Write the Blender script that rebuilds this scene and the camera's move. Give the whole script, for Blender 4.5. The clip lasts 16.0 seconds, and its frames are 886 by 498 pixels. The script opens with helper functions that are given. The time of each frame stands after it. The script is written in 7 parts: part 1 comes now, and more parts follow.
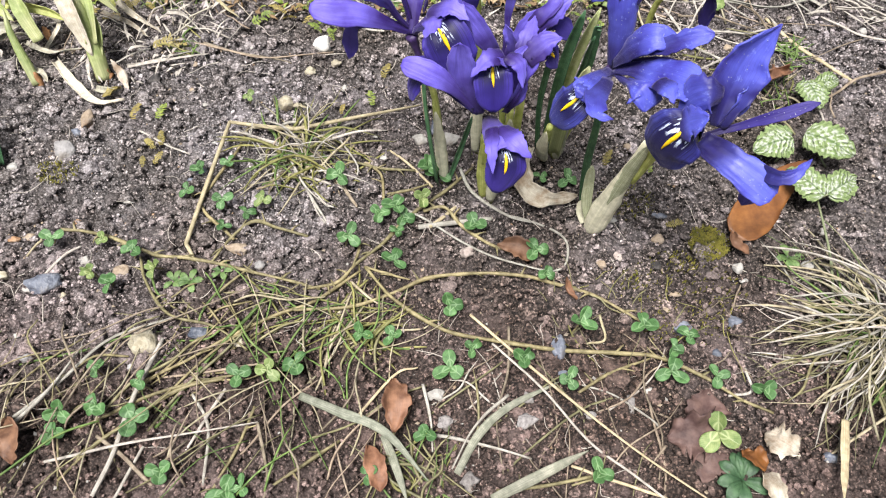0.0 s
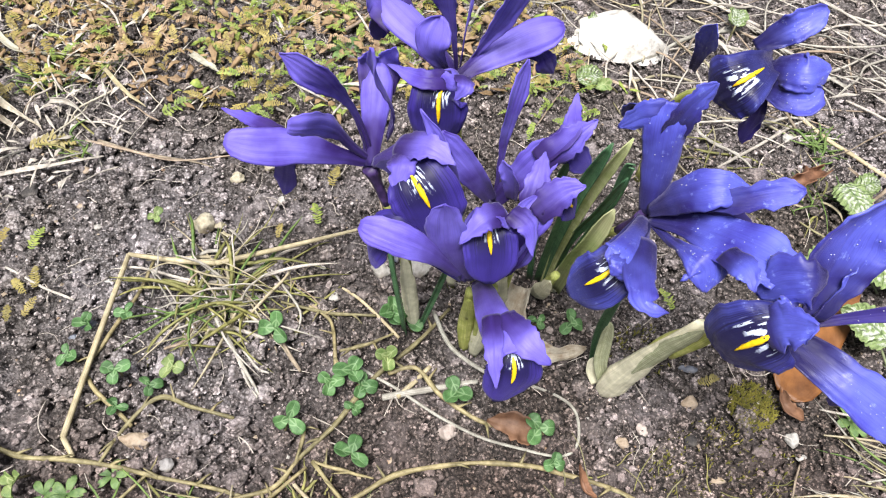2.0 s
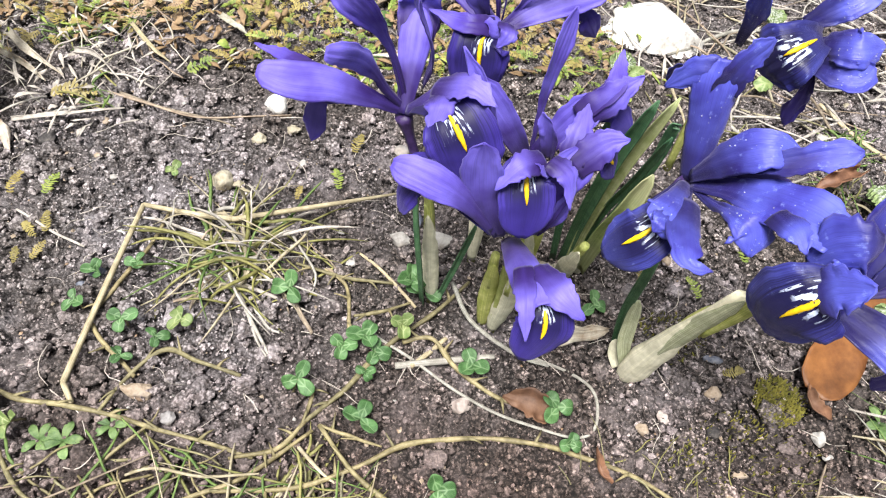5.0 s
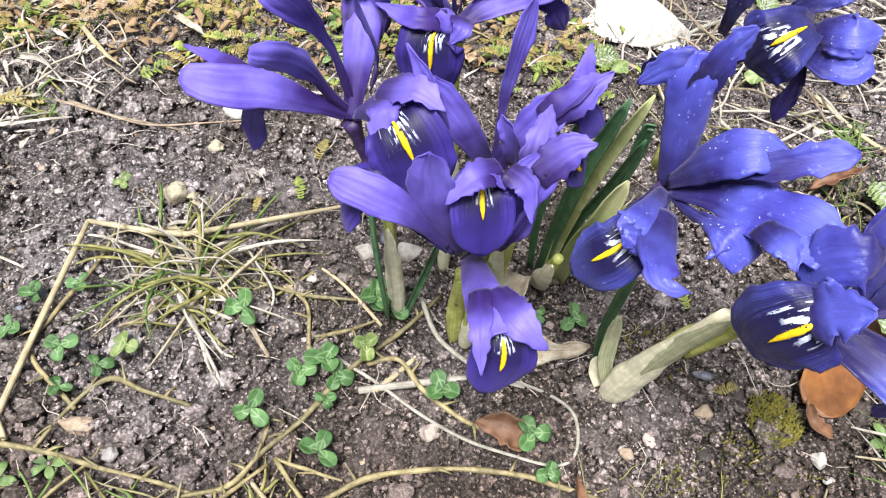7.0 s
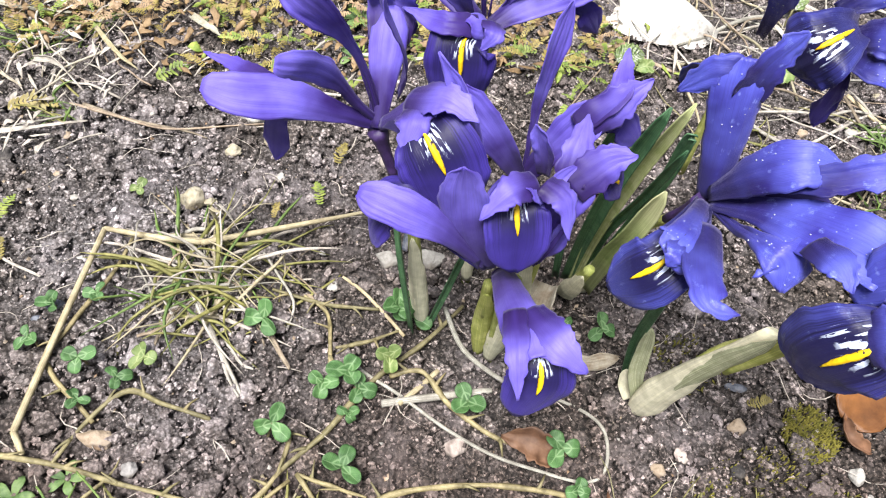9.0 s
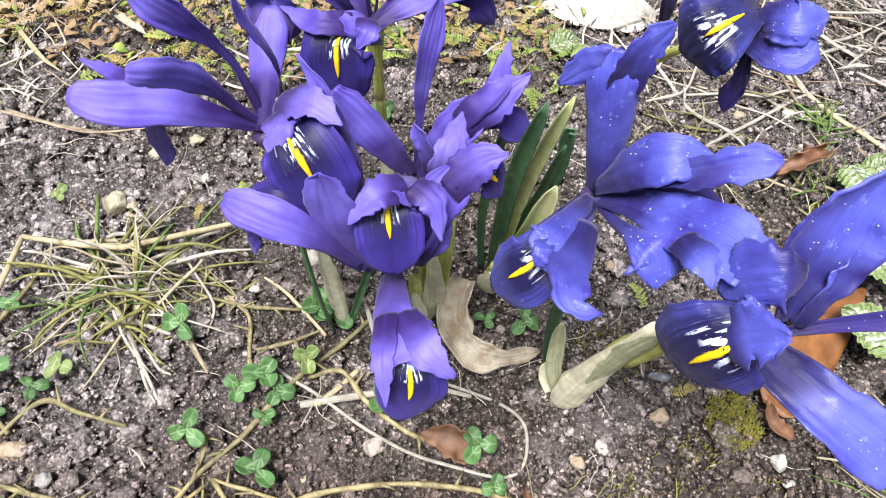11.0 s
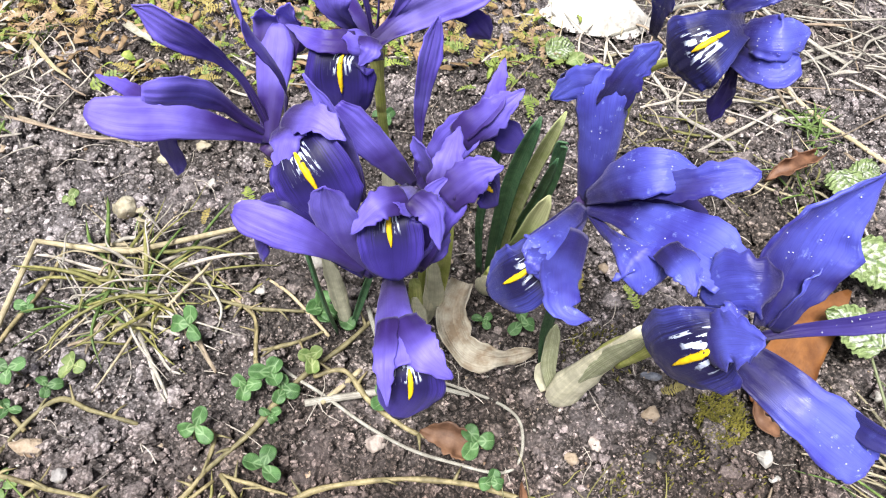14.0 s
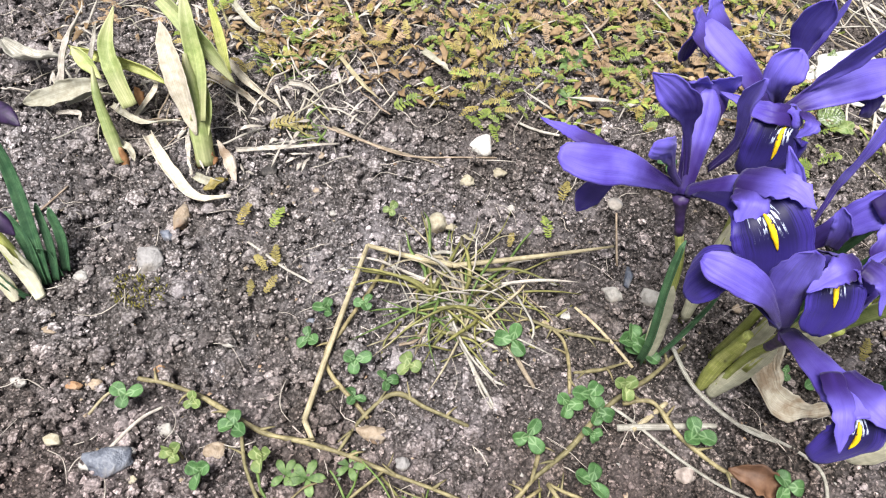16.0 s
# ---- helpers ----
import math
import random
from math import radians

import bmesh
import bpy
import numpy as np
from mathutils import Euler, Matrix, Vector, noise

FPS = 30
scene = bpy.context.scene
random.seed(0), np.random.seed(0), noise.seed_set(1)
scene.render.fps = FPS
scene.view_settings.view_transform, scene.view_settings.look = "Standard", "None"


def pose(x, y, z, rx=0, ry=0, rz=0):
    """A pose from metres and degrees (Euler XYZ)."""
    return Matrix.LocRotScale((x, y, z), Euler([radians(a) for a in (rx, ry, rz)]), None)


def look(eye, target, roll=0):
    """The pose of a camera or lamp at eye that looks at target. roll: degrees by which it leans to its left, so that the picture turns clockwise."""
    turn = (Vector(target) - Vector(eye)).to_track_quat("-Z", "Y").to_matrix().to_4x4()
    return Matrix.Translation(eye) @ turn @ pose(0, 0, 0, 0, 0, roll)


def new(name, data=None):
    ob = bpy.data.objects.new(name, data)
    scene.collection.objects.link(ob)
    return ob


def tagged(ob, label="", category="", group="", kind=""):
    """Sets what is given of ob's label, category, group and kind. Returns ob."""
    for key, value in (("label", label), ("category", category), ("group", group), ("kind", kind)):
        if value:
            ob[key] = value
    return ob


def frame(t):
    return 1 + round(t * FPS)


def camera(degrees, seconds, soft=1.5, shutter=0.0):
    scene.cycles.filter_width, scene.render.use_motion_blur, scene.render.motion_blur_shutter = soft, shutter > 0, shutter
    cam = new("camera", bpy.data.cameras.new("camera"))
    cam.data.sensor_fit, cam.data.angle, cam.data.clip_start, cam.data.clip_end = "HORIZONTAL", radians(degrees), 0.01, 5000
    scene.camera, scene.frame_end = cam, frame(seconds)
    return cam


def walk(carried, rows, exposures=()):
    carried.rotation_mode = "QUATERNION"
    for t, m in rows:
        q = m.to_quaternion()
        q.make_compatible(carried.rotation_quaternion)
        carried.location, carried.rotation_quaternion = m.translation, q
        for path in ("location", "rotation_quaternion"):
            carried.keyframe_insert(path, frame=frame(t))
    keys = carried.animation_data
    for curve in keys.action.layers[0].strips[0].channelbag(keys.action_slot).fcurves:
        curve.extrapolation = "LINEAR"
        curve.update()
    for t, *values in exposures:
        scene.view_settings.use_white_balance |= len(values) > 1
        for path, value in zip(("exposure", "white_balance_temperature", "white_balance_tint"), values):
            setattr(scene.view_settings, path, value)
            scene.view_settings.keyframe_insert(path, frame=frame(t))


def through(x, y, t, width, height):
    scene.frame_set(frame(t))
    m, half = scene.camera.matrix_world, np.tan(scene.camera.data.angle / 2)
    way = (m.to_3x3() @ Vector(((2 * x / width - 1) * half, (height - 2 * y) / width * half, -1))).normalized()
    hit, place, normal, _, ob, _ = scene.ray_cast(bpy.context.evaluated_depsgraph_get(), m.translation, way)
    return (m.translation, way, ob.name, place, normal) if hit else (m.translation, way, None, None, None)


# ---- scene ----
# lengths below are in centimetres; CM turns them into metres
CM = 0.01
cam = camera(66.6, 16.0, soft=1.15)
PATH = [
    (0, (0.319, -0.082, 30.059), (0.28, 0.904, 28.32), 0.7),
    (0.5, (0.063, 4.081, 28.315), (0.067, 5.108, 26.599), 1.8),
    (1, (-0.136, 6.733, 26.434), (-0.04, 7.807, 24.749), 5.7),
    (1.5, (-0.412, 8.991, 25.57), (-0.317, 10.01, 23.852), 6.3),
    (2, (-0.871, 9.271, 25.999), (-0.764, 10.311, 24.294), 6.4),
    (2.5, (-0.653, 9.029, 26.101), (-0.573, 10.094, 24.41), 6.1),
    (3, (-0.7, 8.467, 24.826), (-0.608, 9.503, 23.117), 7.2),
    (5.5, (-1.56, 8.048, 24.179), (-1.469, 9.14, 22.505), 9.4),
    (6, (-0.617, 8.582, 24.867), (-0.533, 9.674, 23.193), 7.7),
    (6.5, (-0.09, 8.889, 25.212), (-0.018, 9.983, 23.54), 6.6),
    (7, (-0.1, 9.671, 22.978), (-0.014, 10.746, 21.294), 7.8),
    (7.5, (-0.664, 10.451, 22.576), (-0.59, 11.535, 20.897), 7.2),
    (8, (-0.745, 10.482, 22.712), (-0.675, 11.567, 21.034), 7.3),
    (8.2, (-0.758, 10.412, 22.647), (-0.691, 11.495, 20.966), 7.1),
    (10.3, (0.918, 11.096, 22.71), (0.971, 12.118, 20.992), 5.5),
    (10.5, (1.501, 11.203, 22.677), (1.552, 12.226, 20.959), 4.9),
    (11, (2.258, 11.076, 22.851), (2.32, 12.092, 21.13), 5.0),
    (11.5, (2.91, 10.925, 23.087), (2.957, 11.932, 21.359), 3.7),
    (12, (2.711, 10.717, 23.359), (2.759, 11.727, 21.633), 4.0),
    (12.5, (2.574, 10.924, 23.291), (2.621, 11.942, 21.57), 4.1),
    (13, (2.592, 11.151, 23.445), (2.63, 12.179, 21.73), 3.7),
    (13.5, (2.341, 10.874, 23.608), (2.387, 11.883, 21.882), 3.9),
    (14, (2.285, 10.862, 23.745), (2.345, 11.87, 22.018), 4.9),
    (14.5, (2.867, 11.065, 23.96), (2.925, 12.091, 22.244), 4.7),
    (15, (-0.185, 11.018, 24.29), (-0.154, 12.071, 22.59), 4.9),
    (15.5, (-4.496, 10.349, 25.059), (-4.52, 11.401, 23.358), 5.2),
    (16, (-8.285, 9.48, 25.308), (-8.364, 10.519, 23.601), 5.2),
]
walk(cam, [(t, look(Vector(eye) * CM, Vector(target) * CM, roll)) for t, eye, target, roll in PATH],
     exposures=[(0.0, 1.12), (1.5, 1.12), (2.0, 1.2), (3.0, 1.27), (8.0, 1.32), (12.5, 1.34), (14.5, 1.32), (15.0, 1.4), (15.5, 1.3), (16.0, 1.16)])

# ---- overcast daylight ----
world = bpy.data.worlds.new("overcast_sky")
scene.world = world
world.use_nodes = True
wn = world.node_tree
sky = wn.nodes.new("ShaderNodeTexSky")
sky.sky_type = "NISHITA"
sky.sun_disc = False
sky.sun_elevation, sky.sun_rotation = radians(74), radians(218)
sky.air_density, sky.dust_density, sky.ozone_density = 1.0, 4.0, 0.6
soft_sky = wn.nodes.new("ShaderNodeHueSaturation")
soft_sky.inputs["Saturation"].default_value = 0.45
wn.links.new(sky.outputs["Color"], soft_sky.inputs["Color"])
wn.links.new(soft_sky.outputs["Color"], wn.nodes["Background"].inputs["Color"])
wn.nodes["Background"].inputs["Strength"].default_value = 0.05
sun = new("sun", bpy.data.lights.new("sun", "SUN"))
sun.data.energy, sun.data.angle, sun.data.color = 3.5, radians(24), (1.0, 0.98, 0.96)
sun.matrix_world = look((-1.0, -1.3, 5.6), (0, 0, 0))


# ---- materials ----
def nodes(name, rough=0.8):
    m = bpy.data.materials.new(name)
    m.use_nodes = True
    t = m.node_tree
    b = t.nodes["Principled BSDF"]
    b.inputs["Roughness"].default_value = rough
    return m, t, b


def add(t, kind, **values):
    n = t.nodes.new(kind)
    for k, v in values.items():
        if k in n.inputs:
            n.inputs[k].default_value = v
    return n


def ramp(t, fac, *stops):
    r = t.nodes.new("ShaderNodeValToRGB")
    e = r.color_ramp.elements
    while len(e) < len(stops):
        e.new(0.5)
    for el, (pos, col) in zip(e, stops):
        el.position, el.color = pos, (*col, 1)
    t.links.new(fac, r.inputs["Fac"])
    return r.outputs["Color"]


def coords(t, out="Object"):
    return t.nodes.new("ShaderNodeTexCoord").outputs[out]


def noise_tex(t, vec, scale, detail=4.0, rough=0.6):
    n = add(t, "ShaderNodeTexNoise", Scale=scale, Detail=detail, Roughness=rough)
    t.links.new(vec, n.inputs["Vector"])
    return n.outputs["Fac"]


def mixed(t, fac, a, b, mode="MIX"):
    n = t.nodes.new("ShaderNodeMix")
    n.data_type, n.blend_type, n.clamp_result = "RGBA", mode, False
    for sock, v in ((n.inputs[0], fac), (n.inputs[6], a), (n.inputs[7], b)):
        if isinstance(v, (int, float)):
            sock.default_value = v
        elif isinstance(v, tuple):
            sock.default_value = (*v, 1)
        else:
            t.links.new(v, sock)
    return n.outputs[2]


def maths(t, op, a, b=0.0, c=0.0):
    n = t.nodes.new("ShaderNodeMath")
    n.operation = op
    for sock, v in zip(n.inputs, (a, b, c)):
        if isinstance(v, (int, float)):
            sock.default_value = v
        else:
            t.links.new(v, sock)
    return n.outputs[0]


def bump(t, b, height, strength=0.4, distance=0.001):
    n = add(t, "ShaderNodeBump", Strength=strength, Distance=distance)
    t.links.new(height, n.inputs["Height"])
    t.links.new(n.outputs["Normal"], b.inputs["Normal"])


def translucent(t, b, color, amount):
    tr = t.nodes.new("ShaderNodeBsdfTranslucent")
    mix = t.nodes.new("ShaderNodeMixShader")
    mix.inputs[0].default_value = amount
    t.links.new(color, tr.inputs["Color"])
    t.links.new(b.outputs[0], mix.inputs[1])
    t.links.new(tr.outputs[0], mix.inputs[2])
    t.links.new(mix.outputs[0], t.nodes["Material Output"].inputs["Surface"])


def soil_material(name, island=False, shade=1.0, spread=1.0):
    m, t, b = nodes(name, 0.95)
    v = coords(t)
    fine = noise_tex(t, v, 900, 5, 0.75)
    mid = noise_tex(t, v, 160, 4, 0.6)
    big = noise_tex(t, v, 14, 3, 0.5)
    cells = add(t, "ShaderNodeTexVoronoi", Scale=700.0)
    t.links.new(v, cells.inputs["Vector"])
    grain = maths(t, "SUBTRACT", 1.0, maths(t, "MULTIPLY", cells.outputs["Distance"], 1.3))
    spot = t.nodes.new("ShaderNodeSeparateXYZ")
    t.links.new(v, spot.inputs[0])
    wander = maths(t, "MULTIPLY", maths(t, "SUBTRACT", noise_tex(t, v, 16, 4, 0.6), 0.5), 0.16)
    near_clump = maths(t, "SQRT", maths(t, "ADD", maths(t, "POWER", maths(t, "SUBTRACT", spot.outputs[0], 0.1), 2.0), maths(t, "POWER", maths(t, "SUBTRACT", spot.outputs[1], 0.2), 2.0)))
    sandy = ramp(t, maths(t, "ADD", near_clump, wander), (0.1, (1, 1, 1)), (0.2, (0.35, 0.35, 0.35)))
    soft1 = ramp(t, fine, (0.4, (0.2, 0.19, 0.19)), (0.5, (0.39, 0.376, 0.384)), (0.6, (0.62, 0.602, 0.615)))
    gritty = noise_tex(t, v, 620, 3, 0.65)
    sharp1 = ramp(t, gritty, (0.43, (0.025, 0.02, 0.018)), (0.5, (0.24, 0.214, 0.2)), (0.565, (0.74, 0.69, 0.66)))
    c1 = mixed(t, sandy, soft1, sharp1)
    c2 = ramp(t, mid, (0.34, (0.08, 0.073, 0.068)), (0.48, (0.26, 0.244, 0.237)), (0.66, (0.46, 0.437, 0.43)))
    col = mixed(t, 0.32, c1, c2)
    # cell edges darkened: shade between the grains painted into the colour
    col = mixed(t, 1.0, col, ramp(t, grain, (0.2, (0.35, 0.33, 0.32)), (0.55, (1.12, 1.12, 1.12))), "MULTIPLY")
    crust = maths(t, "ADD", noise_tex(t, v, 42, 5, 0.62), maths(t, "MULTIPLY", maths(t, "SUBTRACT", mid, 0.5), 0.5))
    col = mixed(t, ramp(t, crust, (0.5, (0, 0, 0)), (0.62, (0.6, 0.6, 0.6))), col, ramp(t, fine, (0.38, (0.3, 0.275, 0.28)), (0.6, (0.6, 0.57, 0.585))))
    tone = ramp(t, big, (0.35, (0.6, 0.55, 0.5)), (0.62, (1.12, 1.1, 1.12)))
    col = mixed(t, 1.0, col, tone, "MULTIPLY")
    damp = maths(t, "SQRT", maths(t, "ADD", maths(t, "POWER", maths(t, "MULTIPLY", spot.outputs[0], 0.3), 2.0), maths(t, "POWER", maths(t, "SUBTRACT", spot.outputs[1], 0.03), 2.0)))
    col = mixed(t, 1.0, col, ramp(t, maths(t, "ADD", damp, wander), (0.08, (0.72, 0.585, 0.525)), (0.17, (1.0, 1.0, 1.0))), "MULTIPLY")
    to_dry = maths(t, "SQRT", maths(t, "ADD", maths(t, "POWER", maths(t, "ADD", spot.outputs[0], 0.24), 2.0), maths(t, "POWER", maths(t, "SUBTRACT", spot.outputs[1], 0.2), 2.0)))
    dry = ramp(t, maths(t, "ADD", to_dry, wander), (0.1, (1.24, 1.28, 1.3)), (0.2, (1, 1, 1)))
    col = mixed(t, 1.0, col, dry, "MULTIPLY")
    if island:
        geo = t.nodes.new("ShaderNodeNewGeometry")
        isl = ramp(t, geo.outputs["Random Per Island"], *((p, tuple(max(0.06, 1 + (c - 1) * spread) for c in q)) for p, q in ((0.0, (0.14, 0.125, 0.115)), (0.4, (0.85, 0.82, 0.8)), (0.8, (1.3, 1.28, 1.28)), (1.0, (1.7, 1.67, 1.65)))))
        col = mixed(t, 1.0, col, isl, "MULTIPLY")
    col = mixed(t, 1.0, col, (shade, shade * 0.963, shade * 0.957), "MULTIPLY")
    t.links.new(col, b.inputs["Base Color"])
    bump(t, b, maths(t, "ADD", fine, maths(t, "MULTIPLY", grain, 0.4)), 1.0, 0.0016)
    return m


# sheet darker than the crumbs: shade of the gaps between them put into its colour
SOIL = soil_material("gap_shaded_soil", shade=0.5)
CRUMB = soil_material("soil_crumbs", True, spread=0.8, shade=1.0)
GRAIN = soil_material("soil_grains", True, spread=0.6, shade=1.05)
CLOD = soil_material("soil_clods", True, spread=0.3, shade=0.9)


def petal_material(name, deep, mid, light, signal=False, wet=0.0):
    """A petal: dark claw, paler middle, fine veins that run lengthwise; signal adds the white-feathered dark patch of a
    fall, spread to paint in shadow under the hood.
    """
    m, t, b = nodes(name, 0.5)
    uv = coords(t, "UV")
    sep = t.nodes.new("ShaderNodeSeparateXYZ")
    t.links.new(uv, sep.inputs[0])
    u, s = sep.outputs[0], sep.outputs[1]
    across = maths(t, "ABSOLUTE", maths(t, "MULTIPLY_ADD", u, 2.0, -1.0))
    fan = t.nodes.new("ShaderNodeCombineXYZ")
    t.links.new(maths(t, "MULTIPLY", u, 60.0), fan.inputs[0])
    t.links.new(maths(t, "MULTIPLY", s, 2.2), fan.inputs[1])
    veins = noise_tex(t, fan.outputs[0], 1.0, 3, 0.6)
    cloud = noise_tex(t, coords(t), 75, 3, 0.5)
    fine = noise_tex(t, coords(t), 900, 2, 0.6)
    # the claw's own dark purple, deepened to paint in shade of the throat
    along = ramp(t, s, (0.0, tuple(0.5 * c for c in deep)), (0.36, tuple(0.75 * c + 0.25 * d for c, d in zip(deep, mid))), (0.58, mid), (0.84, tuple(0.5 * (c + d) for c, d in zip(light, mid))), (1.0, mid))
    along = mixed(t, ramp(t, across, (0.0, (0.35, 0.35, 0.35)), (0.35, (0, 0, 0))), along, tuple(0.5 * (c + d) for c, d in zip(deep, mid)))
    # rim mixed darker: depth shading put into the petal colour
    along = mixed(t, ramp(t, across, (0.86, (0, 0, 0)), (1.0, (0.35, 0.35, 0.35))), along, deep)
    blade_part = ramp(t, s, (0.16, (0.08, 0.08, 0.08)), (0.48, (1, 1, 1)))
    col = mixed(t, maths(t, "MULTIPLY", ramp(t, cloud, (0.34, (0, 0, 0)), (0.64, (0.8, 0.8, 0.8))), blade_part), along, light)
    col = mixed(t, ramp(t, veins, (0.36, (0.2, 0.2, 0.2)), (0.54, (0, 0, 0))), col, deep)
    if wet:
        wet_sheen = noise_tex(t, coords(t), 330, 4, 0.6)
        # pale streaks along the veins: glints of the wet surface painted into the colour
        pale = maths(t, "MULTIPLY", ramp(t, wet_sheen, (0.6, (0, 0, 0)), (0.7, (0.8, 0.8, 0.8))), ramp(t, veins, (0.45, (0.15, 0.15, 0.15)), (0.58, (1, 1, 1))))
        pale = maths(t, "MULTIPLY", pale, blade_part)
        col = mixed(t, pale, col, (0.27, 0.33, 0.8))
    if signal:
        jag = noise_tex(t, fan.outputs[0], 0.45, 2, 0.5)
        blot = noise_tex(t, coords(t), 420, 2, 0.5)
        # dark crest marking, spread wider so that shadow under the hood is painted in
        dark = ramp(t, s, (0.25, (0.3, 0.3, 0.3)), (0.42, (0.97, 0.97, 0.97)), (0.75, (0.92, 0.92, 0.92)), (1.0, (0.4, 0.4, 0.4))) if wet else ramp(t, s, (0.25, (0.3, 0.3, 0.3)), (0.42, (0.97, 0.97, 0.97)), (0.66, (0.85, 0.85, 0.85)), (0.92, (0.1, 0.1, 0.1)))
        rays = ramp(t, maths(t, "ADD", across, maths(t, "MULTIPLY", maths(t, "SUBTRACT", veins, 0.5), 0.9)), (0.5, (1, 1, 1)), (1.05, (0.12, 0.12, 0.12)))
        col = mixed(t, mixed(t, 1.0, dark, rays, "MULTIPLY"), col, (0.008, 0.006, 0.04))
        # feathered white strokes that slant away from the crest
        slant = maths(t, "MULTIPLY_ADD", across, -1.1, s)
        stroke = maths(t, "SINE", maths(t, "MULTIPLY_ADD", slant, 24.0 if wet else 34.0, maths(t, "MULTIPLY", maths(t, "SUBTRACT", jag, 0.5), 7.0 if wet else 16.0)))
        stroke = maths(t, "ADD", stroke, maths(t, "MULTIPLY", maths(t, "SUBTRACT", blot, 0.5), 5.0))
        reach = maths(t, "ADD", across, maths(t, "MULTIPLY", maths(t, "SUBTRACT", jag, 0.5), 1.1))
        wide = 0.14 if wet else 0.0
        inside = ramp(t, reach, (0.2 + wide, (1, 1, 1)), (0.29 + wide, (0, 0, 0)))
        lengthwise = ramp(t, maths(t, "ADD", s, maths(t, "MULTIPLY", maths(t, "SUBTRACT", blot, 0.5), 0.2)), (0.36, (0, 0, 0)), (0.42, (1, 1, 1)), (0.57, (1, 1, 1)), (0.63, (0, 0, 0)))
        white = maths(t, "MULTIPLY", mixed(t, 1.0, inside, lengthwise, "MULTIPLY"), ramp(t, stroke, (-0.45 if wet else 0.0, (0, 0, 0)), (-0.1 if wet else 0.35, (1, 1, 1))))
        col = mixed(t, white, col, (0.66, 0.74, 0.95))
    t.links.new(col, b.inputs["Base Color"])
    b.inputs["Sheen Weight"].default_value = 0.12 if signal else 0.2
    b.inputs["Sheen Tint"].default_value = (0.6, 0.55, 1.0, 1)
    b.inputs["Specular IOR Level"].default_value = 0.3 if signal else 0.35 + 0.3 * wet
    b.inputs["Roughness"].default_value = 0.5
    if wet:
        t.links.new(ramp(t, wet_sheen, (0.42, (0.5, 0.5, 0.5)), (0.62, (0.3, 0.3, 0.3))), b.inputs["Roughness"])
    bump(t, b, maths(t, "ADD", maths(t, "MULTIPLY", veins, 0.6), maths(t, "ADD", maths(t, "MULTIPLY", cloud, 0.5), maths(t, "MULTIPLY", fine, 0.25))), 0.25 + 0.3 * wet, 0.0006)
    translucent(t, b, col, 0.22)
    return m


def crest_material():
    """Yellow crest of a fall with dark specks towards the throat."""
    m, t, b = nodes("yellow_crest", 0.55)
    v = coords(t)
    n = noise_tex(t, v, 700, 2, 0.5)
    col = mixed(t, ramp(t, noise_tex(t, v, 260, 2, 0.5), (0.4, (0, 0, 0)), (0.6, (1, 1, 1))), (0.7, 0.42, 0.003), (0.9, 0.62, 0.008))
    col = mixed(t, ramp(t, n, (0.66, (0, 0, 0)), (0.7, (1, 1, 1))), col, (0.03, 0.016, 0.03))
    t.links.new(col, b.inputs["Base Color"])
    bump(t, b, n, 0.4, 0.0005)
    return m


CREST = crest_material()
VIOLET = dict(deep=(0.028, 0.007, 0.105), mid=(0.074, 0.042, 0.36), light=(0.218, 0.178, 0.77))
BLUE = dict(deep=(0.014, 0.007, 0.08), mid=(0.038, 0.031, 0.31), light=(0.125, 0.15, 0.72))
PETAL = {
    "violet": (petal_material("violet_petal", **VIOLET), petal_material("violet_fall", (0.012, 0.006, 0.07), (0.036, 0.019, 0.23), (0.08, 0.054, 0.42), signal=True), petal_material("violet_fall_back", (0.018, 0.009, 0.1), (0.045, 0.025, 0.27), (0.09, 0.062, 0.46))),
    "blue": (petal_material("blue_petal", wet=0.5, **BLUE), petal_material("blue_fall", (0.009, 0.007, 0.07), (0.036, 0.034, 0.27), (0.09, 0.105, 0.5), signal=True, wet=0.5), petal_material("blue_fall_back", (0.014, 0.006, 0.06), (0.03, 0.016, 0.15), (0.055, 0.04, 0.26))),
}


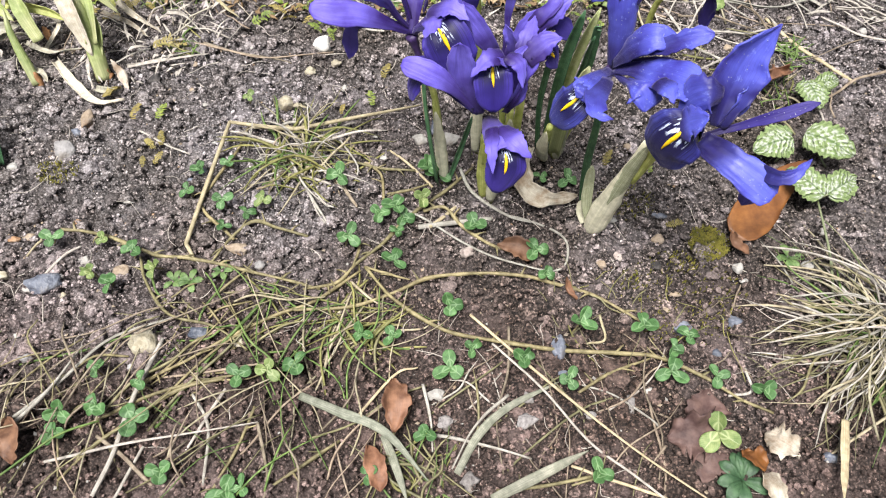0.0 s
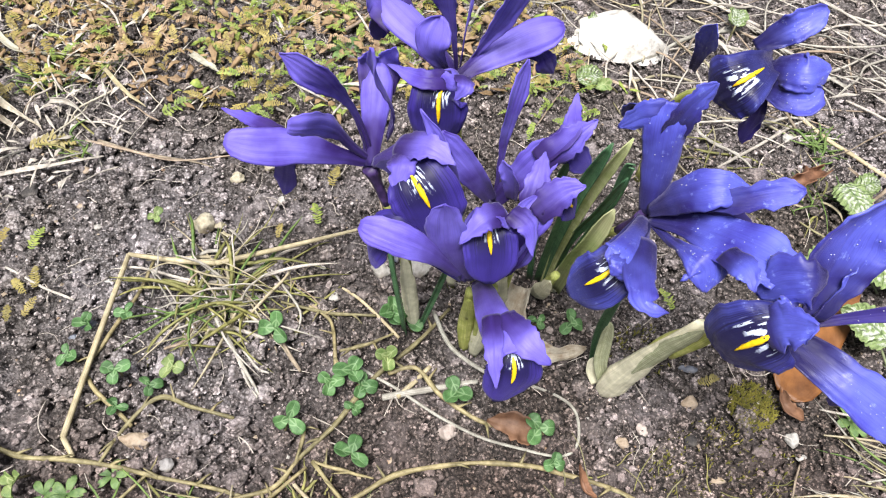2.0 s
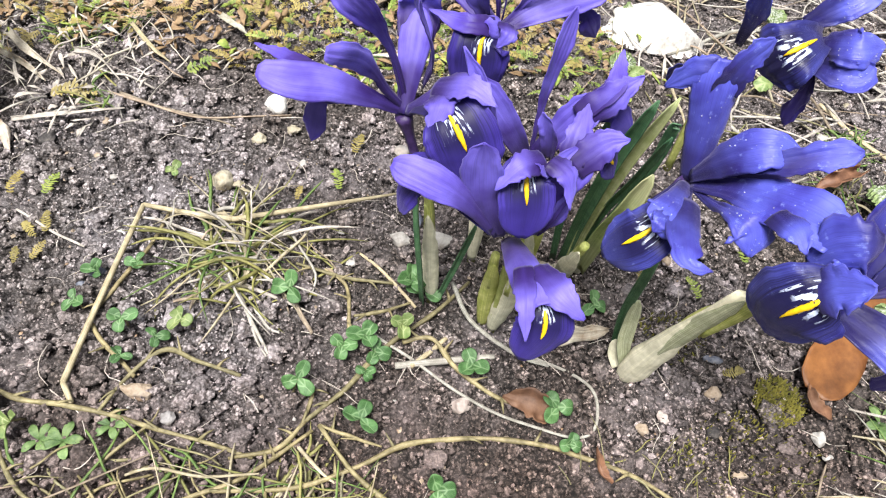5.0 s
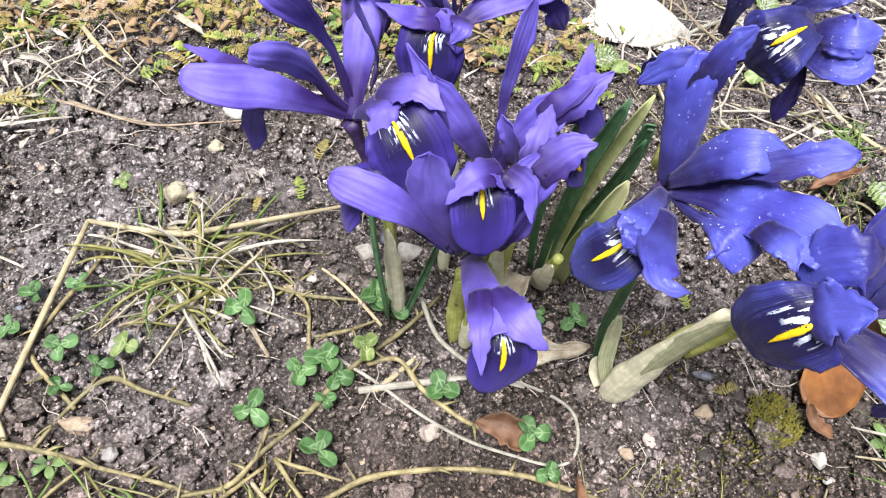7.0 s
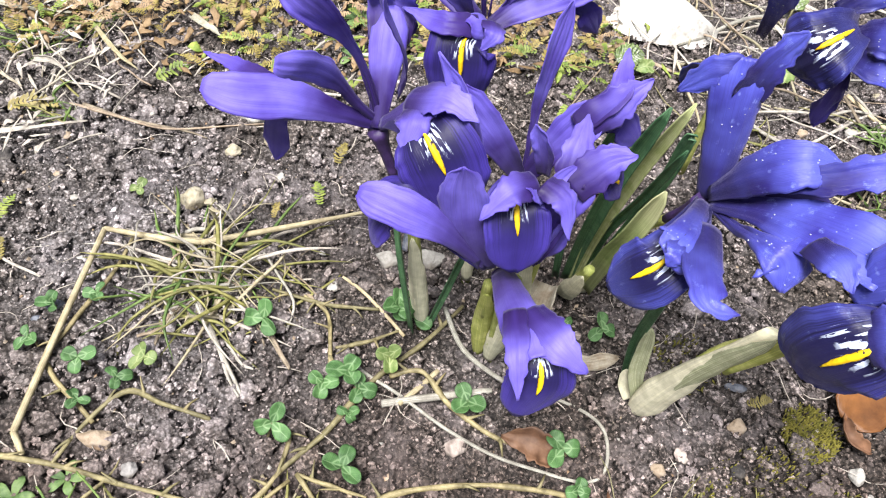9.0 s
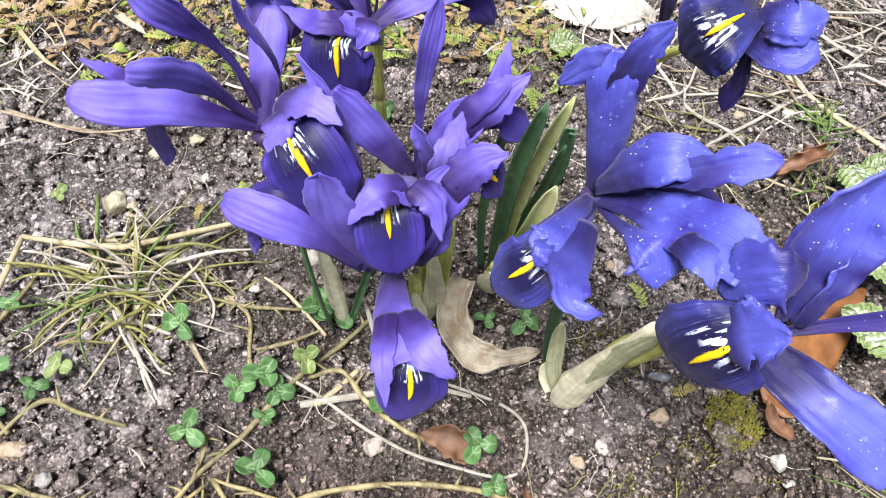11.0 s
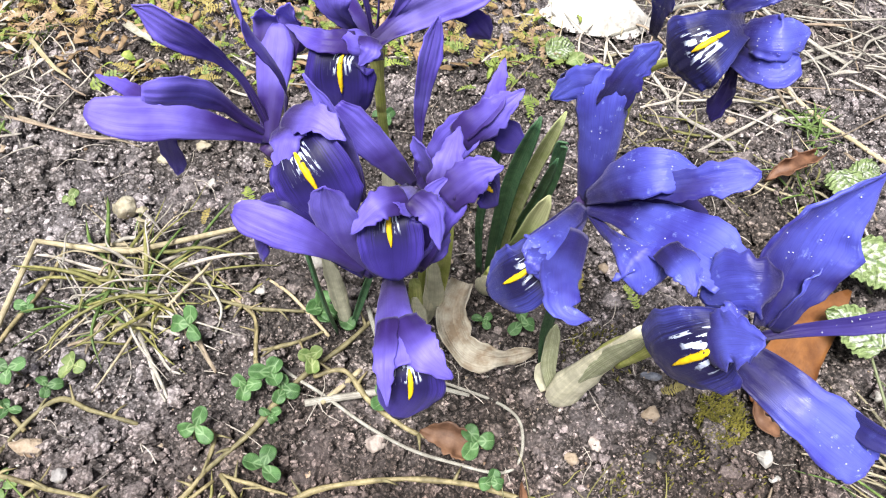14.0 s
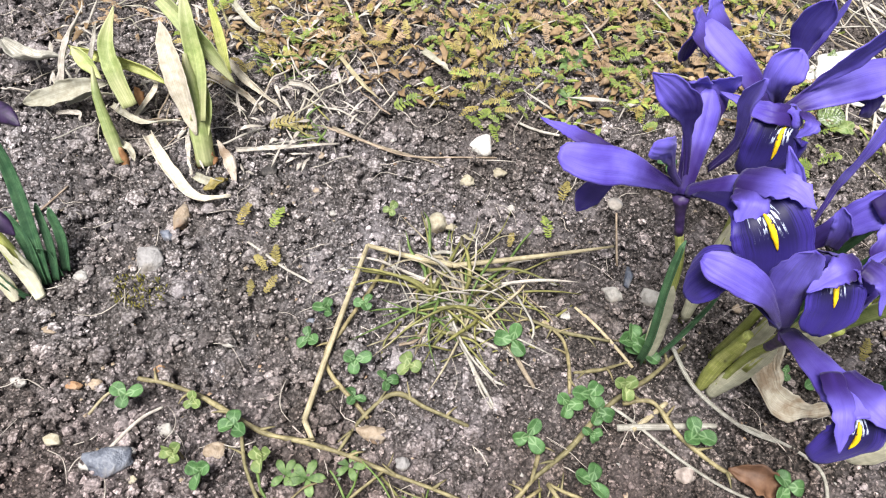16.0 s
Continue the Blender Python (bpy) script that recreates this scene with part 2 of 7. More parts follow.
def leaf_material(name, dark, light, rough=0.5, through=0.25, scale=300, stripes=0.0, vein=None, relief=0.35, bleach=None):
    """A leaf: two tones in noise, a paler midrib and lengthwise lines."""
    m, t, b = nodes(name, rough)
    uv = coords(t, "UV")
    sep = t.nodes.new("ShaderNodeSeparateXYZ")
    t.links.new(uv, sep.inputs[0])
    u, s = sep.outputs[0], sep.outputs[1]
    n = noise_tex(t, coords(t), scale, 4, 0.6)
    big = noise_tex(t, coords(t), 45, 2, 0.5)
    col = mixed(t, ramp(t, n, (0.35, (0, 0, 0)), (0.68, (1, 1, 1))), dark, light)
    col = mixed(t, 1.0, col, ramp(t, big, (0.3, (0.75, 0.75, 0.75)), (0.7, (1.2, 1.2, 1.2))), "MULTIPLY")
    fan = t.nodes.new("ShaderNodeCombineXYZ")
    t.links.new(maths(t, "MULTIPLY", u, 26.0), fan.inputs[0])
    t.links.new(maths(t, "MULTIPLY", s, 1.5), fan.inputs[1])
    lines = noise_tex(t, fan.outputs[0], 1.0, 2, 0.6)
    if bleach:
        col = mixed(t, ramp(t, maths(t, "ADD", s, maths(t, "MULTIPLY", maths(t, "SUBTRACT", big, 0.5), 0.7)), (0.1, (0.55, 0.55, 0.55)), (0.3, (0, 0, 0)), (0.6, (0, 0, 0)), (0.95, (0.9, 0.9, 0.9))), col, bleach)
    if stripes:
        col = mixed(t, ramp(t, lines, (0.45, (stripes,) * 3), (0.6, (0, 0, 0))), col, tuple(c * 0.45 for c in dark))
    if vein:
        across = maths(t, "ABSOLUTE", maths(t, "MULTIPLY_ADD", u, 2.0, -1.0))
        mark = ramp(t, maths(t, "ABSOLUTE", maths(t, "SUBTRACT", maths(t, "ADD", s, maths(t, "MULTIPLY", across, 0.35)), 0.5)), (0.02, (0.5, 0.5, 0.5)), (0.08, (0, 0, 0)))
        rib = ramp(t, maths(t, "MULTIPLY", across, s), (0.015, (0.5, 0.5, 0.5)), (0.05, (0, 0, 0)))
        side_veins = maths(t, "MULTIPLY", ramp(t, maths(t, "SINE", maths(t, "MULTIPLY", maths(t, "SUBTRACT", s, maths(t, "MULTIPLY", across, 0.45)), 55.0)), (0.7, (0, 0, 0)), (0.95, (1, 1, 1))), 0.14)
        col = mixed(t, maths(t, "MAXIMUM", maths(t, "MAXIMUM", mark, rib), side_veins), col, vein)
    info = t.nodes.new("ShaderNodeObjectInfo")
    col = mixed(t, 1.0, col, ramp(t, info.outputs["Random"], (0.0, (0.78, 0.8, 0.75)), (1.0, (1.2, 1.15, 1.1))), "MULTIPLY")
    t.links.new(col, b.inputs["Base Color"])
    bump(t, b, maths(t, "ADD", n, lines), relief, 0.0006 if relief < 0.5 else 0.0016)
    if through:
        translucent(t, b, col, through)
    return m


CLOVER = leaf_material("clover_leaf", (0.05, 0.13, 0.04), (0.12, 0.26, 0.09), vein=(0.3, 0.45, 0.24))
CLOVER_OLD = leaf_material("yellowing_clover_leaf", (0.12, 0.2, 0.055), (0.27, 0.34, 0.13), vein=(0.5, 0.55, 0.3))
IRIS_LEAF = leaf_material("iris_leaf", (0.045, 0.125, 0.062), (0.12, 0.25, 0.125), rough=0.4, stripes=0.6, through=0.12)
FRESH_LEAF = leaf_material("fresh_shoot", (0.36, 0.46, 0.16), (0.62, 0.68, 0.32), stripes=0.35, through=0.3, bleach=(0.66, 0.64, 0.4))
LIME_LEAF = leaf_material("lime_sheath", (0.46, 0.52, 0.13), (0.72, 0.74, 0.3), stripes=0.4, through=0.3)
SHEATH = leaf_material("papery_sheath", (0.64, 0.63, 0.47), (0.88, 0.86, 0.7), rough=0.75, stripes=0.26, through=0.2)
SHEATH_LIME = leaf_material("pale_lime_leaf", (0.5, 0.56, 0.24), (0.76, 0.78, 0.46), rough=0.5, stripes=0.45, through=0.25)
SHEATH_GREEN = leaf_material("grey_green_sheath", (0.54, 0.56, 0.36), (0.8, 0.8, 0.58), rough=0.65, stripes=0.6, through=0.2)
STRAW = leaf_material("dry_straw", (0.42, 0.35, 0.22), (0.72, 0.62, 0.43), rough=0.7, stripes=0.5, through=0.1)
STRAW_GREY = leaf_material("weathered_straw", (0.4, 0.365, 0.33), (0.74, 0.7, 0.65), rough=0.8, stripes=0.6, through=0.1)
DRY_STEM = leaf_material("dry_brown_stem", (0.2, 0.15, 0.11), (0.45, 0.37, 0.29), rough=0.8, stripes=0.5, through=0)
RUNNER = leaf_material("creeping_stem", (0.13, 0.11, 0.05), (0.36, 0.31, 0.17), rough=0.6, stripes=0.3, through=0)
GRASS = leaf_material("grass_blade", (0.085, 0.16, 0.035), (0.25, 0.36, 0.11), stripes=0.3, through=0.2)
GRASS_YEL = leaf_material("yellow_grass_blade", (0.2, 0.2, 0.06), (0.4, 0.38, 0.15), stripes=0.3, through=0.2)
GRASS_DRY = leaf_material("dry_grass_blade", (0.34, 0.29, 0.19), (0.64, 0.58, 0.44), rough=0.75, stripes=0.4, through=0.15)
GRASS_OLIVE = leaf_material("olive_grass_stem", (0.165, 0.15, 0.075), (0.36, 0.335, 0.19), stripes=0.3, through=0.1)
STALK_GREEN = leaf_material("grey_green_stalk", (0.16, 0.19, 0.1), (0.34, 0.37, 0.22), rough=0.6, stripes=0.3, through=0)
GREY_BLADE = leaf_material("grey_green_blade", (0.2, 0.21, 0.16), (0.4, 0.4, 0.33), rough=0.6, stripes=0.5, through=0.1)
BROWN_LEAF = leaf_material("brown_leaf", (0.13, 0.06, 0.035), (0.29, 0.15, 0.09), rough=0.6, through=0.15, scale=180)
ORANGE_LEAF = leaf_material("orange_brown_leaf", (0.115, 0.042, 0.012), (0.24, 0.1, 0.03), rough=0.45, through=0.15, scale=120)
MAROON_LEAF = leaf_material("maroon_leaf", (0.06, 0.03, 0.028), (0.14, 0.085, 0.075), rough=0.7, through=0.05, scale=200)
PALE_LEAF = leaf_material("bleached_leaf", (0.38, 0.28, 0.2), (0.86, 0.8, 0.71), rough=0.85, stripes=0.2, through=0.15, scale=140, relief=0.8)
FERN_YEL = leaf_material("yellow_frond", (0.2, 0.16, 0.045), (0.45, 0.37, 0.13), through=0.25)
FERN_GRN = leaf_material("green_frond", (0.14, 0.22, 0.04), (0.36, 0.42, 0.1), through=0.25)
FERN_BRN = leaf_material("brown_frond", (0.18, 0.12, 0.07), (0.42, 0.31, 0.2), rough=0.7, through=0.15)
LITTER = leaf_material("tan_leaf_scrap", (0.19, 0.115, 0.06), (0.44, 0.3, 0.17), rough=0.7, through=0.15, scale=150)


def silver_leaf_material():
    """Cream-silver leaf with green side veins that branch from the midrib and a green toothed edge."""
    m, t, b = nodes("silver_leaf", 0.6)
    sep = t.nodes.new("ShaderNodeSeparateXYZ")
    t.links.new(coords(t, "UV"), sep.inputs[0])
    across = maths(t, "ABSOLUTE", maths(t, "MULTIPLY_ADD", sep.outputs[0], 2.0, -1.0))
    n = noise_tex(t, coords(t), 320, 4, 0.6)
    wander = maths(t, "MULTIPLY", maths(t, "SUBTRACT", n, 0.5), 0.24)
    along = maths(t, "ADD", maths(t, "SUBTRACT", sep.outputs[1], maths(t, "MULTIPLY", across, 0.3)), wander)
    rib = maths(t, "SINE", maths(t, "MULTIPLY", along, 44.0))
    fork = maths(t, "SINE", maths(t, "MULTIPLY_ADD", across, 26.0, maths(t, "MULTIPLY", along, 30.0)))
    green = mixed(t, n, (0.16, 0.26, 0.08), (0.4, 0.48, 0.22))
    silver = mixed(t, n, (0.46, 0.52, 0.38), (0.74, 0.78, 0.66))
    blotch = maths(t, "ADD", noise_tex(t, coords(t), 430, 4, 0.65), maths(t, "MULTIPLY", maths(t, "ADD", rib, fork), -0.055))
    patch = maths(t, "MULTIPLY", ramp(t, blotch, (0.44, (0, 0, 0)), (0.56, (1, 1, 1))), ramp(t, maths(t, "ADD", across, maths(t, "MULTIPLY", n, 0.5)), (0.85, (1, 1, 1)), (1.05, (0, 0, 0))))
    col = mixed(t, patch, green, silver)
    col = mixed(t, ramp(t, rib, (0.85, (0, 0, 0)), (1.0, (0.45, 0.45, 0.45))), col, (0.07, 0.14, 0.03))
    col = mixed(t, ramp(t, across, (0.03, (0.7, 0.7, 0.7)), (0.08, (0, 0, 0))), col, (0.1, 0.18, 0.05))
    t.links.new(col, b.inputs["Base Color"])
    bump(t, b, maths(t, "SUBTRACT", n, maths(t, "MULTIPLY", rib, 0.6)), 0.8, 0.0018)
    translucent(t, b, col, 0.2)
    return m


LAMIUM = silver_leaf_material()
WEED = leaf_material("small_weed_leaf", (0.07, 0.14, 0.045), (0.2, 0.3, 0.11), through=0.2)
WEED_DARK = leaf_material("dark_weed_leaf", (0.03, 0.075, 0.035), (0.075, 0.15, 0.07), through=0.1)
BULB_SKIN = leaf_material("bulb_skin", (0.22, 0.1, 0.04), (0.45, 0.24, 0.11), rough=0.7, through=0.05)
WHITE_LEAF = leaf_material("bleached_white_leaf", (0.42, 0.38, 0.3), (0.66, 0.63, 0.55), rough=0.8, stripes=0.25, through=0.2)
BUD = leaf_material("dark_bud", (0.012, 0.006, 0.03), (0.05, 0.02, 0.09), rough=0.5, through=0.0)
MOSS = leaf_material("moss", (0.11, 0.11, 0.015), (0.3, 0.27, 0.05), rough=0.9, through=0.0)


def stone_material(name, dark, light, scale=260, rough=0.7, spots=(0.3, 0.25, 0.2)):
    m, t, b = nodes(name, rough)
    n = noise_tex(t, coords(t), scale, 5, 0.65)
    big = noise_tex(t, coords(t), scale * 0.3, 3, 0.5)
    col = mixed(t, ramp(t, n, (0.36, (0, 0, 0)), (0.62, (1, 1, 1))), dark, light)
    col = mixed(t, ramp(t, big, (0.56, (0, 0, 0)), (0.66, (0.55, 0.55, 0.55))), col, spots)
    info = t.nodes.new("ShaderNodeObjectInfo")
    col = mixed(t, 1.0, col, ramp(t, info.outputs["Random"], (0.0, (0.82, 0.8, 0.78)), (1.0, (1.12, 1.12, 1.12))), "MULTIPLY")
    t.links.new(col, b.inputs["Base Color"])
    soil = noise_tex(t, coords(t), scale * 0.5, 4, 0.7)
    col = mixed(t, ramp(t, soil, (0.5, (0, 0, 0)), (0.66, (0.65, 0.65, 0.65))), col, (0.13, 0.115, 0.1))
    t.links.new(col, b.inputs["Base Color"])
    bump(t, b, maths(t, "ADD", n, soil), 0.8, 0.0012)
    return m


STONE = {
    "white": stone_material("white_stone", (0.3, 0.285, 0.265), (0.5, 0.485, 0.455)),
    "pale": stone_material("pale_soil_lump", (0.17, 0.155, 0.15), (0.36, 0.335, 0.325), scale=500, rough=0.95),
    "cream": stone_material("cream_stone", (0.27, 0.235, 0.16), (0.47, 0.43, 0.33), spots=(0.42, 0.33, 0.2)),
    "tan": stone_material("tan_stone", (0.24, 0.18, 0.12), (0.42, 0.34, 0.26), spots=(0.35, 0.18, 0.08)),
    "pink": stone_material("pinkish_stone", (0.28, 0.225, 0.2), (0.45, 0.385, 0.35)),
    "brown": stone_material("brown_stone", (0.26, 0.14, 0.07), (0.45, 0.28, 0.16)),
    "grey": stone_material("grey_stone", (0.24, 0.23, 0.23), (0.38, 0.37, 0.37), rough=0.55),
    "slate": stone_material("slate_stone", (0.09, 0.1, 0.13), (0.2, 0.22, 0.27), rough=0.4, spots=(0.13, 0.14, 0.2)),
    "blue": stone_material("blue_grey_stone", (0.045, 0.055, 0.08), (0.13, 0.145, 0.18), rough=0.5, spots=(0.1, 0.11, 0.16)),
    "black": stone_material("black_lump", (0.02, 0.018, 0.018), (0.07, 0.062, 0.06), rough=0.8, spots=(0.03, 0.03, 0.03)),
}
STONE_WORD = {"white": "small rough white pebble", "pale": "pale dry lump of soil", "cream": "cream-coloured rough pebble", "tan": "tan stained pebble",
              "pink": "pinkish white pebble", "brown": "brown pebble", "grey": "smooth grey pebble", "slate": "dark slate-blue pebble",
              "blue": "blue-grey mottled pebble", "black": "black crumbly lump"}
ROCK = stone_material("white_rock", (0.6, 0.58, 0.54), (0.78, 0.77, 0.74), scale=120, spots=(0.6, 0.56, 0.48))

# ---- shapes ----
rnd = random.Random(7)


def ground_z(x, y):
    """Height of the soil, in centimetres."""
    z = 0.22 * noise.noise((x * 0.13, y * 0.13, 3.1)) + 0.12 * noise.noise((x * 0.5, y * 0.5, 8.4))
    if abs(x) + abs(y) < 150:
        z += 0.13 * noise.noise((x * 1.2, y * 1.2, 1.0)) + 0.07 * noise.noise((x * 3.1, y * 3.1, 5.0))
    return z


def thing(name, x, y, z, label, category, group="", kind=""):
    ob = new(name)
    ob.location = (x * CM, y * CM, z * CM)
    ob.empty_display_size = 0.01
    return tagged(ob, label, category, group, kind)


def solid(name, verts, faces, mat, parent=None, uvs=None, label="", smooth=True, origin=None):
    """A mesh object from centimetres; under a thing its points are laid relative to the thing's base."""
    me = bpy.data.meshes.new(name)
    v = np.array(verts, float)
    if origin is None:
        base, up = np.zeros(3), parent
        while up is not None:
            base = base + np.array(up.location) / CM
            up = up.parent
    else:
        base = np.array(origin, float)
    me.from_pydata(((v - base) * CM).tolist(), [], faces if isinstance(faces, list) else faces.tolist())
    if uvs is not None:
        lay = me.uv_layers.new(name="UVMap")
        idx = np.empty(len(me.loops), dtype=np.int32)
        me.loops.foreach_get("vertex_index", idx)
        lay.data.foreach_set("uv", np.array(uvs, dtype=np.float32)[idx].ravel())
    if smooth:
        me.polygons.foreach_set("use_smooth", [True] * len(me.polygons))
    me.materials.append(mat)
    ob = new(name, me)
    if parent is not None:
        ob.parent = parent
    else:
        ob.location = Vector(base) * CM
    if label:
        ob["label"] = label
    return ob


def smooth_line(pts, n):
    """n points on a Catmull-Rom line through pts."""
    p = [np.array(q, float) for q in pts]
    if len(p) == 2:
        return np.array([p[0] + (p[1] - p[0]) * k / (n - 1) for k in range(n)])
    p = [2 * p[0] - p[1]] + p + [2 * p[-1] - p[-2]]
    out = []
    for k in range(n):
        f = k / (n - 1) * (len(p) - 3)
        i = min(int(f), len(p) - 4)
        f -= i
        a, b, c, d = p[i:i + 4]
        out.append(0.5 * (2 * b + (c - a) * f + (2 * a - 5 * b + 4 * c - d) * f * f + (3 * b - a - 3 * c + d) * f ** 3))
    return np.array(out)


def frames_along(line, hint, twist=0.0, at=0.0):
    """Tangent, side and normal at each point of a line: the normal is set by hint at the share at of its length and carried along both ways without turning, plus an even twist in degrees."""
    tan = np.gradient(line, axis=0)
    tan /= np.linalg.norm(tan, axis=1)[:, None] + 1e-9
    first = int(at * (len(tan) - 1))
    normals = [None] * len(tan)
    for way in (range(first, len(tan)), range(first, -1, -1)):
        nor = np.array(hint, float)
        for k in way:
            nor = nor - tan[k] * (nor @ tan[k])
            nor /= np.linalg.norm(nor) + 1e-9
            normals[k] = nor
    out = []
    for k, (t, nor) in enumerate(zip(tan, normals)):
        a = radians(twist) * k / (len(tan) - 1)
        side = np.cross(t, nor)
        out.append((t, side * math.cos(a) + nor * math.sin(a), nor * math.cos(a) - side * math.sin(a)))
    return out


PROFILE = {
    "fall": ((0, 0.3), (0.3, 0.36), (0.46, 0.62), (0.62, 0.92), (0.76, 1.0), (0.88, 0.86), (0.96, 0.52), (1, 0.14)),
    "bowl": ((0, 0.3), (0.2, 0.42), (0.36, 0.72), (0.52, 0.95), (0.66, 1.0), (0.8, 0.95), (0.91, 0.76), (0.97, 0.5), (1, 0.2)),
    "tongue": ((0, 0.28), (0.2, 0.42), (0.45, 0.85), (0.62, 1.0), (0.8, 0.98), (0.93, 0.75), (0.98, 0.5), (1, 0.25)),
    "standard": ((0, 0.16), (0.3, 0.26), (0.5, 0.55), (0.7, 0.95), (0.8, 1.0), (0.9, 0.82), (0.97, 0.45), (1, 0.1)),
    "slim": ((0, 0.35), (0.3, 0.55), (0.6, 0.95), (0.75, 1.0), (0.9, 0.65), (1, 0.06)),
    "arm": ((0, 0.4), (0.3, 0.62), (0.65, 0.95), (0.82, 0.95), (0.93, 0.7), (1, 0.4)),
    "lobe": ((0, 0.85), (0.25, 1.0), (0.5, 0.88), (0.78, 0.5), (1, 0.04)),
    "blade": ((0, 0.8), (0.4, 1.0), (0.75, 0.75), (1, 0.06)),
    "strap": ((0, 0.8), (0.5, 1.0), (0.85, 0.85), (0.95, 0.55), (1, 0.12)),
    "leaf": ((0, 0.08), (0.12, 0.5), (0.35, 0.95), (0.55, 1.0), (0.8, 0.7), (0.95, 0.25), (1, 0.04)),
    "clover": ((0, 0.12), (0.15, 0.5), (0.38, 0.9), (0.6, 1.0), (0.8, 0.9), (0.93, 0.66), (1, 0.35)),
    "round": ((0, 0.1), (0.2, 0.55), (0.5, 0.95), (0.7, 1.0), (0.88, 0.75), (1, 0.2)),
    "shoot": ((0, 1.0), (0.35, 0.95), (0.7, 0.8), (0.9, 0.55), (1, 0.2)),
    "wrap": ((0, 0.62), (0.15, 0.95), (0.4, 1.0), (0.68, 0.84), (0.88, 0.55), (0.96, 0.3), (1, 0.08)),
    "claw": ((0, 0.35), (0.25, 0.5), (0.5, 0.85), (0.75, 1.0), (0.9, 0.88), (0.97, 0.6), (1, 0.2)),
    "heart": ((0, 0.35), (0.08, 0.8), (0.3, 1.0), (0.55, 0.92), (0.78, 0.66), (0.93, 0.3), (1, 0.06)),
    "even": ((0, 0.9), (0.1, 1.0), (0.9, 1.0), (1, 0.7)),
    "sheath": ((0, 0.75), (0.2, 1.0), (0.6, 0.85), (0.9, 0.45), (1, 0.1)),
}


def sheet(pts, width, profile, hint, cup=0.2, frill=0.0, thick=0.03, twist=0.0, rows=16, cols=9, ragged=0.0, seed=0.0, tip_cup=None, wobble=0.0, pleat=0.0, at=0.0, teeth=0, fold=0.0):
    """A thin curved blade with two faces and a rim: points, faces, uvs. width is the greatest half-width times two."""
    line = smooth_line(pts, rows)
    fr = frames_along(line, hint, twist, at)
    px, py = zip(*(PROFILE[profile] if isinstance(profile, str) else profile))
    pos, uv = [], []
    for k in range(rows):
        s = k / (rows - 1)
        t, side, nor = fr[k]
        half = 0.5 * width * float(np.interp(s, px, py))
        bend = cup + ((tip_cup if tip_cup is not None else cup) - cup) * s
        for j in range(cols):
            u = -1 + 2 * j / (cols - 1)
            edge = abs(u) ** 1.5
            wave = frill * width * edge * (noise.noise((seed + s * 5.0, u * 1.6, seed * 2.3)) + 0.4 * noise.noise((seed + s * 13.0, u * 2.2, seed * 1.3)))
            cut = 1 + ragged * (0.35 + 1.1 * s) * edge * (noise.noise((seed * 1.7 + s * 9, 4.0 * np.sign(u), 1.3)) + 0.5 * noise.noise((seed * 2.9 + s * 24, 6.0 * np.sign(u), 2.1)))
            if teeth:
                cut += 0.16 * edge * (abs(math.sin(math.pi * teeth * s)) - 0.6)
            drift = wobble * noise.noise((seed + s * 2.5, 7.7, seed))
            pos.append(line[k] + side * (u * half * cut * math.cos(bend * u * u * 0.9) + drift) + nor * (half * (bend * u * u + fold * abs(u)) + wave + pleat * half * (0.3 + s) * noise.noise((u * 6.5, s * 1.2, seed * 3.1))))
            uv.append((j / (cols - 1), s))
    pos = np.array(pos)
    grid = pos.reshape(rows, cols, 3)
    du, dv = np.gradient(grid, axis=1), np.gradient(grid, axis=0)
    nrm = np.cross(du, dv).reshape(-1, 3)
    nrm /= np.linalg.norm(nrm, axis=1)[:, None] + 1e-9
    n = rows * cols
    verts = np.concatenate([pos + nrm * thick * 0.5, pos - nrm * thick * 0.5])
    faces = []
    for k in range(rows - 1):
        for j in range(cols - 1):
            a = k * cols + j
            faces.append((a, a + 1, a + 1 + cols, a + cols))
            faces.append((n + a, n + a + cols, n + a + 1 + cols, n + a + 1))
    rim = [j for j in range(cols)] + [k * cols + cols - 1 for k in range(1, rows)] + [(rows - 1) * cols + j for j in range(cols - 2, -1, -1)] + [k * cols for k in range(rows - 2, 0, -1)]
    for a, b in zip(rim, rim[1:] + rim[:1]):
        faces.append((b, a, n + a, n + b))
    return verts, faces, uv + uv


def tube(pts, radii, rows=14, sides=7, rough=0.0, seed=0.0, flat=1.0, hint=None):
    """A round stem through pts whose radius runs through radii."""
    line = smooth_line(pts, rows)
    fr = frames_along(line, hint if hint is not None else (0.3, 0.2, 1.0) if abs(line[-1][2] - line[0][2]) < np.linalg.norm(line[-1] - line[0]) * 0.8 else (1.0, 0.2, 0.1))
    at = np.linspace(0, 1, len(radii))
    verts, uv, faces = [], [], []
    for k in range(rows):
        s = k / (rows - 1)
        r = float(np.interp(s, at, radii))
        t, side, nor = fr[k]
        for j in range(sides):
            a = 2 * math.pi * j / sides
            q = r * (1 + rough * noise.noise((seed + s * len(pts) * 2, math.cos(a), math.sin(a))))
            verts.append(line[k] + side * q * math.cos(a) + nor * q * flat * math.sin(a))
            uv.append((j / sides, s))
    for k in range(rows - 1):
        for j in range(sides):
            a, b = k * sides + j, k * sides + (j + 1) % sides
            faces.append((a, b, b + sides, a + sides))
    faces.append(tuple(range(sides - 1, -1, -1)))
    faces.append(tuple((rows - 1) * sides + j for j in range(sides)))
    return verts, faces, uv


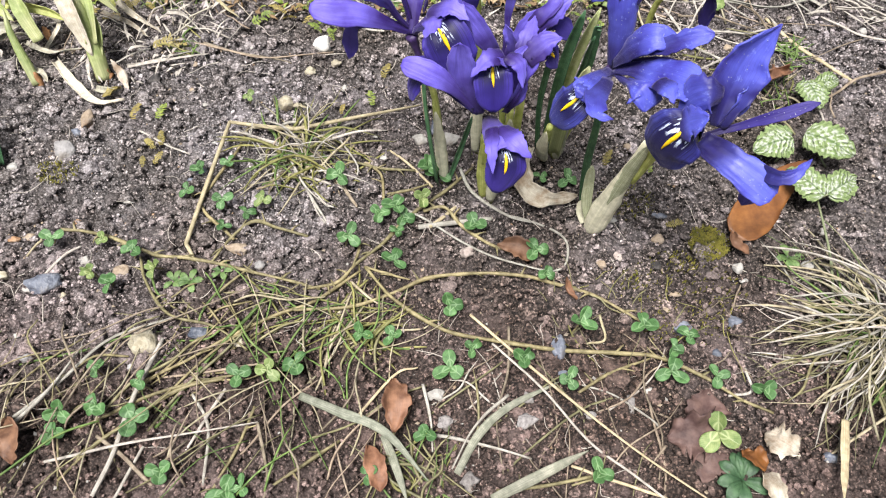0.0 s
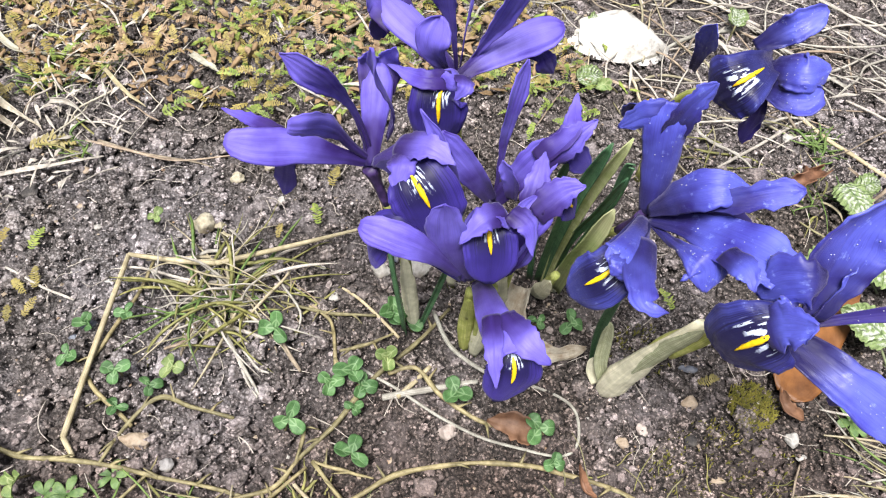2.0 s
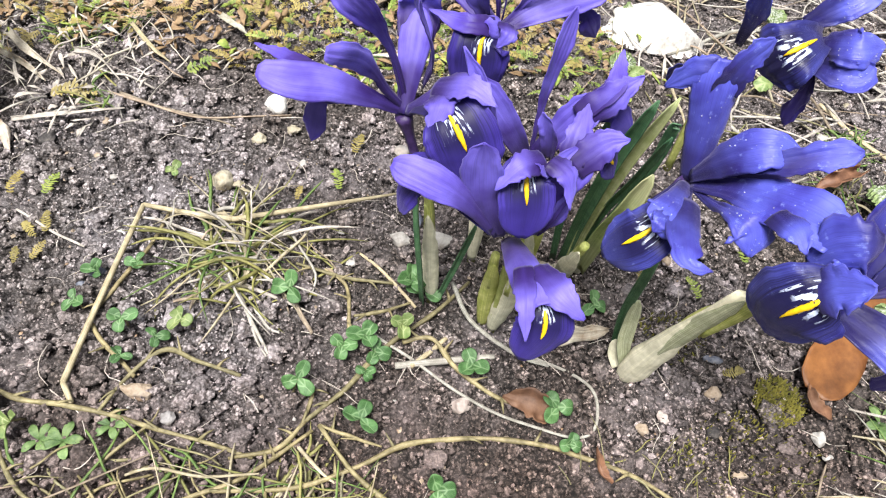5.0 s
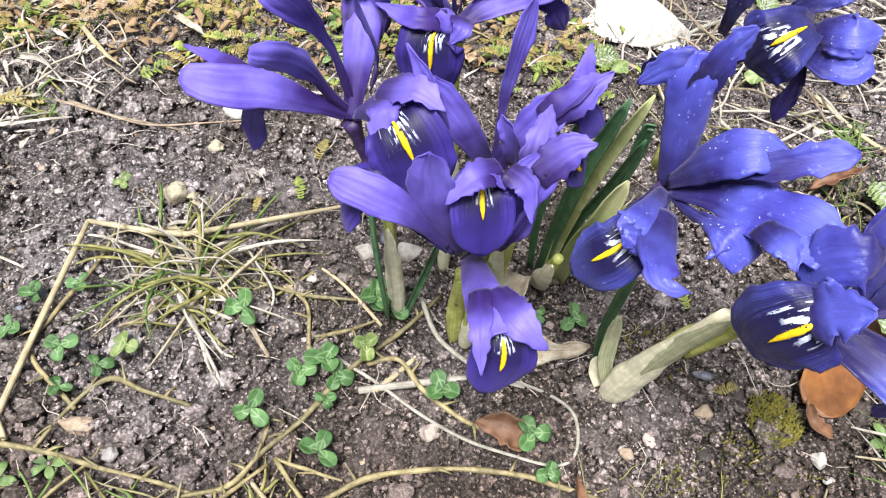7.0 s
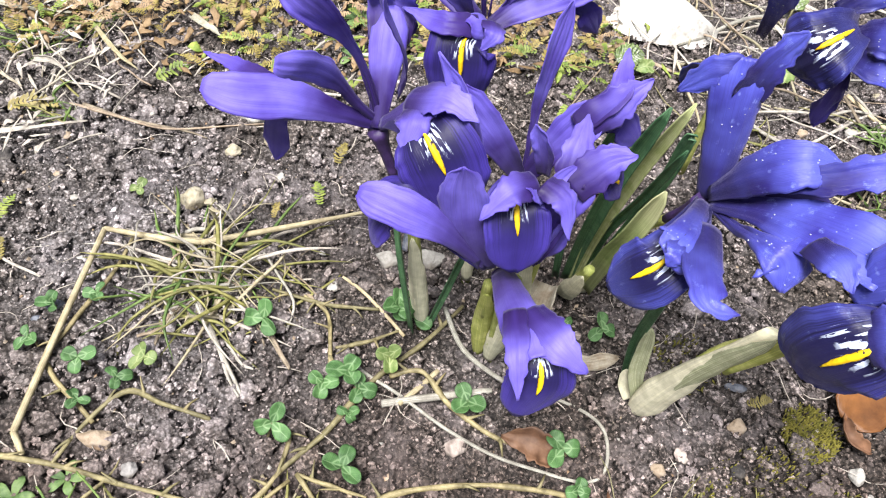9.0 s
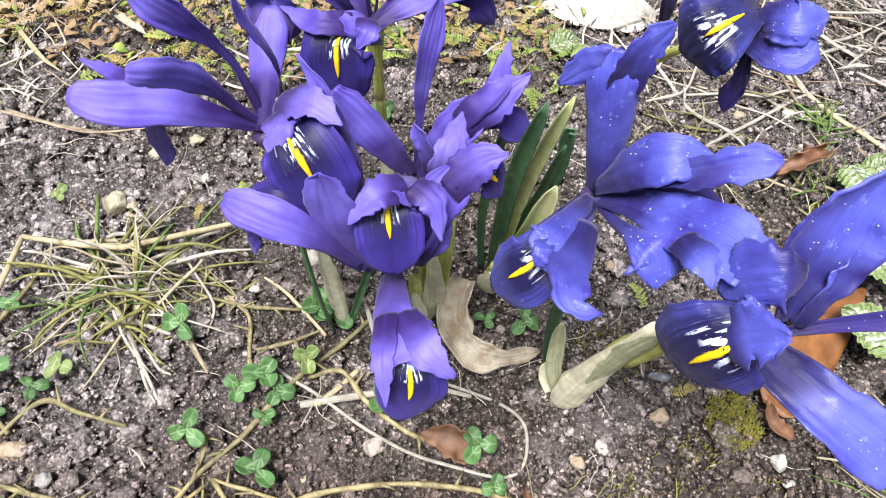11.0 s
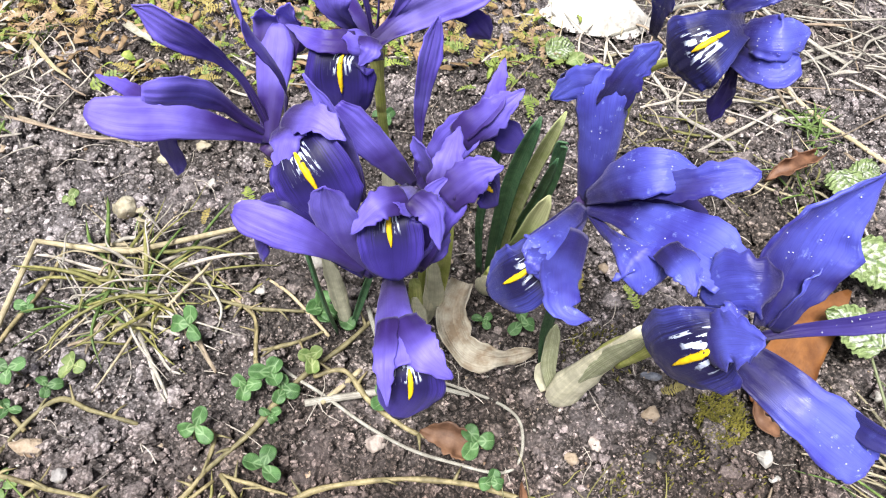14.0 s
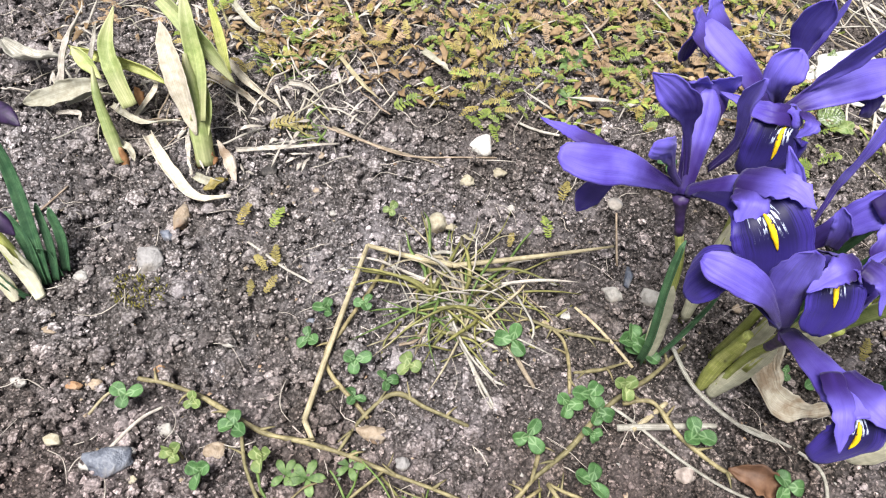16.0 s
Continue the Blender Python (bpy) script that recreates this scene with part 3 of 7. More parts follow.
def join(*shapes):
    verts, faces, uvs = [], [], []
    for v, f, u in shapes:
        n = len(verts)
        verts += [tuple(q) for q in v]
        faces += [tuple(i + n for i in q) for q in f]
        uvs += list(u)
    return verts, faces, uvs


def lump_shape(seed, flat=0.6, detail=2, rough=0.25):
    """Points and faces of a rounded, uneven pebble of radius about one."""
    bm = bmesh.new()
    bmesh.ops.create_icosphere(bm, subdivisions=detail, radius=1.0)
    for v in bm.verts:
        d = v.co.normalized()
        k = 1 + rough * noise.noise(d * 1.3 + Vector((seed * 3.1, seed, 0))) + 0.5 * rough * noise.noise(d * 2.9 + Vector((0, seed * 5.3, seed)))
        v.co = Vector((d.x * k, d.y * k, d.z * k * flat))
    verts = [tuple(v.co) for v in bm.verts]
    faces = [tuple(v.index for v in f.verts) for f in bm.faces]
    bm.free()
    return np.array(verts), faces


# ---- ground: one sheet of soil, fine where it is seen, out to the horizon ----
def crumbled(x, y):
    """Relief of packed crumbs, in centimetres: rounded cells of three sizes over one another."""
    z = 0.0
    for scale, height, seed in ((1.5, 0.26, 2.7), (3.6, 0.19, 7.1), (6.5, 0.1, 4.3)):
        d, p = noise.voronoi((x * scale + 0.4 * noise.noise((x * scale, y * scale, seed)), y * scale, seed))
        z += height * (noise.cell(p[0] * 7.3) * 0.9 - 1.1 * d[0] ** 1.5)
    return z


def ground():
    far = [3000.0, 1200.0, 500.0, 220.0, 120.0, 80.0, 62.0]
    xs = np.array([-f for f in far] + list(np.arange(-46, -34, 0.4)) + list(np.arange(-34, 29, 0.145)) + list(np.arange(29, 38, 0.4)) + far[::-1])
    ys = np.array([-f for f in far] + list(np.arange(-4, 3, 0.4)) + list(np.arange(3, 36, 0.145)) + list(np.arange(36, 58, 0.4)) + [70.0, 90.0] + far[4::-1])
    nx, ny = len(xs), len(ys)
    verts = []
    for y in ys:
        for x in xs:
            fine = crumbled(x, y) + 0.02 if -35 < x < 30 and 2 < y < 40 else 0.0
            verts.append((x, y, ground_z(x, y) - 0.03 + fine))
    i = np.arange(nx * ny).reshape(ny, nx)
    faces = np.stack([i[:-1, :-1], i[:-1, 1:], i[1:, 1:], i[1:, :-1]], -1).reshape(-1, 4)
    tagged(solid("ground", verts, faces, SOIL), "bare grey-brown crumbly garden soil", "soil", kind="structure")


ground()


def crumbs(name, count, small, large, area, seed, label, flat=0.75, mat=None, grain=False, sink=0.6, smooth=False):
    """Countless crumbs of soil, joined into one mesh."""
    g = np.random.default_rng(seed)
    gold = (1 + 5 ** 0.5) / 2
    ico = np.array([(-1, gold, 0), (1, gold, 0), (-1, -gold, 0), (1, -gold, 0), (0, -1, gold), (0, 1, gold), (0, -1, -gold), (0, 1, -gold), (gold, 0, -1), (gold, 0, 1), (-gold, 0, -1), (-gold, 0, 1)])
    ico /= np.linalg.norm(ico[0])
    tri = [(0, 11, 5), (0, 5, 1), (0, 1, 7), (0, 7, 10), (0, 10, 11), (1, 5, 9), (5, 11, 4), (11, 10, 2), (10, 7, 6), (7, 1, 8)]
    tri = np.array(tri + [(3, 9, 4), (3, 4, 2), (3, 2, 6), (3, 6, 8), (3, 8, 9), (4, 9, 5), (2, 4, 11), (6, 2, 10), (8, 6, 7), (9, 8, 1)])
    if grain:
        ico = np.array([(1, 0, 0), (-1, 0, 0), (0, 1, 0), (0, -1, 0), (0, 0, 1), (0, 0, -1)], float)
        tri = np.array([(0, 2, 4), (2, 1, 4), (1, 3, 4), (3, 0, 4), (2, 0, 5), (1, 2, 5), (3, 1, 5), (0, 3, 5)])
    n = len(ico)
    x = g.uniform(area[0], area[1], count)
    y = g.uniform(area[2], area[3], count)
    r = small * (large / small) ** (g.random(count) ** 1.7)
    shape = ico[None] * (1 + g.uniform(-0.4, 0.4, (count, n, 1))) * (1 + g.uniform(-0.25, 0.25, (count, 1, 3)))
    a = g.uniform(0, 6.283, count)
    c, s = np.cos(a)[:, None], np.sin(a)[:, None]
    sx, sy = shape[..., 0] * c - shape[..., 1] * s, shape[..., 0] * s + shape[..., 1] * c
    z = np.array([ground_z(p, q) for p, q in zip(x, y)])
    v = np.stack([sx * r[:, None] + x[:, None], sy * r[:, None] + y[:, None], shape[..., 2] * r[:, None] * flat + (z + sink * r)[:, None]], -1).reshape(-1, 3)
    f = (tri[None] + n * np.arange(count)[:, None, None]).reshape(-1, 3)
    tagged(solid(name, v, f, mat or CRUMB, smooth=smooth), label, "soil crumbs", kind="stuff")


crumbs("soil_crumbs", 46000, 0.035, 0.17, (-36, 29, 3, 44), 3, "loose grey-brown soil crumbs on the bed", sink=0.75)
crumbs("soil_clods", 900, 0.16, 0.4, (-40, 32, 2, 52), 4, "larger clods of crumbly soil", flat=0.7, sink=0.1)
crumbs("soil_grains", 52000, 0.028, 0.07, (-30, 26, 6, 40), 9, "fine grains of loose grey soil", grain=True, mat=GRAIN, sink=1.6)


def lumps(count, area, seed):
    """Rounded crumbly lumps of soil, half sunk."""
    g = random.Random(seed)
    parts = []
    kinds = [lump_shape(k * 1.7 + 0.3, 0.7, 2, 0.8) for k in range(9)]
    while len(parts) < count:
        x, y = g.uniform(area[0], area[1]), g.uniform(area[2], area[3])
        if noise.noise((x * 0.09, y * 0.09, 4.4)) + (0.55 if x < -6 else 0.0) < g.uniform(-0.4, 0.4):
            continue
        v, f = g.choice(kinds)
        r, a = g.uniform(0.18, 0.42), g.uniform(0, 6.283)
        c, s = math.cos(a), math.sin(a)
        p = np.stack([v[:, 0] * c - v[:, 1] * s, v[:, 0] * s + v[:, 1] * c, v[:, 2]], -1) * r * np.array((1, g.uniform(0.7, 1.1), g.uniform(0.7, 1.0)))
        parts.append((p + np.array((x, y, ground_z(x, y) + 0.15 * r)), f, [(0, 0)] * len(v)))
    v, f, _ = join(*parts)
    tagged(solid("soil_lumps", v, f, CLOD), "rounded crumbly lumps of soil", "soil lumps", kind="stuff")


lumps(1100, (-40, 32, 3, 48), 12)


def fibres(count, area, seed):
    """Fine dry roots and threads strewn over the soil."""
    g = random.Random(seed)
    parts = []
    for k in range(count):
        x, y = g.uniform(area[0], area[1]), g.uniform(area[2], area[3])
        a, ln = g.uniform(0, 6.283), g.uniform(0.5, 2.6)
        pts = []
        for j in range(4):
            pts.append((x, y, ground_z(x, y) + g.uniform(0.06, 0.26)))
            a += g.gauss(0, 0.5)
            x, y = x + math.cos(a) * ln / 3, y + math.sin(a) * ln / 3
        r = g.uniform(0.011, 0.026)
        parts.append(tube(pts, (r, r, r * 0.5), rows=8, sides=4))
    v, f, u = join(*parts)
    tagged(solid("root_fibres", v, f, STRAW_GREY, None, u), "fine pale dry roots and threads on the soil", "dry roots", kind="stuff")


fibres(520, (-38, 31, 4, 46), 14)


crumbs("grit", 1800, 0.035, 0.11, (-38, 31, 4, 46), 31, "scattered pale grit on the soil", mat=STONE["tan"], grain=True)
crumbs("white_grit", 800, 0.03, 0.1, (-38, 31, 4, 46), 32, "scattered white grit on the soil", mat=STONE["white"], grain=True)

# ---- irises ----
TUBE = leaf_material("dark_flower_tube", (0.02, 0.008, 0.06), (0.06, 0.03, 0.14), rough=0.5, through=0)

DROP, _, drop_b = nodes("water_drop", 0.04)
drop_b.inputs["Transmission Weight"].default_value = 0.6
drop_b.inputs["Base Color"].default_value = (0.75, 0.8, 0.95, 1)
drop_b.inputs["IOR"].default_value = 1.33


def drops(parent, shape, count, seed):
    """Small beads of water on the upper face of a petal."""
    v, f, u = shape
    g = random.Random(seed)
    half = len(v) // 2
    parts = []
    while len(parts) < count:
        k = g.randrange(half)
        if not 0.35 < u[k][1] < 0.95 or not 0.15 < u[k][0] < 0.85:
            continue
        r = g.uniform(0.01, 0.026)
        n = np.array(v[k]) - np.array(v[k + half])
        p, q = lump_shape(g.random() * 9, 0.8, 1, 0.1)
        parts.append(([tuple(a) for a in p * r + np.array(v[k]) + n * 0.3], q, [(0, 0)] * len(p)))
    pv, pf, _ = join(*parts)
    tagged(solid("water_drops", pv, pf, DROP, parent), "tiny clear beads of water", kind="stuff")


def sheet_part(name, parent, mat, *args, label="", wet=0, **kw):
    v, f, u = sheet(*args, **kw)
    ob = solid(name, v, f, mat, parent, u, label)
    if wet:
        drops(ob, (v, f, u), wet, int(kw.get("seed", 0) * 10))
    return ob


def lerp(a, b, f):
    return tuple(np.array(a, float) * (1 - f) + np.array(b, float) * f)


def crest(fall, shape, rows, cols, lo=0.42, hi=0.7, width=0.1):
    """The raised yellow ridge down the middle of a fall."""
    v = np.array(shape[0])[: rows * cols].reshape(rows, cols, 3)
    under = np.array(shape[0])[rows * cols:].reshape(rows, cols, 3)
    a, b = int(lo * (rows - 1)), int(hi * (rows - 1))
    mid = v[a:b + 1, cols // 2]
    out = mid - under[a:b + 1, cols // 2]
    out /= np.linalg.norm(out, axis=1)[:, None] + 1e-9
    pts = mid + out * 0.03
    pv, pf, pu = tube(list(pts), (width * 0.35, width * 0.8, width, width * 1.05, width * 0.8, width * 0.2), rows=16, sides=8, rough=0.3, seed=float(pts[0][0]))
    solid("crest", pv, pf, CREST, fall, pu, "raised yellow crest")


def iris_fall(plant, tint, pts, width, seed=0.0, hint=(0, 0, 1), profile="fall", cup=0.16, tip_cup=-0.3, frill=0.09, marks=(0.42, 0.7), ridge=0.1, at=0.6):
    """A fall: the broad hanging petal, with a crest where its face shows."""
    shape = sheet(pts, width, profile, hint, cup=cup, tip_cup=tip_cup, frill=frill, ragged=0.06, rows=30, cols=21, pleat=0.06, seed=seed, at=at)
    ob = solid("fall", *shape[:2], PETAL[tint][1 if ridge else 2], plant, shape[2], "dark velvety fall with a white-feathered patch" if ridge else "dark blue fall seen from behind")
    if ridge:
        crest(ob, shape, 30, 21, *marks, ridge)
    return ob


def iris_arm(plant, tint, c, knee, fall_tip, lobes, fall_w=1.9, arm_w=1.2, lobe_w=0.85, seed=0.0, lift=0.35, reach=0.3):
    """One fall with its style arm above: the fall runs out to the knee and hangs to its tip; the style arm ends in two lobes."""
    petal = PETAL[tint][0]
    c, knee, tip = np.array(c, float), np.array(knee, float), np.array(fall_tip, float)
    out = (knee - c) / np.linalg.norm(knee - c)
    mid = lerp(c, knee, 0.55)
    bend = lerp(knee, tip, 0.45)
    bend = np.array(bend) + 0.28 * out
    iris_fall(plant, tint, [c, mid, knee, bend, tip], fall_w, seed, at=0.0)
    over = np.array((0, 0, lift)) - 0.12 * out
    heads = [np.array(q, float) for q in lobes]
    end = knee + over + reach * out - np.array((0, 0, 0.12 * reach))
    shapes = [sheet([c + 0.4 * over, np.array(mid) + over * 1.1, end], arm_w, "arm", (0, 0, 1), cup=-0.3, frill=0.05, rows=18, cols=17, pleat=0.05, seed=seed + 3)]
    side = np.cross(out, (0, 0, 1.0))
    side /= np.linalg.norm(side) + 1e-9
    for k, h in enumerate(heads):
        sgn = np.sign((h - end) @ side) or (1 if k else -1)
        start = end - 0.55 * (end - np.array(mid)) + side * sgn * arm_w * 0.2 + 0.02 * np.array((0, 0, 1))
        way = end + side * sgn * arm_w * 0.27
        nrm = np.array((0, 0, 1.0)) - 0.3 * out
        shapes.append(sheet([start, way, lerp(way, h, 0.55), h], lobe_w, "lobe", nrm, cup=-0.25, tip_cup=0.25, frill=0.11, ragged=0.2, rows=30, cols=17, pleat=0.05, seed=seed + 5 + k))
    v, f, u = join(*shapes)
    arm = solid("style_arm", v, f, petal, plant, u)
    if tint == "blue":
        drops(arm, shapes[0], 5, int(seed * 10))
        drops(arm, shapes[1], 4, int(seed * 10) + 1)


def style_arm(plant, tint, blades, seed=0.0):
    """A style arm: its body and its lobes, each given as line, width, outline, facing and cup at both ends."""
    for k, (pts, width, form, facing, cup, tip_cup) in enumerate(blades):
        shape = sheet(pts, width, form, facing, cup=cup, tip_cup=tip_cup, frill=0.09, ragged=0.36 if k else 0.12, rows=26, cols=19, pleat=0.1, seed=seed + 2.3 * k, at=0.6)
        if k == 0:
            ob = solid("style_arm", *shape[:2], PETAL[tint][0], plant, shape[2])
            if tint == "blue":
                drops(ob, shape, 13, int(seed * 10))
        else:
            solid("style_lobe", *shape[:2], PETAL[tint][0], ob, shape[2])


def iris_standard(plant, tint, pts, width, hint, profile="standard", seed=0.0, twist=0.0, cup=0.25, frill=0.14, tip_cup=None, fold=0.0, shade=0):
    sheet_part("standard", plant, PETAL[tint][shade], pts, width, profile, hint, cup=cup, tip_cup=tip_cup, frill=frill, ragged=0.16, rows=28, cols=19, pleat=0.1, seed=seed, twist=twist, at=0.6, fold=fold, wet=16 if tint == "blue" else 0)


def iris_stem(plant, c, foot, via=None, tube_dark=True):
    """The stem and the tube under the flower."""
    c, foot = np.array(c, float), np.array(foot, float)
    pts = [foot, *([via] if via is not None else [lerp(foot, c, 0.5)]), lerp(via if via is not None else foot, c, 0.75), c]
    v, f, u = tube([foot, *pts[1:2], lerp(pts[1], c, 0.6)], (0.2, 0.17, 0.15), rows=12)
    solid("stem", v, f, LIME_LEAF, plant, u, "lime-green stem")
    v, f, u = tube([lerp(pts[1], c, 0.55), lerp(pts[1], c, 0.8), c], (0.16, 0.17, 0.3), rows=8)
    solid("flower_tube", v, f, TUBE if tube_dark else LIME_LEAF, plant, u, "dark purple flower tube" if tube_dark else "lime-green flower tube")


def iris_sheath(plant, pts, width, hint=(0, -1, 0.3), seed=0.0, mat=None, broad=False):
    """Papery sheath: a flattened pointed sleeve, a loose leaf folded over its front and a lime-green one inside."""
    sleeve = tube(pts, tuple(width * r for r in (0.3, 0.43, 0.46, 0.45, 0.4, 0.33, 0.26, 0.2, 0.16)) if broad else (0.22 * width, 0.32 * width, 0.38 * width, 0.37 * width, 0.3 * width, 0.18 * width, 0.02 * width), rows=26, sides=18, rough=0.16 if broad else 0.22, seed=seed * 2.1, flat=0.6, hint=hint)
    low = np.array((0.34, -0.22, -0.22)) if broad else np.zeros(3)
    inner = tube([low + lerp(pts[-2], pts[-1], 0.2), low + lerp(pts[-2], pts[-1], 0.75), low + lerp(pts[-2], pts[-1], 1.2)], (0.08 * width, 0.17 * width, 0.18 * width) if broad else (0.24 * width, 0.22 * width, 0.17 * width), rows=10, sides=9)
    h = np.array(hint, float) / np.linalg.norm(hint)
    flap = sheet([np.array(q, float) + 0.24 * width * h for q in pts[1 if broad else 0:]], width * (0.6 if broad else 0.85), "wrap", hint, cup=-0.75, tip_cup=-0.3, frill=0.08, ragged=0.2, pleat=0.1, rows=28, cols=15, thick=0.025, seed=seed * 3.7, twist=16)
    ob = solid("sheath", *sleeve[:2], mat or SHEATH, plant, sleeve[2], "dry papery sheath")
    solid("flap", *flap[:2], SHEATH_GREEN if broad else mat or SHEATH, ob, flap[2])
    solid("inner_sheath", *inner[:2], LIME_LEAF, plant, inner[2], "lime-green inner sheath")


def iris_leaf(plant, pts, width, hint=(0, -1, 0.4), seed=0.0, mat=None, label="dark green strap leaf"):
    sheet_part("leaf", plant, mat or IRIS_LEAF, pts, width * 0.74, "strap", hint, cup=0.3, fold=0.35, frill=0.03, rows=20, cols=9, thick=0.035, seed=seed, label=label)


# iris at the back of the clump
A = thing("iris", 1.1, 23.4, 0.0, "violet dwarf iris in full flower behind its clump", "iris", "irises")
ac = (0.7, 25.9, 9.6)
iris_stem(A, ac, (1.1, 23.4, -0.3), (1.0, 24.6, 5.0), tube_dark=False)
iris_sheath(A, [(1.1, 23.4, 0), (1.05, 24.2, 3.2), (1.0, 24.7, 5.8)], 0.85, seed=1)
iris_fall(A, "violet", [(0.82, 25.37, 9.9), (0.44, 24.35, 11), (0.01, 23.86, 11.05), (-0.01, 23.44, 10.3), (-0.02, 23.49, 9)], 1.85, seed=1.3, profile='bowl', hint=(0, -0.55, 0.85), marks=(0.46, 0.76), ridge=0.072, cup=0.12)
style_arm(A, "violet", [
    ([(0.95, 25.33, 9.9), (0.64, 24.54, 11.1), (0.16, 24.06, 11.4)], 0.85, 'arm', (0, -0.55, 0.85), -0.35, -0.5),
    ([(0.38, 24.27, 11.3), (-0.52, 24.11, 11.4), (-1.6, 25.21, 10.9)], 0.66, 'lobe', (0, -0.55, 0.85), -0.2, 0.3),
    ([(0.7, 24.45, 11.3), (0.76, 23.94, 11.3), (0.47, 23.78, 10.9)], 0.62, 'lobe', (0.3, -0.6, 0.8), -0.3, 0.2),
], seed=3.1)
iris_arm(A, "violet", ac, (-1.7, 28.2, 10.6), (-2.0, 28.5, 9.0), [(-2.6, 27.7, 11.7), (-1.9, 28.9, 11.6)], 1.2, 1.5, 1.0, seed=3.1)
style_arm(A, "violet", [
    ([(0.48, 25.46, 9.9), (1.44, 26.02, 10.4), (2.71, 26.45, 10.9), (4.11, 26.95, 11.2)], 1.15, 'claw', (0, -0.55, 0.85), 0.25, -0.1),
], seed=4.4)
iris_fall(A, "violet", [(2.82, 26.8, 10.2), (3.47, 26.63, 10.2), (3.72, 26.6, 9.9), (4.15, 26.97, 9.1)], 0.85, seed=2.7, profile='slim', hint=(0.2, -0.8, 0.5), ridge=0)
iris_standard(A, "violet", [ac, (0.1, 25.3, 10.9), (-0.25, 25.1, 11.8), (0.0, 25.5, 12.6)], 1.1, (-0.4, -1, 0.5), seed=4.2)
iris_standard(A, "violet", [ac, (0.4, 26.1, 11.5), (0.1, 26.0, 12.8), (0.05, 25.6, 14.2)], 0.9, (-0.5, -1, 0.3), seed=5.7)
iris_standard(A, "violet", [ac, (0.85, 26.6, 11.2), (0.95, 26.7, 12.4), (1.0, 26.6, 13.8)], 0.45, (1, -0.15, 0.1), "slim", seed=6.1)
iris_standard(A, "violet", [ac, (1.4, 26.2, 10.9), (2.0, 26.2, 12.2), (2.5, 26.0, 14.0)], 1.0, (0.5, -0.9, 0.4), seed=7.9)

# iris leaning out over the bare soil
B = thing("iris", -0.5, 21.3, 0.0, "violet dwarf iris leaning out over bare soil", "iris", "irises")
bc = (-2.1, 22.8, 8.75)
iris_stem(B, bc, (-0.5, 21.3, -0.3), (-1.0, 22.3, 5.0))
iris_sheath(B, [(-0.5, 21.3, 0), (-0.75, 21.7, 2.4), (-1.0, 22.2, 4.6)], 0.85, seed=2)
iris_leaf(B, [(-0.8, 21.0, 0.0), (-1.0, 21.0, 2.4), (-1.35, 21.6, 5.2), (-1.5, 22.1, 7.4)], 0.55, (-1, -0.6, 0.2), seed=1)
iris_leaf(B, [(-0.3, 21.2, 0.0), (0.2, 21.6, 2.0), (0.8, 22.2, 4.2)], 0.4, (0.3, -1, 0.4), seed=2)
iris_fall(B, "violet", [(-4.03, 22.24, 9.7), (-4.55, 22.35, 9.5), (-4.85, 22.55, 8.4), (-5.04, 22.69, 7.3)], 0.8, seed=11.3, profile='slim', hint=(-0.3, -1, 0.2), ridge=0)
style_arm(B, "violet", [
    ([(-2.13, 22.97, 8.8), (-3.05, 22.65, 9.5), (-4.19, 22.34, 10.2), (-5.3, 22.08, 10.5), (-6.23, 22.16, 10.65)], 1.15, 'tongue', (0, -0.5, 0.85), -0.22, -0.05),
    ([(-4.76, 22.79, 10.3), (-5.71, 23.43, 10.1), (-6.77, 24.05, 9.9)], 0.5, 'lobe', (0, -0.55, 0.85), -0.3, 0.2),
], seed=11.9)
iris_standard(B, "violet", [(-2.09, 23, 8.85), (-2.64, 22.88, 9.7), (-3, 22.64, 10.6), (-3.32, 22.15, 11.4), (-3.67, 21.57, 12), (-4.12, 21.38, 12.2)], 0.8, (0, -0.7, 0.65), ((0, 0.26), (0.3, 0.42), (0.5, 0.85), (0.7, 0.95), (0.85, 0.85), (0.95, 0.75), (1, 0.45)), seed=16.5, cup=-0.35, tip_cup=-0.15)
iris_standard(B, "violet", [(-2.07, 23.12, 8.9), (-2.42, 23.39, 10.2), (-2.8, 23.31, 11.3), (-3.21, 22.91, 12.3), (-3.71, 22.77, 12.9), (-4.37, 23.04, 13.2)], 1.0, (-0.2, -0.8, 0.5), ((0, 0.2), (0.25, 0.22), (0.42, 0.36), (0.58, 0.78), (0.72, 1), (0.88, 0.75), (1, 0.06)), seed=14.5, cup=0.2)
iris_standard(B, "violet", [(-1.57, 23.28, 9.6), (-1.35, 23.06, 11), (-1.58, 22.87, 12.1), (-1.81, 22.7, 13), (-1.89, 22.49, 14)], 0.75, (-1, -0.35, 0.2), ((0, 0.3), (0.3, 0.55), (0.6, 1), (0.8, 0.8), (1, 0.06)), seed=15.5, cup=0.3)
iris_arm(B, "violet", bc, (-1.9, 25.2, 10.4), (-1.95, 25.8, 9.2), [(-1.35, 25.0, 11.8), (-2.2, 25.2, 11.4)], 1.4, 1.1, 0.8, seed=13.3)
iris_fall(B, "violet", [(-1.77, 22.82, 9.2), (-1.09, 21.58, 10.6), (-0.71, 20.65, 11), (-0.2, 20.06, 10.35), (0.09, 19.82, 9.3)], 2.15, seed=12.9, profile='bowl', hint=(-0.2, -0.6, 0.75), marks=(0.46, 0.74), ridge=0.0792, cup=0.1)
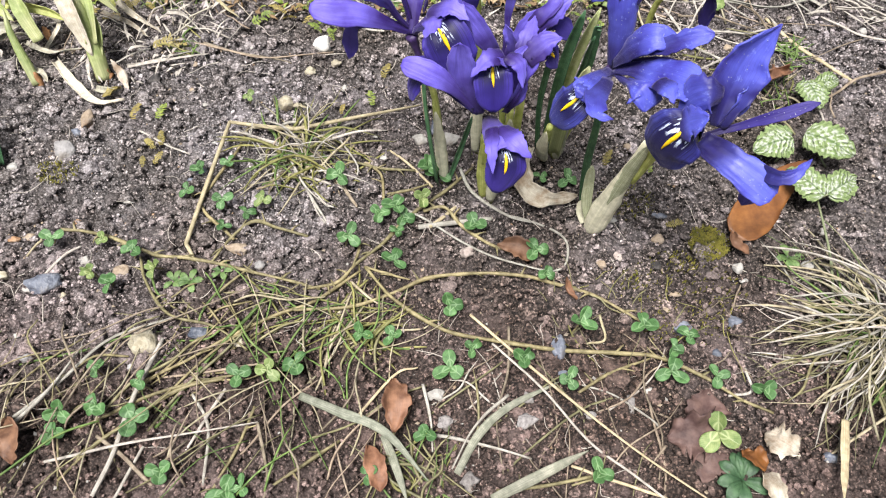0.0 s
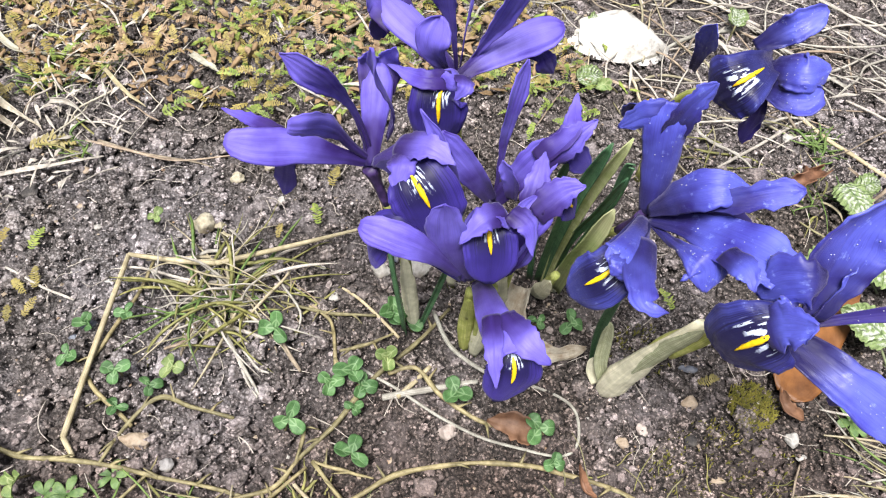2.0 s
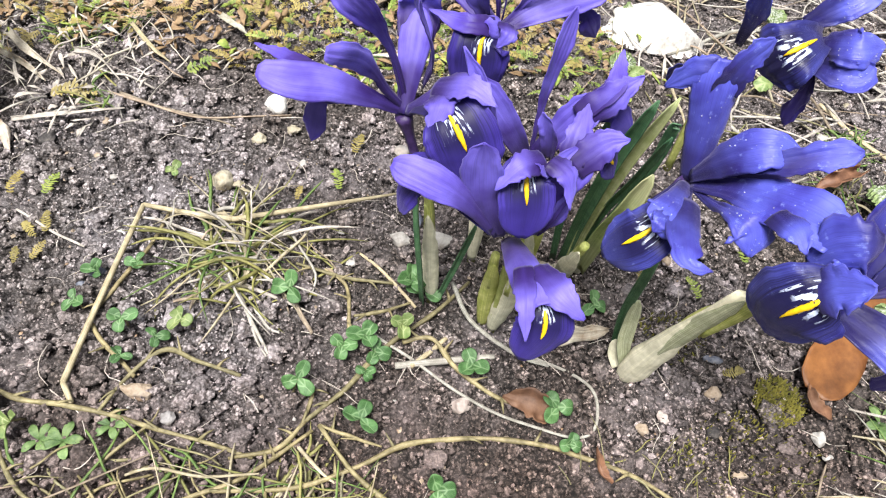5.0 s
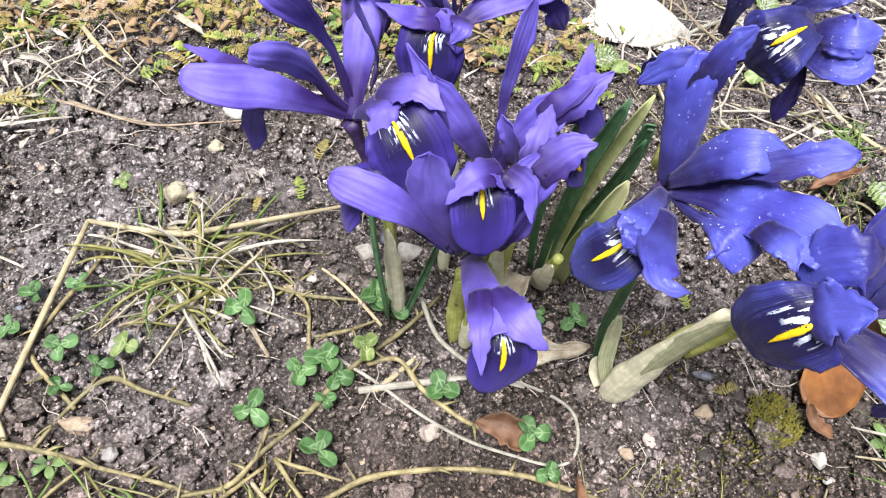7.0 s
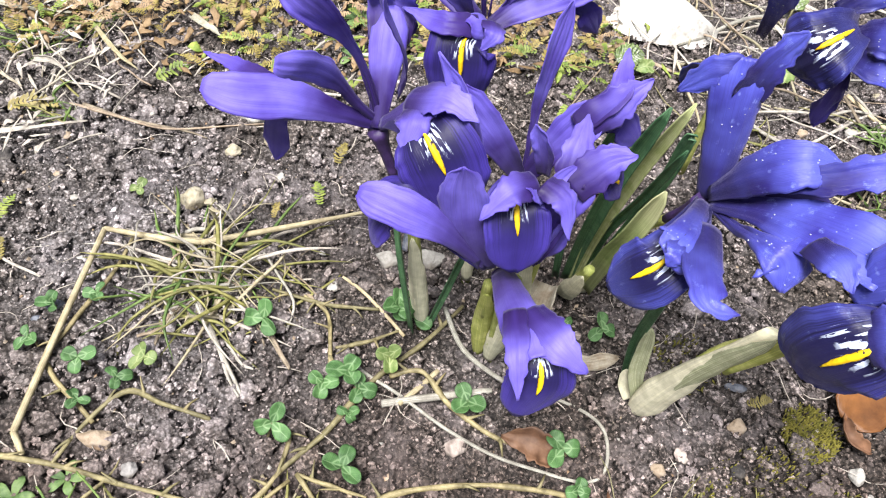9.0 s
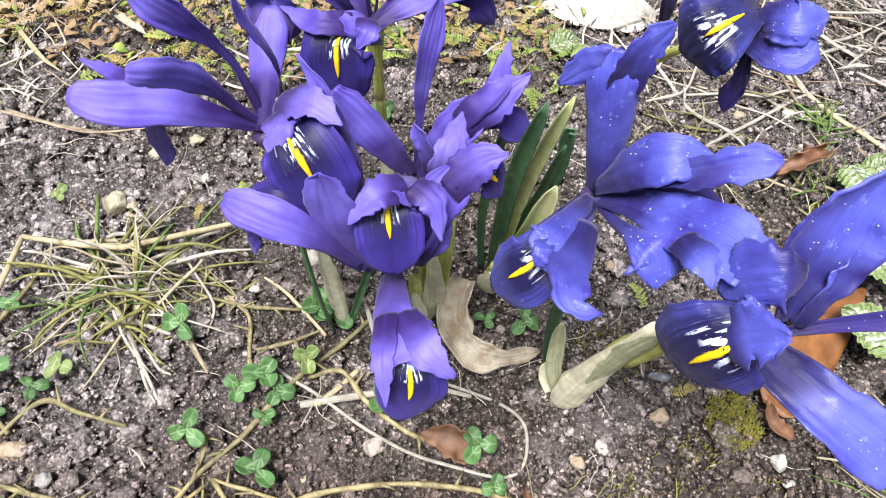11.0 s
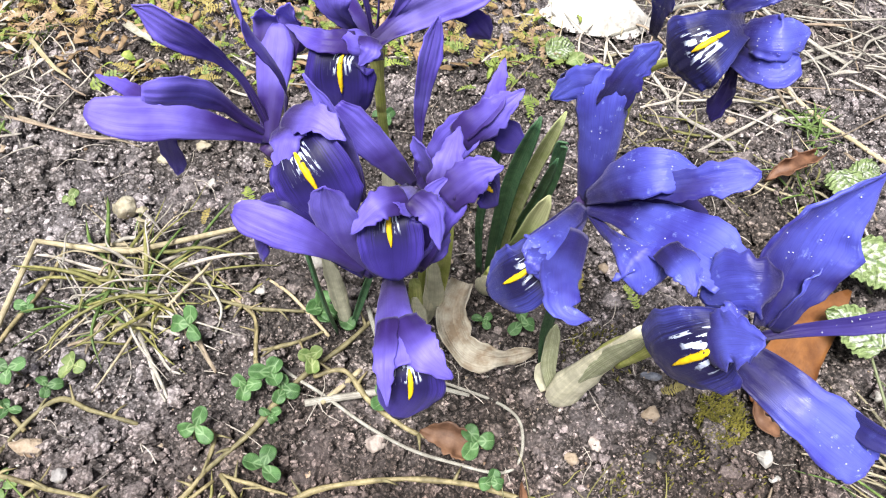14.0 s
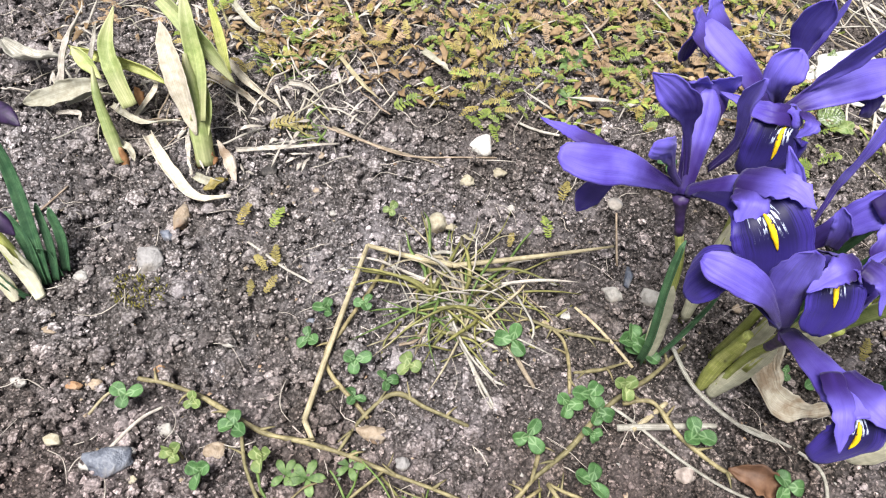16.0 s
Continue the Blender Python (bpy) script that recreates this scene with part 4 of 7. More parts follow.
style_arm(B, "violet", [
    ([(-2.02, 22.91, 9), (-1.07, 22.03, 10.6), (-0.54, 21.27, 11.3)], 1.2, 'arm', (0, -0.55, 0.85), -0.3, -0.5),
    ([(-1, 21.77, 10.9), (-1.14, 21.02, 11.1), (-1.29, 20.55, 10.4)], 1.05, 'lobe', (-0.5, -0.5, 0.8), -0.35, -0.1),
    ([(-1.26, 22.12, 10.8), (-0.38, 21.36, 11.6), (0.42, 20.89, 11.4)], 1.0, 'lobe', (0.1, -0.4, 0.9), -0.3, 0.2),
], seed=13.7)

# iris in the middle of the clump
C = thing("iris", 2.3, 21.9, 0.0, "violet dwarf iris in the middle of the clump", "iris", "irises")
cc = (2.0, 22.5, 7.6)
iris_stem(C, cc, (2.3, 21.9, -0.3), (2.3, 21.9, 3.8))
iris_sheath(C, [(2.5, 21.6, 0), (2.7, 21.5, 2.2), (2.6, 21.6, 5.0)], 0.95, seed=3)
iris_leaf(C, [(2.7, 21.9, 0), (3.0, 22.0, 3.0), (3.1, 22.3, 6.5)], 0.6, seed=4, mat=LIME_LEAF, label="lime-green sheath leaf")
iris_fall(C, "violet", [(1.95, 21.88, 8.2), (1.73, 20.35, 9.9), (1.45, 19.68, 10.1), (1.53, 19.06, 9.55), (1.58, 18.79, 8.5)], 1.62, seed=22.9, profile='bowl', hint=(0, -0.55, 0.85), marks=(0.46, 0.74), ridge=0.068, cup=0.3, tip_cup=-0.1)
style_arm(C, "violet", [
    ([(2.01, 21.6, 8.6), (1.88, 20.28, 10.2), (1.65, 19.63, 10.7)], 1.0, 'arm', (0, -0.55, 0.85), -0.4, -0.5),
    ([(1.85, 19.97, 10.6), (1.17, 19.52, 10.75), (0.58, 19.14, 10.1)], 0.8, 'lobe', (-0.2, -0.5, 0.8), -0.35, -0.1),
    ([(2.02, 19.97, 10.6), (2.52, 19.53, 10.5), (2.71, 19.02, 9.7)], 0.8, 'lobe', (0.4, -0.4, 0.8), -0.3, -0.1),
], seed=23.9)
style_arm(C, "violet", [
    ([(2.05, 22.34, 7.7), (2.77, 22.39, 9.3), (3.63, 22.63, 10.4)], 1.15, 'arm', (0, -0.55, 0.85), 0.15, 0.2),
    ([(3.26, 22.45, 10), (3.93, 22.76, 10.8), (4.07, 23.31, 11), (4.28, 24.17, 11)], 0.7, 'lobe', (-0.4, -0.5, 0.8), 0.2, -0.2),
    ([(3.12, 22.24, 9.9), (4, 22.53, 10.7), (4.73, 23.01, 11.1)], 1.0, 'lobe', (0.2, -0.6, 0.8), -0.3, 0.1),
], seed=21.3)
iris_fall(C, "violet", [(3.36, 22.6, 9.6), (4.09, 22.61, 9.9), (4.5, 22.69, 9.6), (5.02, 22.87, 8.9)], 0.95, seed=21.9, profile='slim', hint=(0.2, -0.7, 0.7), ridge=0)
style_arm(C, "violet", [
    ([(1.95, 22.34, 7.7), (1.25, 22.26, 9), (0.54, 22.37, 10), (-0.06, 22.54, 10.7)], 1.0, ((0, 0.4), (0.3, 0.75), (0.6, 1), (0.85, 0.9), (1, 0.5)), (-0.2, -0.6, 0.8), 0.25, 0.1),
], seed=23.3)
iris_standard(C, "violet", [(2.03, 22.37, 7.8), (2.08, 23.02, 9.5), (2.2, 23.32, 11.1), (2.48, 23.94, 12.5)], 0.72, (0.5, -0.8, 0.3), ((0, 0.22), (0.3, 0.3), (0.55, 0.7), (0.75, 1), (0.9, 0.8), (1, 0.15)), seed=24.5, cup=0.15)
iris_standard(C, "violet", [(2.46, 21.88, 8.5), (2.28, 21.91, 9.5), (1.95, 22.08, 10.2)], 0.62, (-0.5, -0.7, 0.4), ((0, 0.6), (0.5, 1), (0.85, 0.7), (1, 0.1)), seed=25.5)
iris_standard(C, "violet", [(0.66, 21.08, 8.6), (0.45, 21.32, 10), (0.04, 21.64, 11.3), (-0.59, 22.05, 12.3)], 0.62, (-0.4, -0.8, 0.3), ((0, 0.5), (0.4, 0.9), (0.65, 1), (0.85, 0.6), (1, 0.06)), seed=26.5)

# iris at the front of the clump, one fall hanging low
D = thing("iris", 2.0, 20.2, 0.0, "violet dwarf iris with a fall hanging low over the soil", "iris", "irises")
dc = (1.47, 19.3, 7.3)
iris_stem(D, dc, (2.0, 20.2, -0.3), (1.9, 20.2, 3.6))
iris_sheath(D, [(2.0, 20.2, 0), (2.2, 20.2, 2.4), (2.1, 20.1, 5.3)], 1.05, seed=5)
iris_sheath(D, [(1.6, 20.4, 0), (1.5, 20.5, 2.4), (1.4, 20.4, 4.6)], 0.9, seed=6, mat=LIME_LEAF)
iris_fall(D, "violet", [(0.8, 19.19, 8.2), (-0.4, 19.47, 9.3), (-1.09, 19.62, 9.85), (-1.61, 19.7, 9.7), (-1.94, 19.63, 9), (-1.98, 19.59, 8.3)], 1.45, seed=31.3, profile='bowl', hint=(-0.4, -0.2, 0.9), marks=(0.4, 0.62), ridge=0.06)
style_arm(D, "violet", [
    ([(1, 19.24, 7.9), (-0.19, 19.1, 9.6), (-1.17, 19.17, 10.25), (-2.2, 19.57, 10.3)], 0.95, 'tongue', (-0.1, -0.55, 0.8), -0.2, 0.1),
], seed=31.9)
iris_standard(D, "violet", [(0.99, 19.24, 7.8), (0.38, 19.25, 9.3), (0.16, 19.38, 10.6), (0.1, 19.44, 11.6)], 1.25, (-0.1, -0.9, 0.35), ((0, 0.45), (0.3, 0.85), (0.55, 1), (0.8, 0.8), (0.93, 0.45), (1, 0.1)), seed=34.5, cup=-0.3, tip_cup=-0.1)
iris_fall(D, "violet", [(1.54, 18.8, 7.8), (1.82, 16.93, 8.9), (2.08, 16.22, 8.98), (2.09, 15.79, 8.4), (1.75, 15.62, 7.25)], 1.6, seed=32.9, profile='bowl', hint=(0, -0.55, 0.85), marks=(0.5, 0.78), ridge=0.068)
style_arm(D, "violet", [
    ([(1.45, 19.5, 7.4), (1.57, 17.94, 8.6), (1.78, 16.83, 9.3), (1.91, 16.17, 9.45)], 1.2, ((0, 0.5), (0.3, 0.8), (0.6, 1), (0.85, 0.85), (1, 0.4)), (0, -0.55, 0.85), -0.35, -0.3),
    ([(1.5, 17.48, 9.1), (1.5, 16.25, 9.4), (1.6, 15.45, 8.75)], 0.62, 'lobe', (-0.3, -0.5, 0.8), -0.3, 0.1),
    ([(1.8, 17.47, 9.15), (2.35, 16.45, 9.55), (3.05, 16, 9.15)], 1.0, 'lobe', (0.3, -0.5, 0.8), -0.35, 0.2),
], seed=33.9)
style_arm(D, "violet", [
    ([(2.11, 19.47, 8), (2.51, 19.94, 9.5), (2.95, 20.6, 10.4)], 1.25, 'arm', (0.2, -0.6, 0.75), 0.2, 0.2),
    ([(2.69, 20.3, 10.1), (2.87, 21.05, 10.7), (3.1, 21.88, 10.9)], 0.85, 'lobe', (-0.2, -0.8, 0.5), 0.2, -0.2),
    ([(2.76, 20.22, 10.1), (3.52, 20.6, 10.7), (4.15, 20.69, 10.9)], 1.0, 'lobe', (0.3, -0.5, 0.8), -0.3, 0.1),
], seed=33.3)
iris_fall(D, "violet", [(2.93, 20.62, 9.4), (3.6, 20.74, 10), (3.92, 20.71, 9.9), (4.18, 20.71, 9.2)], 1.0, seed=35.1, profile='slim', hint=(0.5, -0.5, 0.7), marks=(0.5, 0.75), ridge=0.06)
iris_standard(D, "violet", [(2.11, 19.5, 7.7), (2.61, 19.66, 8.6), (2.79, 19.85, 9.4)], 0.7, (0.4, -0.8, 0.4), ((0, 0.5), (0.5, 1), (0.85, 0.7), (1, 0.2)), seed=35.5)

# blue-violet iris standing alone on a bent stem
E = thing("iris", 7.4, 18.6, 0.0, "wet blue-violet dwarf iris on a bent stem", "iris", "irises")
ec = (9.4, 16.85, 9.8)
iris_stem(E, ec, (7.4, 18.6, -0.2), (7.85, 18.4, 5.6), tube_dark=False)
iris_sheath(E, [(7.3, 18.55, -0.2), (7.5, 18.5, 1.8), (7.75, 18.3, 4.6), (8.0, 17.75, 8.2)], 1.3, (-0.3, -1, 0.4), seed=7, broad=True)
iris_leaf(E, [(7.27, 18.71, 0.2), (6.85, 19.22, 1.4), (6.74, 19.57, 2.6), (6.69, 19.82, 3.8)], 0.75, (-0.3, -1, 0.4), seed=8, mat=SHEATH_GREEN, label="folded grey-green young leaf")
iris_leaf(E, [(6.93, 18.81, 0.2), (6.69, 19.16, 0.7), (6.61, 19.46, 1.3)], 0.6, (-0.6, -1, 0.4), seed=8.5, mat=SHEATH, label="pale basal sheath leaf")
iris_leaf(E, [(6.85, 19.6, 0.2), (6.5, 19.9, 2.9), (6.35, 19.9, 6.2), (6.5, 20.8, 8.4)], 0.5, (-0.4, -1, 0.3), seed=5)
iris_fall(E, "blue", [(9.3, 16.85, 9.9), (8.8, 16.45, 10.9), (8.3, 16.2, 10.7), (7.94, 16.3, 9.6), (8.4, 16.5, 8.3)], 2.4, seed=41.3, profile='bowl', hint=(-0.65, -0.7, 0.15), marks=(0.38, 0.74), ridge=0.085, cup=-0.2, tip_cup=-0.3)
style_arm(E, "blue", [
    ([(9.4, 16.85, 9.9), (9.15, 16.75, 10.9), (8.85, 16.6, 11.3), (8.55, 16.5, 11.1)], 1.1, ((0, 0.4), (0.3, 0.85), (0.6, 1), (0.85, 0.85), (1, 0.4)), (-0.4, -0.3, 0.85), -0.2, -0.2),
    ([(9.75, 17.35, 11.6), (9.15, 17.1, 11.85), (8.75, 17.3, 11.35), (8.5, 17.5, 10.5)], 1.5, ((0, 0.35), (0.25, 0.85), (0.55, 1), (0.8, 0.9), (0.94, 0.6), (1, 0.2)), (-0.2, -0.6, 0.75), -0.3, -0.3),
    ([(8.25, 16.38, 10.8), (8.5, 16.24, 11.35), (8.88, 15.9, 12)], 1.2, ((0, 0.8), (0.25, 1), (0.6, 0.9), (0.88, 0.5), (1, 0.1)), (-0.8, -0.3, 0.45), -0.15, 0.1),
], seed=45.2)
iris_standard(E, "blue", [(9.94, 17.06, 10.2), (10.22, 17.91, 11.3), (10.51, 18.53, 12.4), (11.27, 18.85, 13.6)], 1.95, (-0.15, -0.9, 0.4), ((0, 0.3), (0.2, 0.62), (0.4, 0.95), (0.55, 1), (0.7, 0.8), (0.85, 0.45), (1, 0.06)), seed=43.3, cup=0.3, tip_cup=0.1, fold=0.35)
iris_standard(E, "blue", [(10.06, 17.07, 10.2), (10.68, 17.64, 11), (10.98, 18.01, 11.6)], 0.9, (0.4, -0.8, 0.3), ((0, 0.4), (0.5, 1), (0.85, 0.8), (1, 0.2)), seed=46.3)
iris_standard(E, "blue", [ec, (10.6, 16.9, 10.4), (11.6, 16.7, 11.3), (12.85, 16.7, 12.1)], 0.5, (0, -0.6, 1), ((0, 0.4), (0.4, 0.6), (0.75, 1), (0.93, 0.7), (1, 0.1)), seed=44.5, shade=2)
style_arm(E, "blue", [
    ([(9.27, 16.4, 10.1), (10.15, 15.23, 10.35), (10.98, 14.55, 10.2), (11.64, 14.11, 9.9)], 1.45, ((0, 0.6), (0.2, 0.78), (0.5, 0.92), (0.8, 1), (0.93, 0.75), (1, 0.3)), (0.1, -0.5, 0.85), 0.3, 0.1),
    ([(11.15, 15.02, 10.3), (11.67, 14.41, 10.7), (12.13, 14.48, 11), (12.66, 14.99, 11.1)], 0.62, 'lobe', (0.1, -0.5, 0.85), 0.3, 0.2),
], seed=42.9)
iris_fall(E, "blue", [(11.2, 15.7, 9.5), (11.75, 15.5, 8.7), (11.95, 15.55, 7.8), (11.9, 15.7, 7)], 0.95, seed=42.1, profile='slim', hint=(-0.3, -0.8, 0.4), ridge=0)

# blue-violet iris with raised petals beside the strap leaves
F_ = thing("iris", 5.5, 23.4, 0.0, "blue-violet dwarf iris beside dark strap leaves", "iris", "irises")
fc = (6.55, 21.1, 8.8)
iris_stem(F_, fc, (5.5, 23.4, -0.3), (6.2, 22.9, 4.4))
iris_leaf(F_, [(5.0, 23.6, 0), (4.9, 23.3, 3.5), (4.9, 22.8, 7.5), (5.15, 22.3, 10.9)], 0.72, (-0.5, -1, 0.3), seed=11)
iris_leaf(F_, [(5.2, 23.4, 0), (5.2, 23.3, 3.5), (5.4, 22.9, 7.5), (5.8, 22.5, 10.9)], 0.62, (-0.5, -1, 0.3), seed=12, mat=SHEATH_LIME, label="pale lime-cream strap leaf")
iris_leaf(F_, [(5.6, 23.6, 0), (5.5, 23.2, 4.0), (5.6, 22.2, 7.5), (5.6, 21.4, 10.4)], 0.4, (-0.6, -1, 0.3), seed=13)
iris_leaf(F_, [(4.6, 23.7, 0), (4.3, 23.8, 3.5), (4.35, 23.6, 6.5), (4.5, 23.3, 9.6)], 0.45, (-0.6, -1, 0.3), seed=14)
iris_leaf(F_, [(5.4, 22.7, 1.0), (5.3, 22.0, 4.5), (5.45, 21.6, 6.5), (5.75, 21.6, 8.5)], 0.95, (-0.4, -1, 0.4), seed=15, mat=FRESH_LEAF, label="lime-green sheath leaf")
iris_leaf(F_, [(5.6, 22.9, 3.0), (5.85, 22.2, 8.0), (5.78, 21.95, 10.2), (5.85, 21.9, 10.4)], 0.5, (-0.4, -1, 0.4), seed=16)
iris_sheath(F_, [(4.9, 23.0, 0), (4.5, 21.9, 2.2), (4.5, 21.2, 4.6)], 0.95, (-0.6, -1, 0.4), seed=9)
iris_sheath(F_, [(5.6, 23.2, 0), (5.5, 22.7, 2.2), (5.6, 22.4, 4.6)], 0.9, (-0.6, -1, 0.4), seed=10)
iris_fall(F_, "blue", [(6.53, 20.97, 9), (5.43, 19.38, 9.9), (4.86, 18.6, 9.75), (4.39, 18.49, 9.2), (3.98, 18.73, 8.2)], 1.75, seed=51.3, profile='bowl', hint=(-0.5, -0.4, 0.8), marks=(0.48, 0.8), ridge=0.072)
style_arm(F_, "blue", [
    ([(6.5, 20.87, 9.1), (5.78, 19.6, 9.95), (5.12, 18.69, 10.4), (4.65, 18.51, 10.3)], 1.3, 'arm', (-0.2, -0.45, 0.85), -0.35, -0.3),
    ([(6, 19.64, 9.9), (5.42, 18.13, 10.5), (5.4, 17.15, 10.5), (6, 16.97, 10.45)], 0.95, 'lobe', (0.1, -0.6, 0.8), -0.3, 0.2),
    ([(5.32, 18.9, 10.3), (4.87, 18.33, 10.45), (4.71, 18.2, 10.2)], 0.7, 'lobe', (-0.2, -0.6, 0.8), -0.3, 0),
], seed=51.9)
iris_fall(F_, "blue", [(6.64, 21.07, 9.2), (7.85, 20.54, 9.9), (8.78, 20.34, 9.8), (9.87, 20.36, 9.2)], 0.85, seed=52.9, profile='slim', hint=(0, -0.55, 0.85), ridge=0)
iris_fall(F_, "blue", [(6.6, 22.5, 10.3), (6.62, 23.6, 11.0), (6.58, 24.3, 10.55), (6.55, 24.6, 9.5)], 1.4, seed=57.1, profile="bowl", hint=(0, 0.2, 1), marks=(0.4, 0.75), ridge=0.07)
style_arm(F_, "blue", [
    ([(6.69, 21.15, 8.9), (6.7, 21.88, 10.3), (6.57, 22.29, 11.5), (6.61, 22.76, 12.2)], 1.5, ((0, 0.5), (0.25, 0.78), (0.6, 0.95), (0.85, 1), (1, 0.8)), (-0.2, -0.9, 0.35), -0.75, -0.25),
    ([(6.72, 22.48, 11.6), (6.03, 22.68, 11.7), (5.48, 23.1, 10.7)], 1.05, ((0, 1), (0.4, 1), (0.75, 0.6), (1, 0.1)), (-0.4, -0.8, 0.5), -0.3, 0),
    ([(6.8, 22.39, 11.4), (6.97, 22.44, 12.3), (7.51, 22.66, 13.1)], 0.95, ((0, 0.9), (0.5, 1), (0.85, 0.7), (1, 0.15)), (0.2, -0.9, 0.4), 0.35, -0.2),
], seed=52.1)
style_arm(F_, "blue", [
    ([(6.52, 21.07, 9.2), (6.93, 20.58, 10.7), (7.65, 20.27, 11.5), (8.72, 20.37, 11.3)], 1.2, ((0, 0.35), (0.25, 0.8), (0.5, 1), (0.75, 0.85), (1, 0.15)), (-0.1, -0.45, 0.9), -0.3, 0.1),
    ([(7.22, 20.45, 10.6), (8.09, 19.95, 11.4), (8.84, 19.75, 12), (9.53, 19.68, 12.3)], 0.85, ((0, 0.5), (0.35, 0.9), (0.65, 1), (0.88, 0.7), (1, 0.12)), (-0.1, -0.4, 0.9), 0.3, 0.1),
], seed=54.5)
style_arm(F_, "blue", [
    ([(6.57, 20.83, 9.1), (7.38, 19.82, 10.2), (8.2, 18.66, 11), (8.91, 17.75, 11.4)], 1.6, ((0, 0.25), (0.25, 0.45), (0.55, 0.9), (0.8, 1), (1, 0.7)), (-0.1, -0.45, 0.9), 0.25, 0),
    ([(7.72, 18.63, 10.9), (7.98, 17.83, 11.2), (8.1, 17.28, 11.1)], 0.75, 'lobe', (-0.3, -0.5, 0.8), -0.3, 0.2),
], seed=53.3)
iris_standard(F_, "blue", [(6.59, 20.76, 9.1), (6.81, 19.72, 9.7), (7.04, 18.69, 10.5), (7.38, 18.29, 10.4), (7.36, 17.9, 9.9)], 1.55, (-0.1, -0.5, 0.85), ((0, 0.14), (0.35, 0.2), (0.5, 0.55), (0.7, 1), (0.86, 0.75), (1, 0.08)), seed=56.5, cup=-0.3)

# blue-violet iris at the back
G = thing("iris", 10.5, 29.6, 0.0, "wilting blue-violet dwarf iris tilted forward at the back", "iris", "irises")
gc = (10.9, 27.2, 9.3)
iris_stem(G, gc, (10.5, 29.6, -0.3), (10.3, 29.5, 5.0))
iris_fall(G, "blue", [(11.93, 27.23, 9.8), (10.59, 25.62, 11), (9.63, 24.97, 10.95), (9.34, 25.15, 10.3), (9.39, 25.49, 9.6)], 2.25, seed=61.3, profile='bowl', hint=(-0.3, -0.6, 0.7), marks=(0.28, 0.62), ridge=0.0792)
iris_standard(G, "blue", [(11.33, 26.6, 9.9), (11.64, 26.01, 10.6), (12.12, 25.59, 10.9), (13.04, 25.98, 10.8)], 1.35, (0, -0.6, 0.8), ((0, 0.6), (0.35, 0.95), (0.65, 1), (0.9, 0.75), (1, 0.2)), seed=64.5, cup=-0.3)
iris_standard(G, "blue", [(11.26, 26.29, 9.7), (11.68, 25.35, 10), (12.24, 25.02, 10.2), (12.77, 25.34, 10.4)], 1.0, (0.1, -0.7, 0.7), ((0, 0.5), (0.35, 0.9), (0.65, 1), (0.9, 0.7), (1, 0.2)), seed=66.5, cup=0.35)
iris_standard(G, "blue", [(11.44, 27.91, 9.8), (12.07, 27.83, 10.6), (12.53, 27.82, 11), (13.29, 28.15, 11.4)], 1.1, (0, -0.6, 0.8), ((0, 0.5), (0.35, 0.95), (0.65, 1), (0.9, 0.7), (1, 0.2)), seed=65.5)
iris_fall(G, "blue", [(11.46, 26.02, 9.3), (11.56, 25.92, 8.7), (11.67, 25.98, 7.9), (11.67, 25.95, 6.95)], 0.75, seed=62.9, profile='slim', hint=(-0.2, -0.9, 0.3), ridge=0, frill=0.3)
iris_standard(G, "blue", [(9.35, 27.54, 9), (9.05, 27.02, 10.3), (8.84, 26.6, 11.2), (8.64, 26.15, 12.2)], 0.85, (-0.6, -0.7, 0.4), 'slim', seed=63.3)

# young iris with a dark bud at the edge of the bed
H = thing("young_iris", -25.5, 19.9, 0, "young iris with strap leaves and a dark purple bud", "iris", "irises")
for k, (pts, w) in enumerate([
    ([(-25.3, 20.3, 0), (-25.7, 21.5, 1.6), (-26.3, 22.9, 3.4), (-26.7, 23.7, 5)], 0.85),
    ([(-25.4, 20.2, 0), (-26.0, 21.3, 1.4), (-26.6, 21.9, 2.6)], 0.7),
    ([(-25.0, 20.5, 0), (-25.2, 21.5, 1.2), (-25.8, 22.6, 2.4)], 0.5),
    ([(-24.8, 21.0, 0), (-24.9, 21.9, 1.2), (-25.2, 22.5, 2.4)], 0.6),
    ([(-24.9, 20.7, 0), (-25.3, 21.2, 0.9), (-25.5, 21.1, 1.4)], 0.5),
    ([(-25.8, 19.6, 0), (-26.2, 19.6, 0.8), (-26.8, 19.9, 1.6)], 0.5),
]):
    iris_leaf(H, pts, w * 0.95, (0.3, -1, 0.4), seed=20 + k)
iris_sheath(H, [(-25.3, 19.7, 0), (-26.0, 20.4, 1), (-26.4, 20.8, 2.4)], 1.1, seed=18)
iris_sheath(H, [(-26.2, 19.4, 0), (-26.5, 19.7, 0.8), (-27.0, 20.1, 1.8)], 0.9, seed=19)
sheet_part("bud_petal", H, BUD, [(-27.8, 24.8, 5.2), (-26.6, 24.5, 5.4), (-25.8, 24.2, 5.2)], 1.0, "lobe", (0, -0.6, 1), cup=-0.5, rows=12, cols=7, seed=3.3)
sheet_part("bud_petal", H, BUD, [(-25.7, 20.3, 4.6), (-25.1, 20.3, 4.4), (-24.6, 20.2, 4)], 1.0, "lobe", (0.2, -0.8, 0.6), cup=-0.5, rows=12, cols=7, seed=4.3)


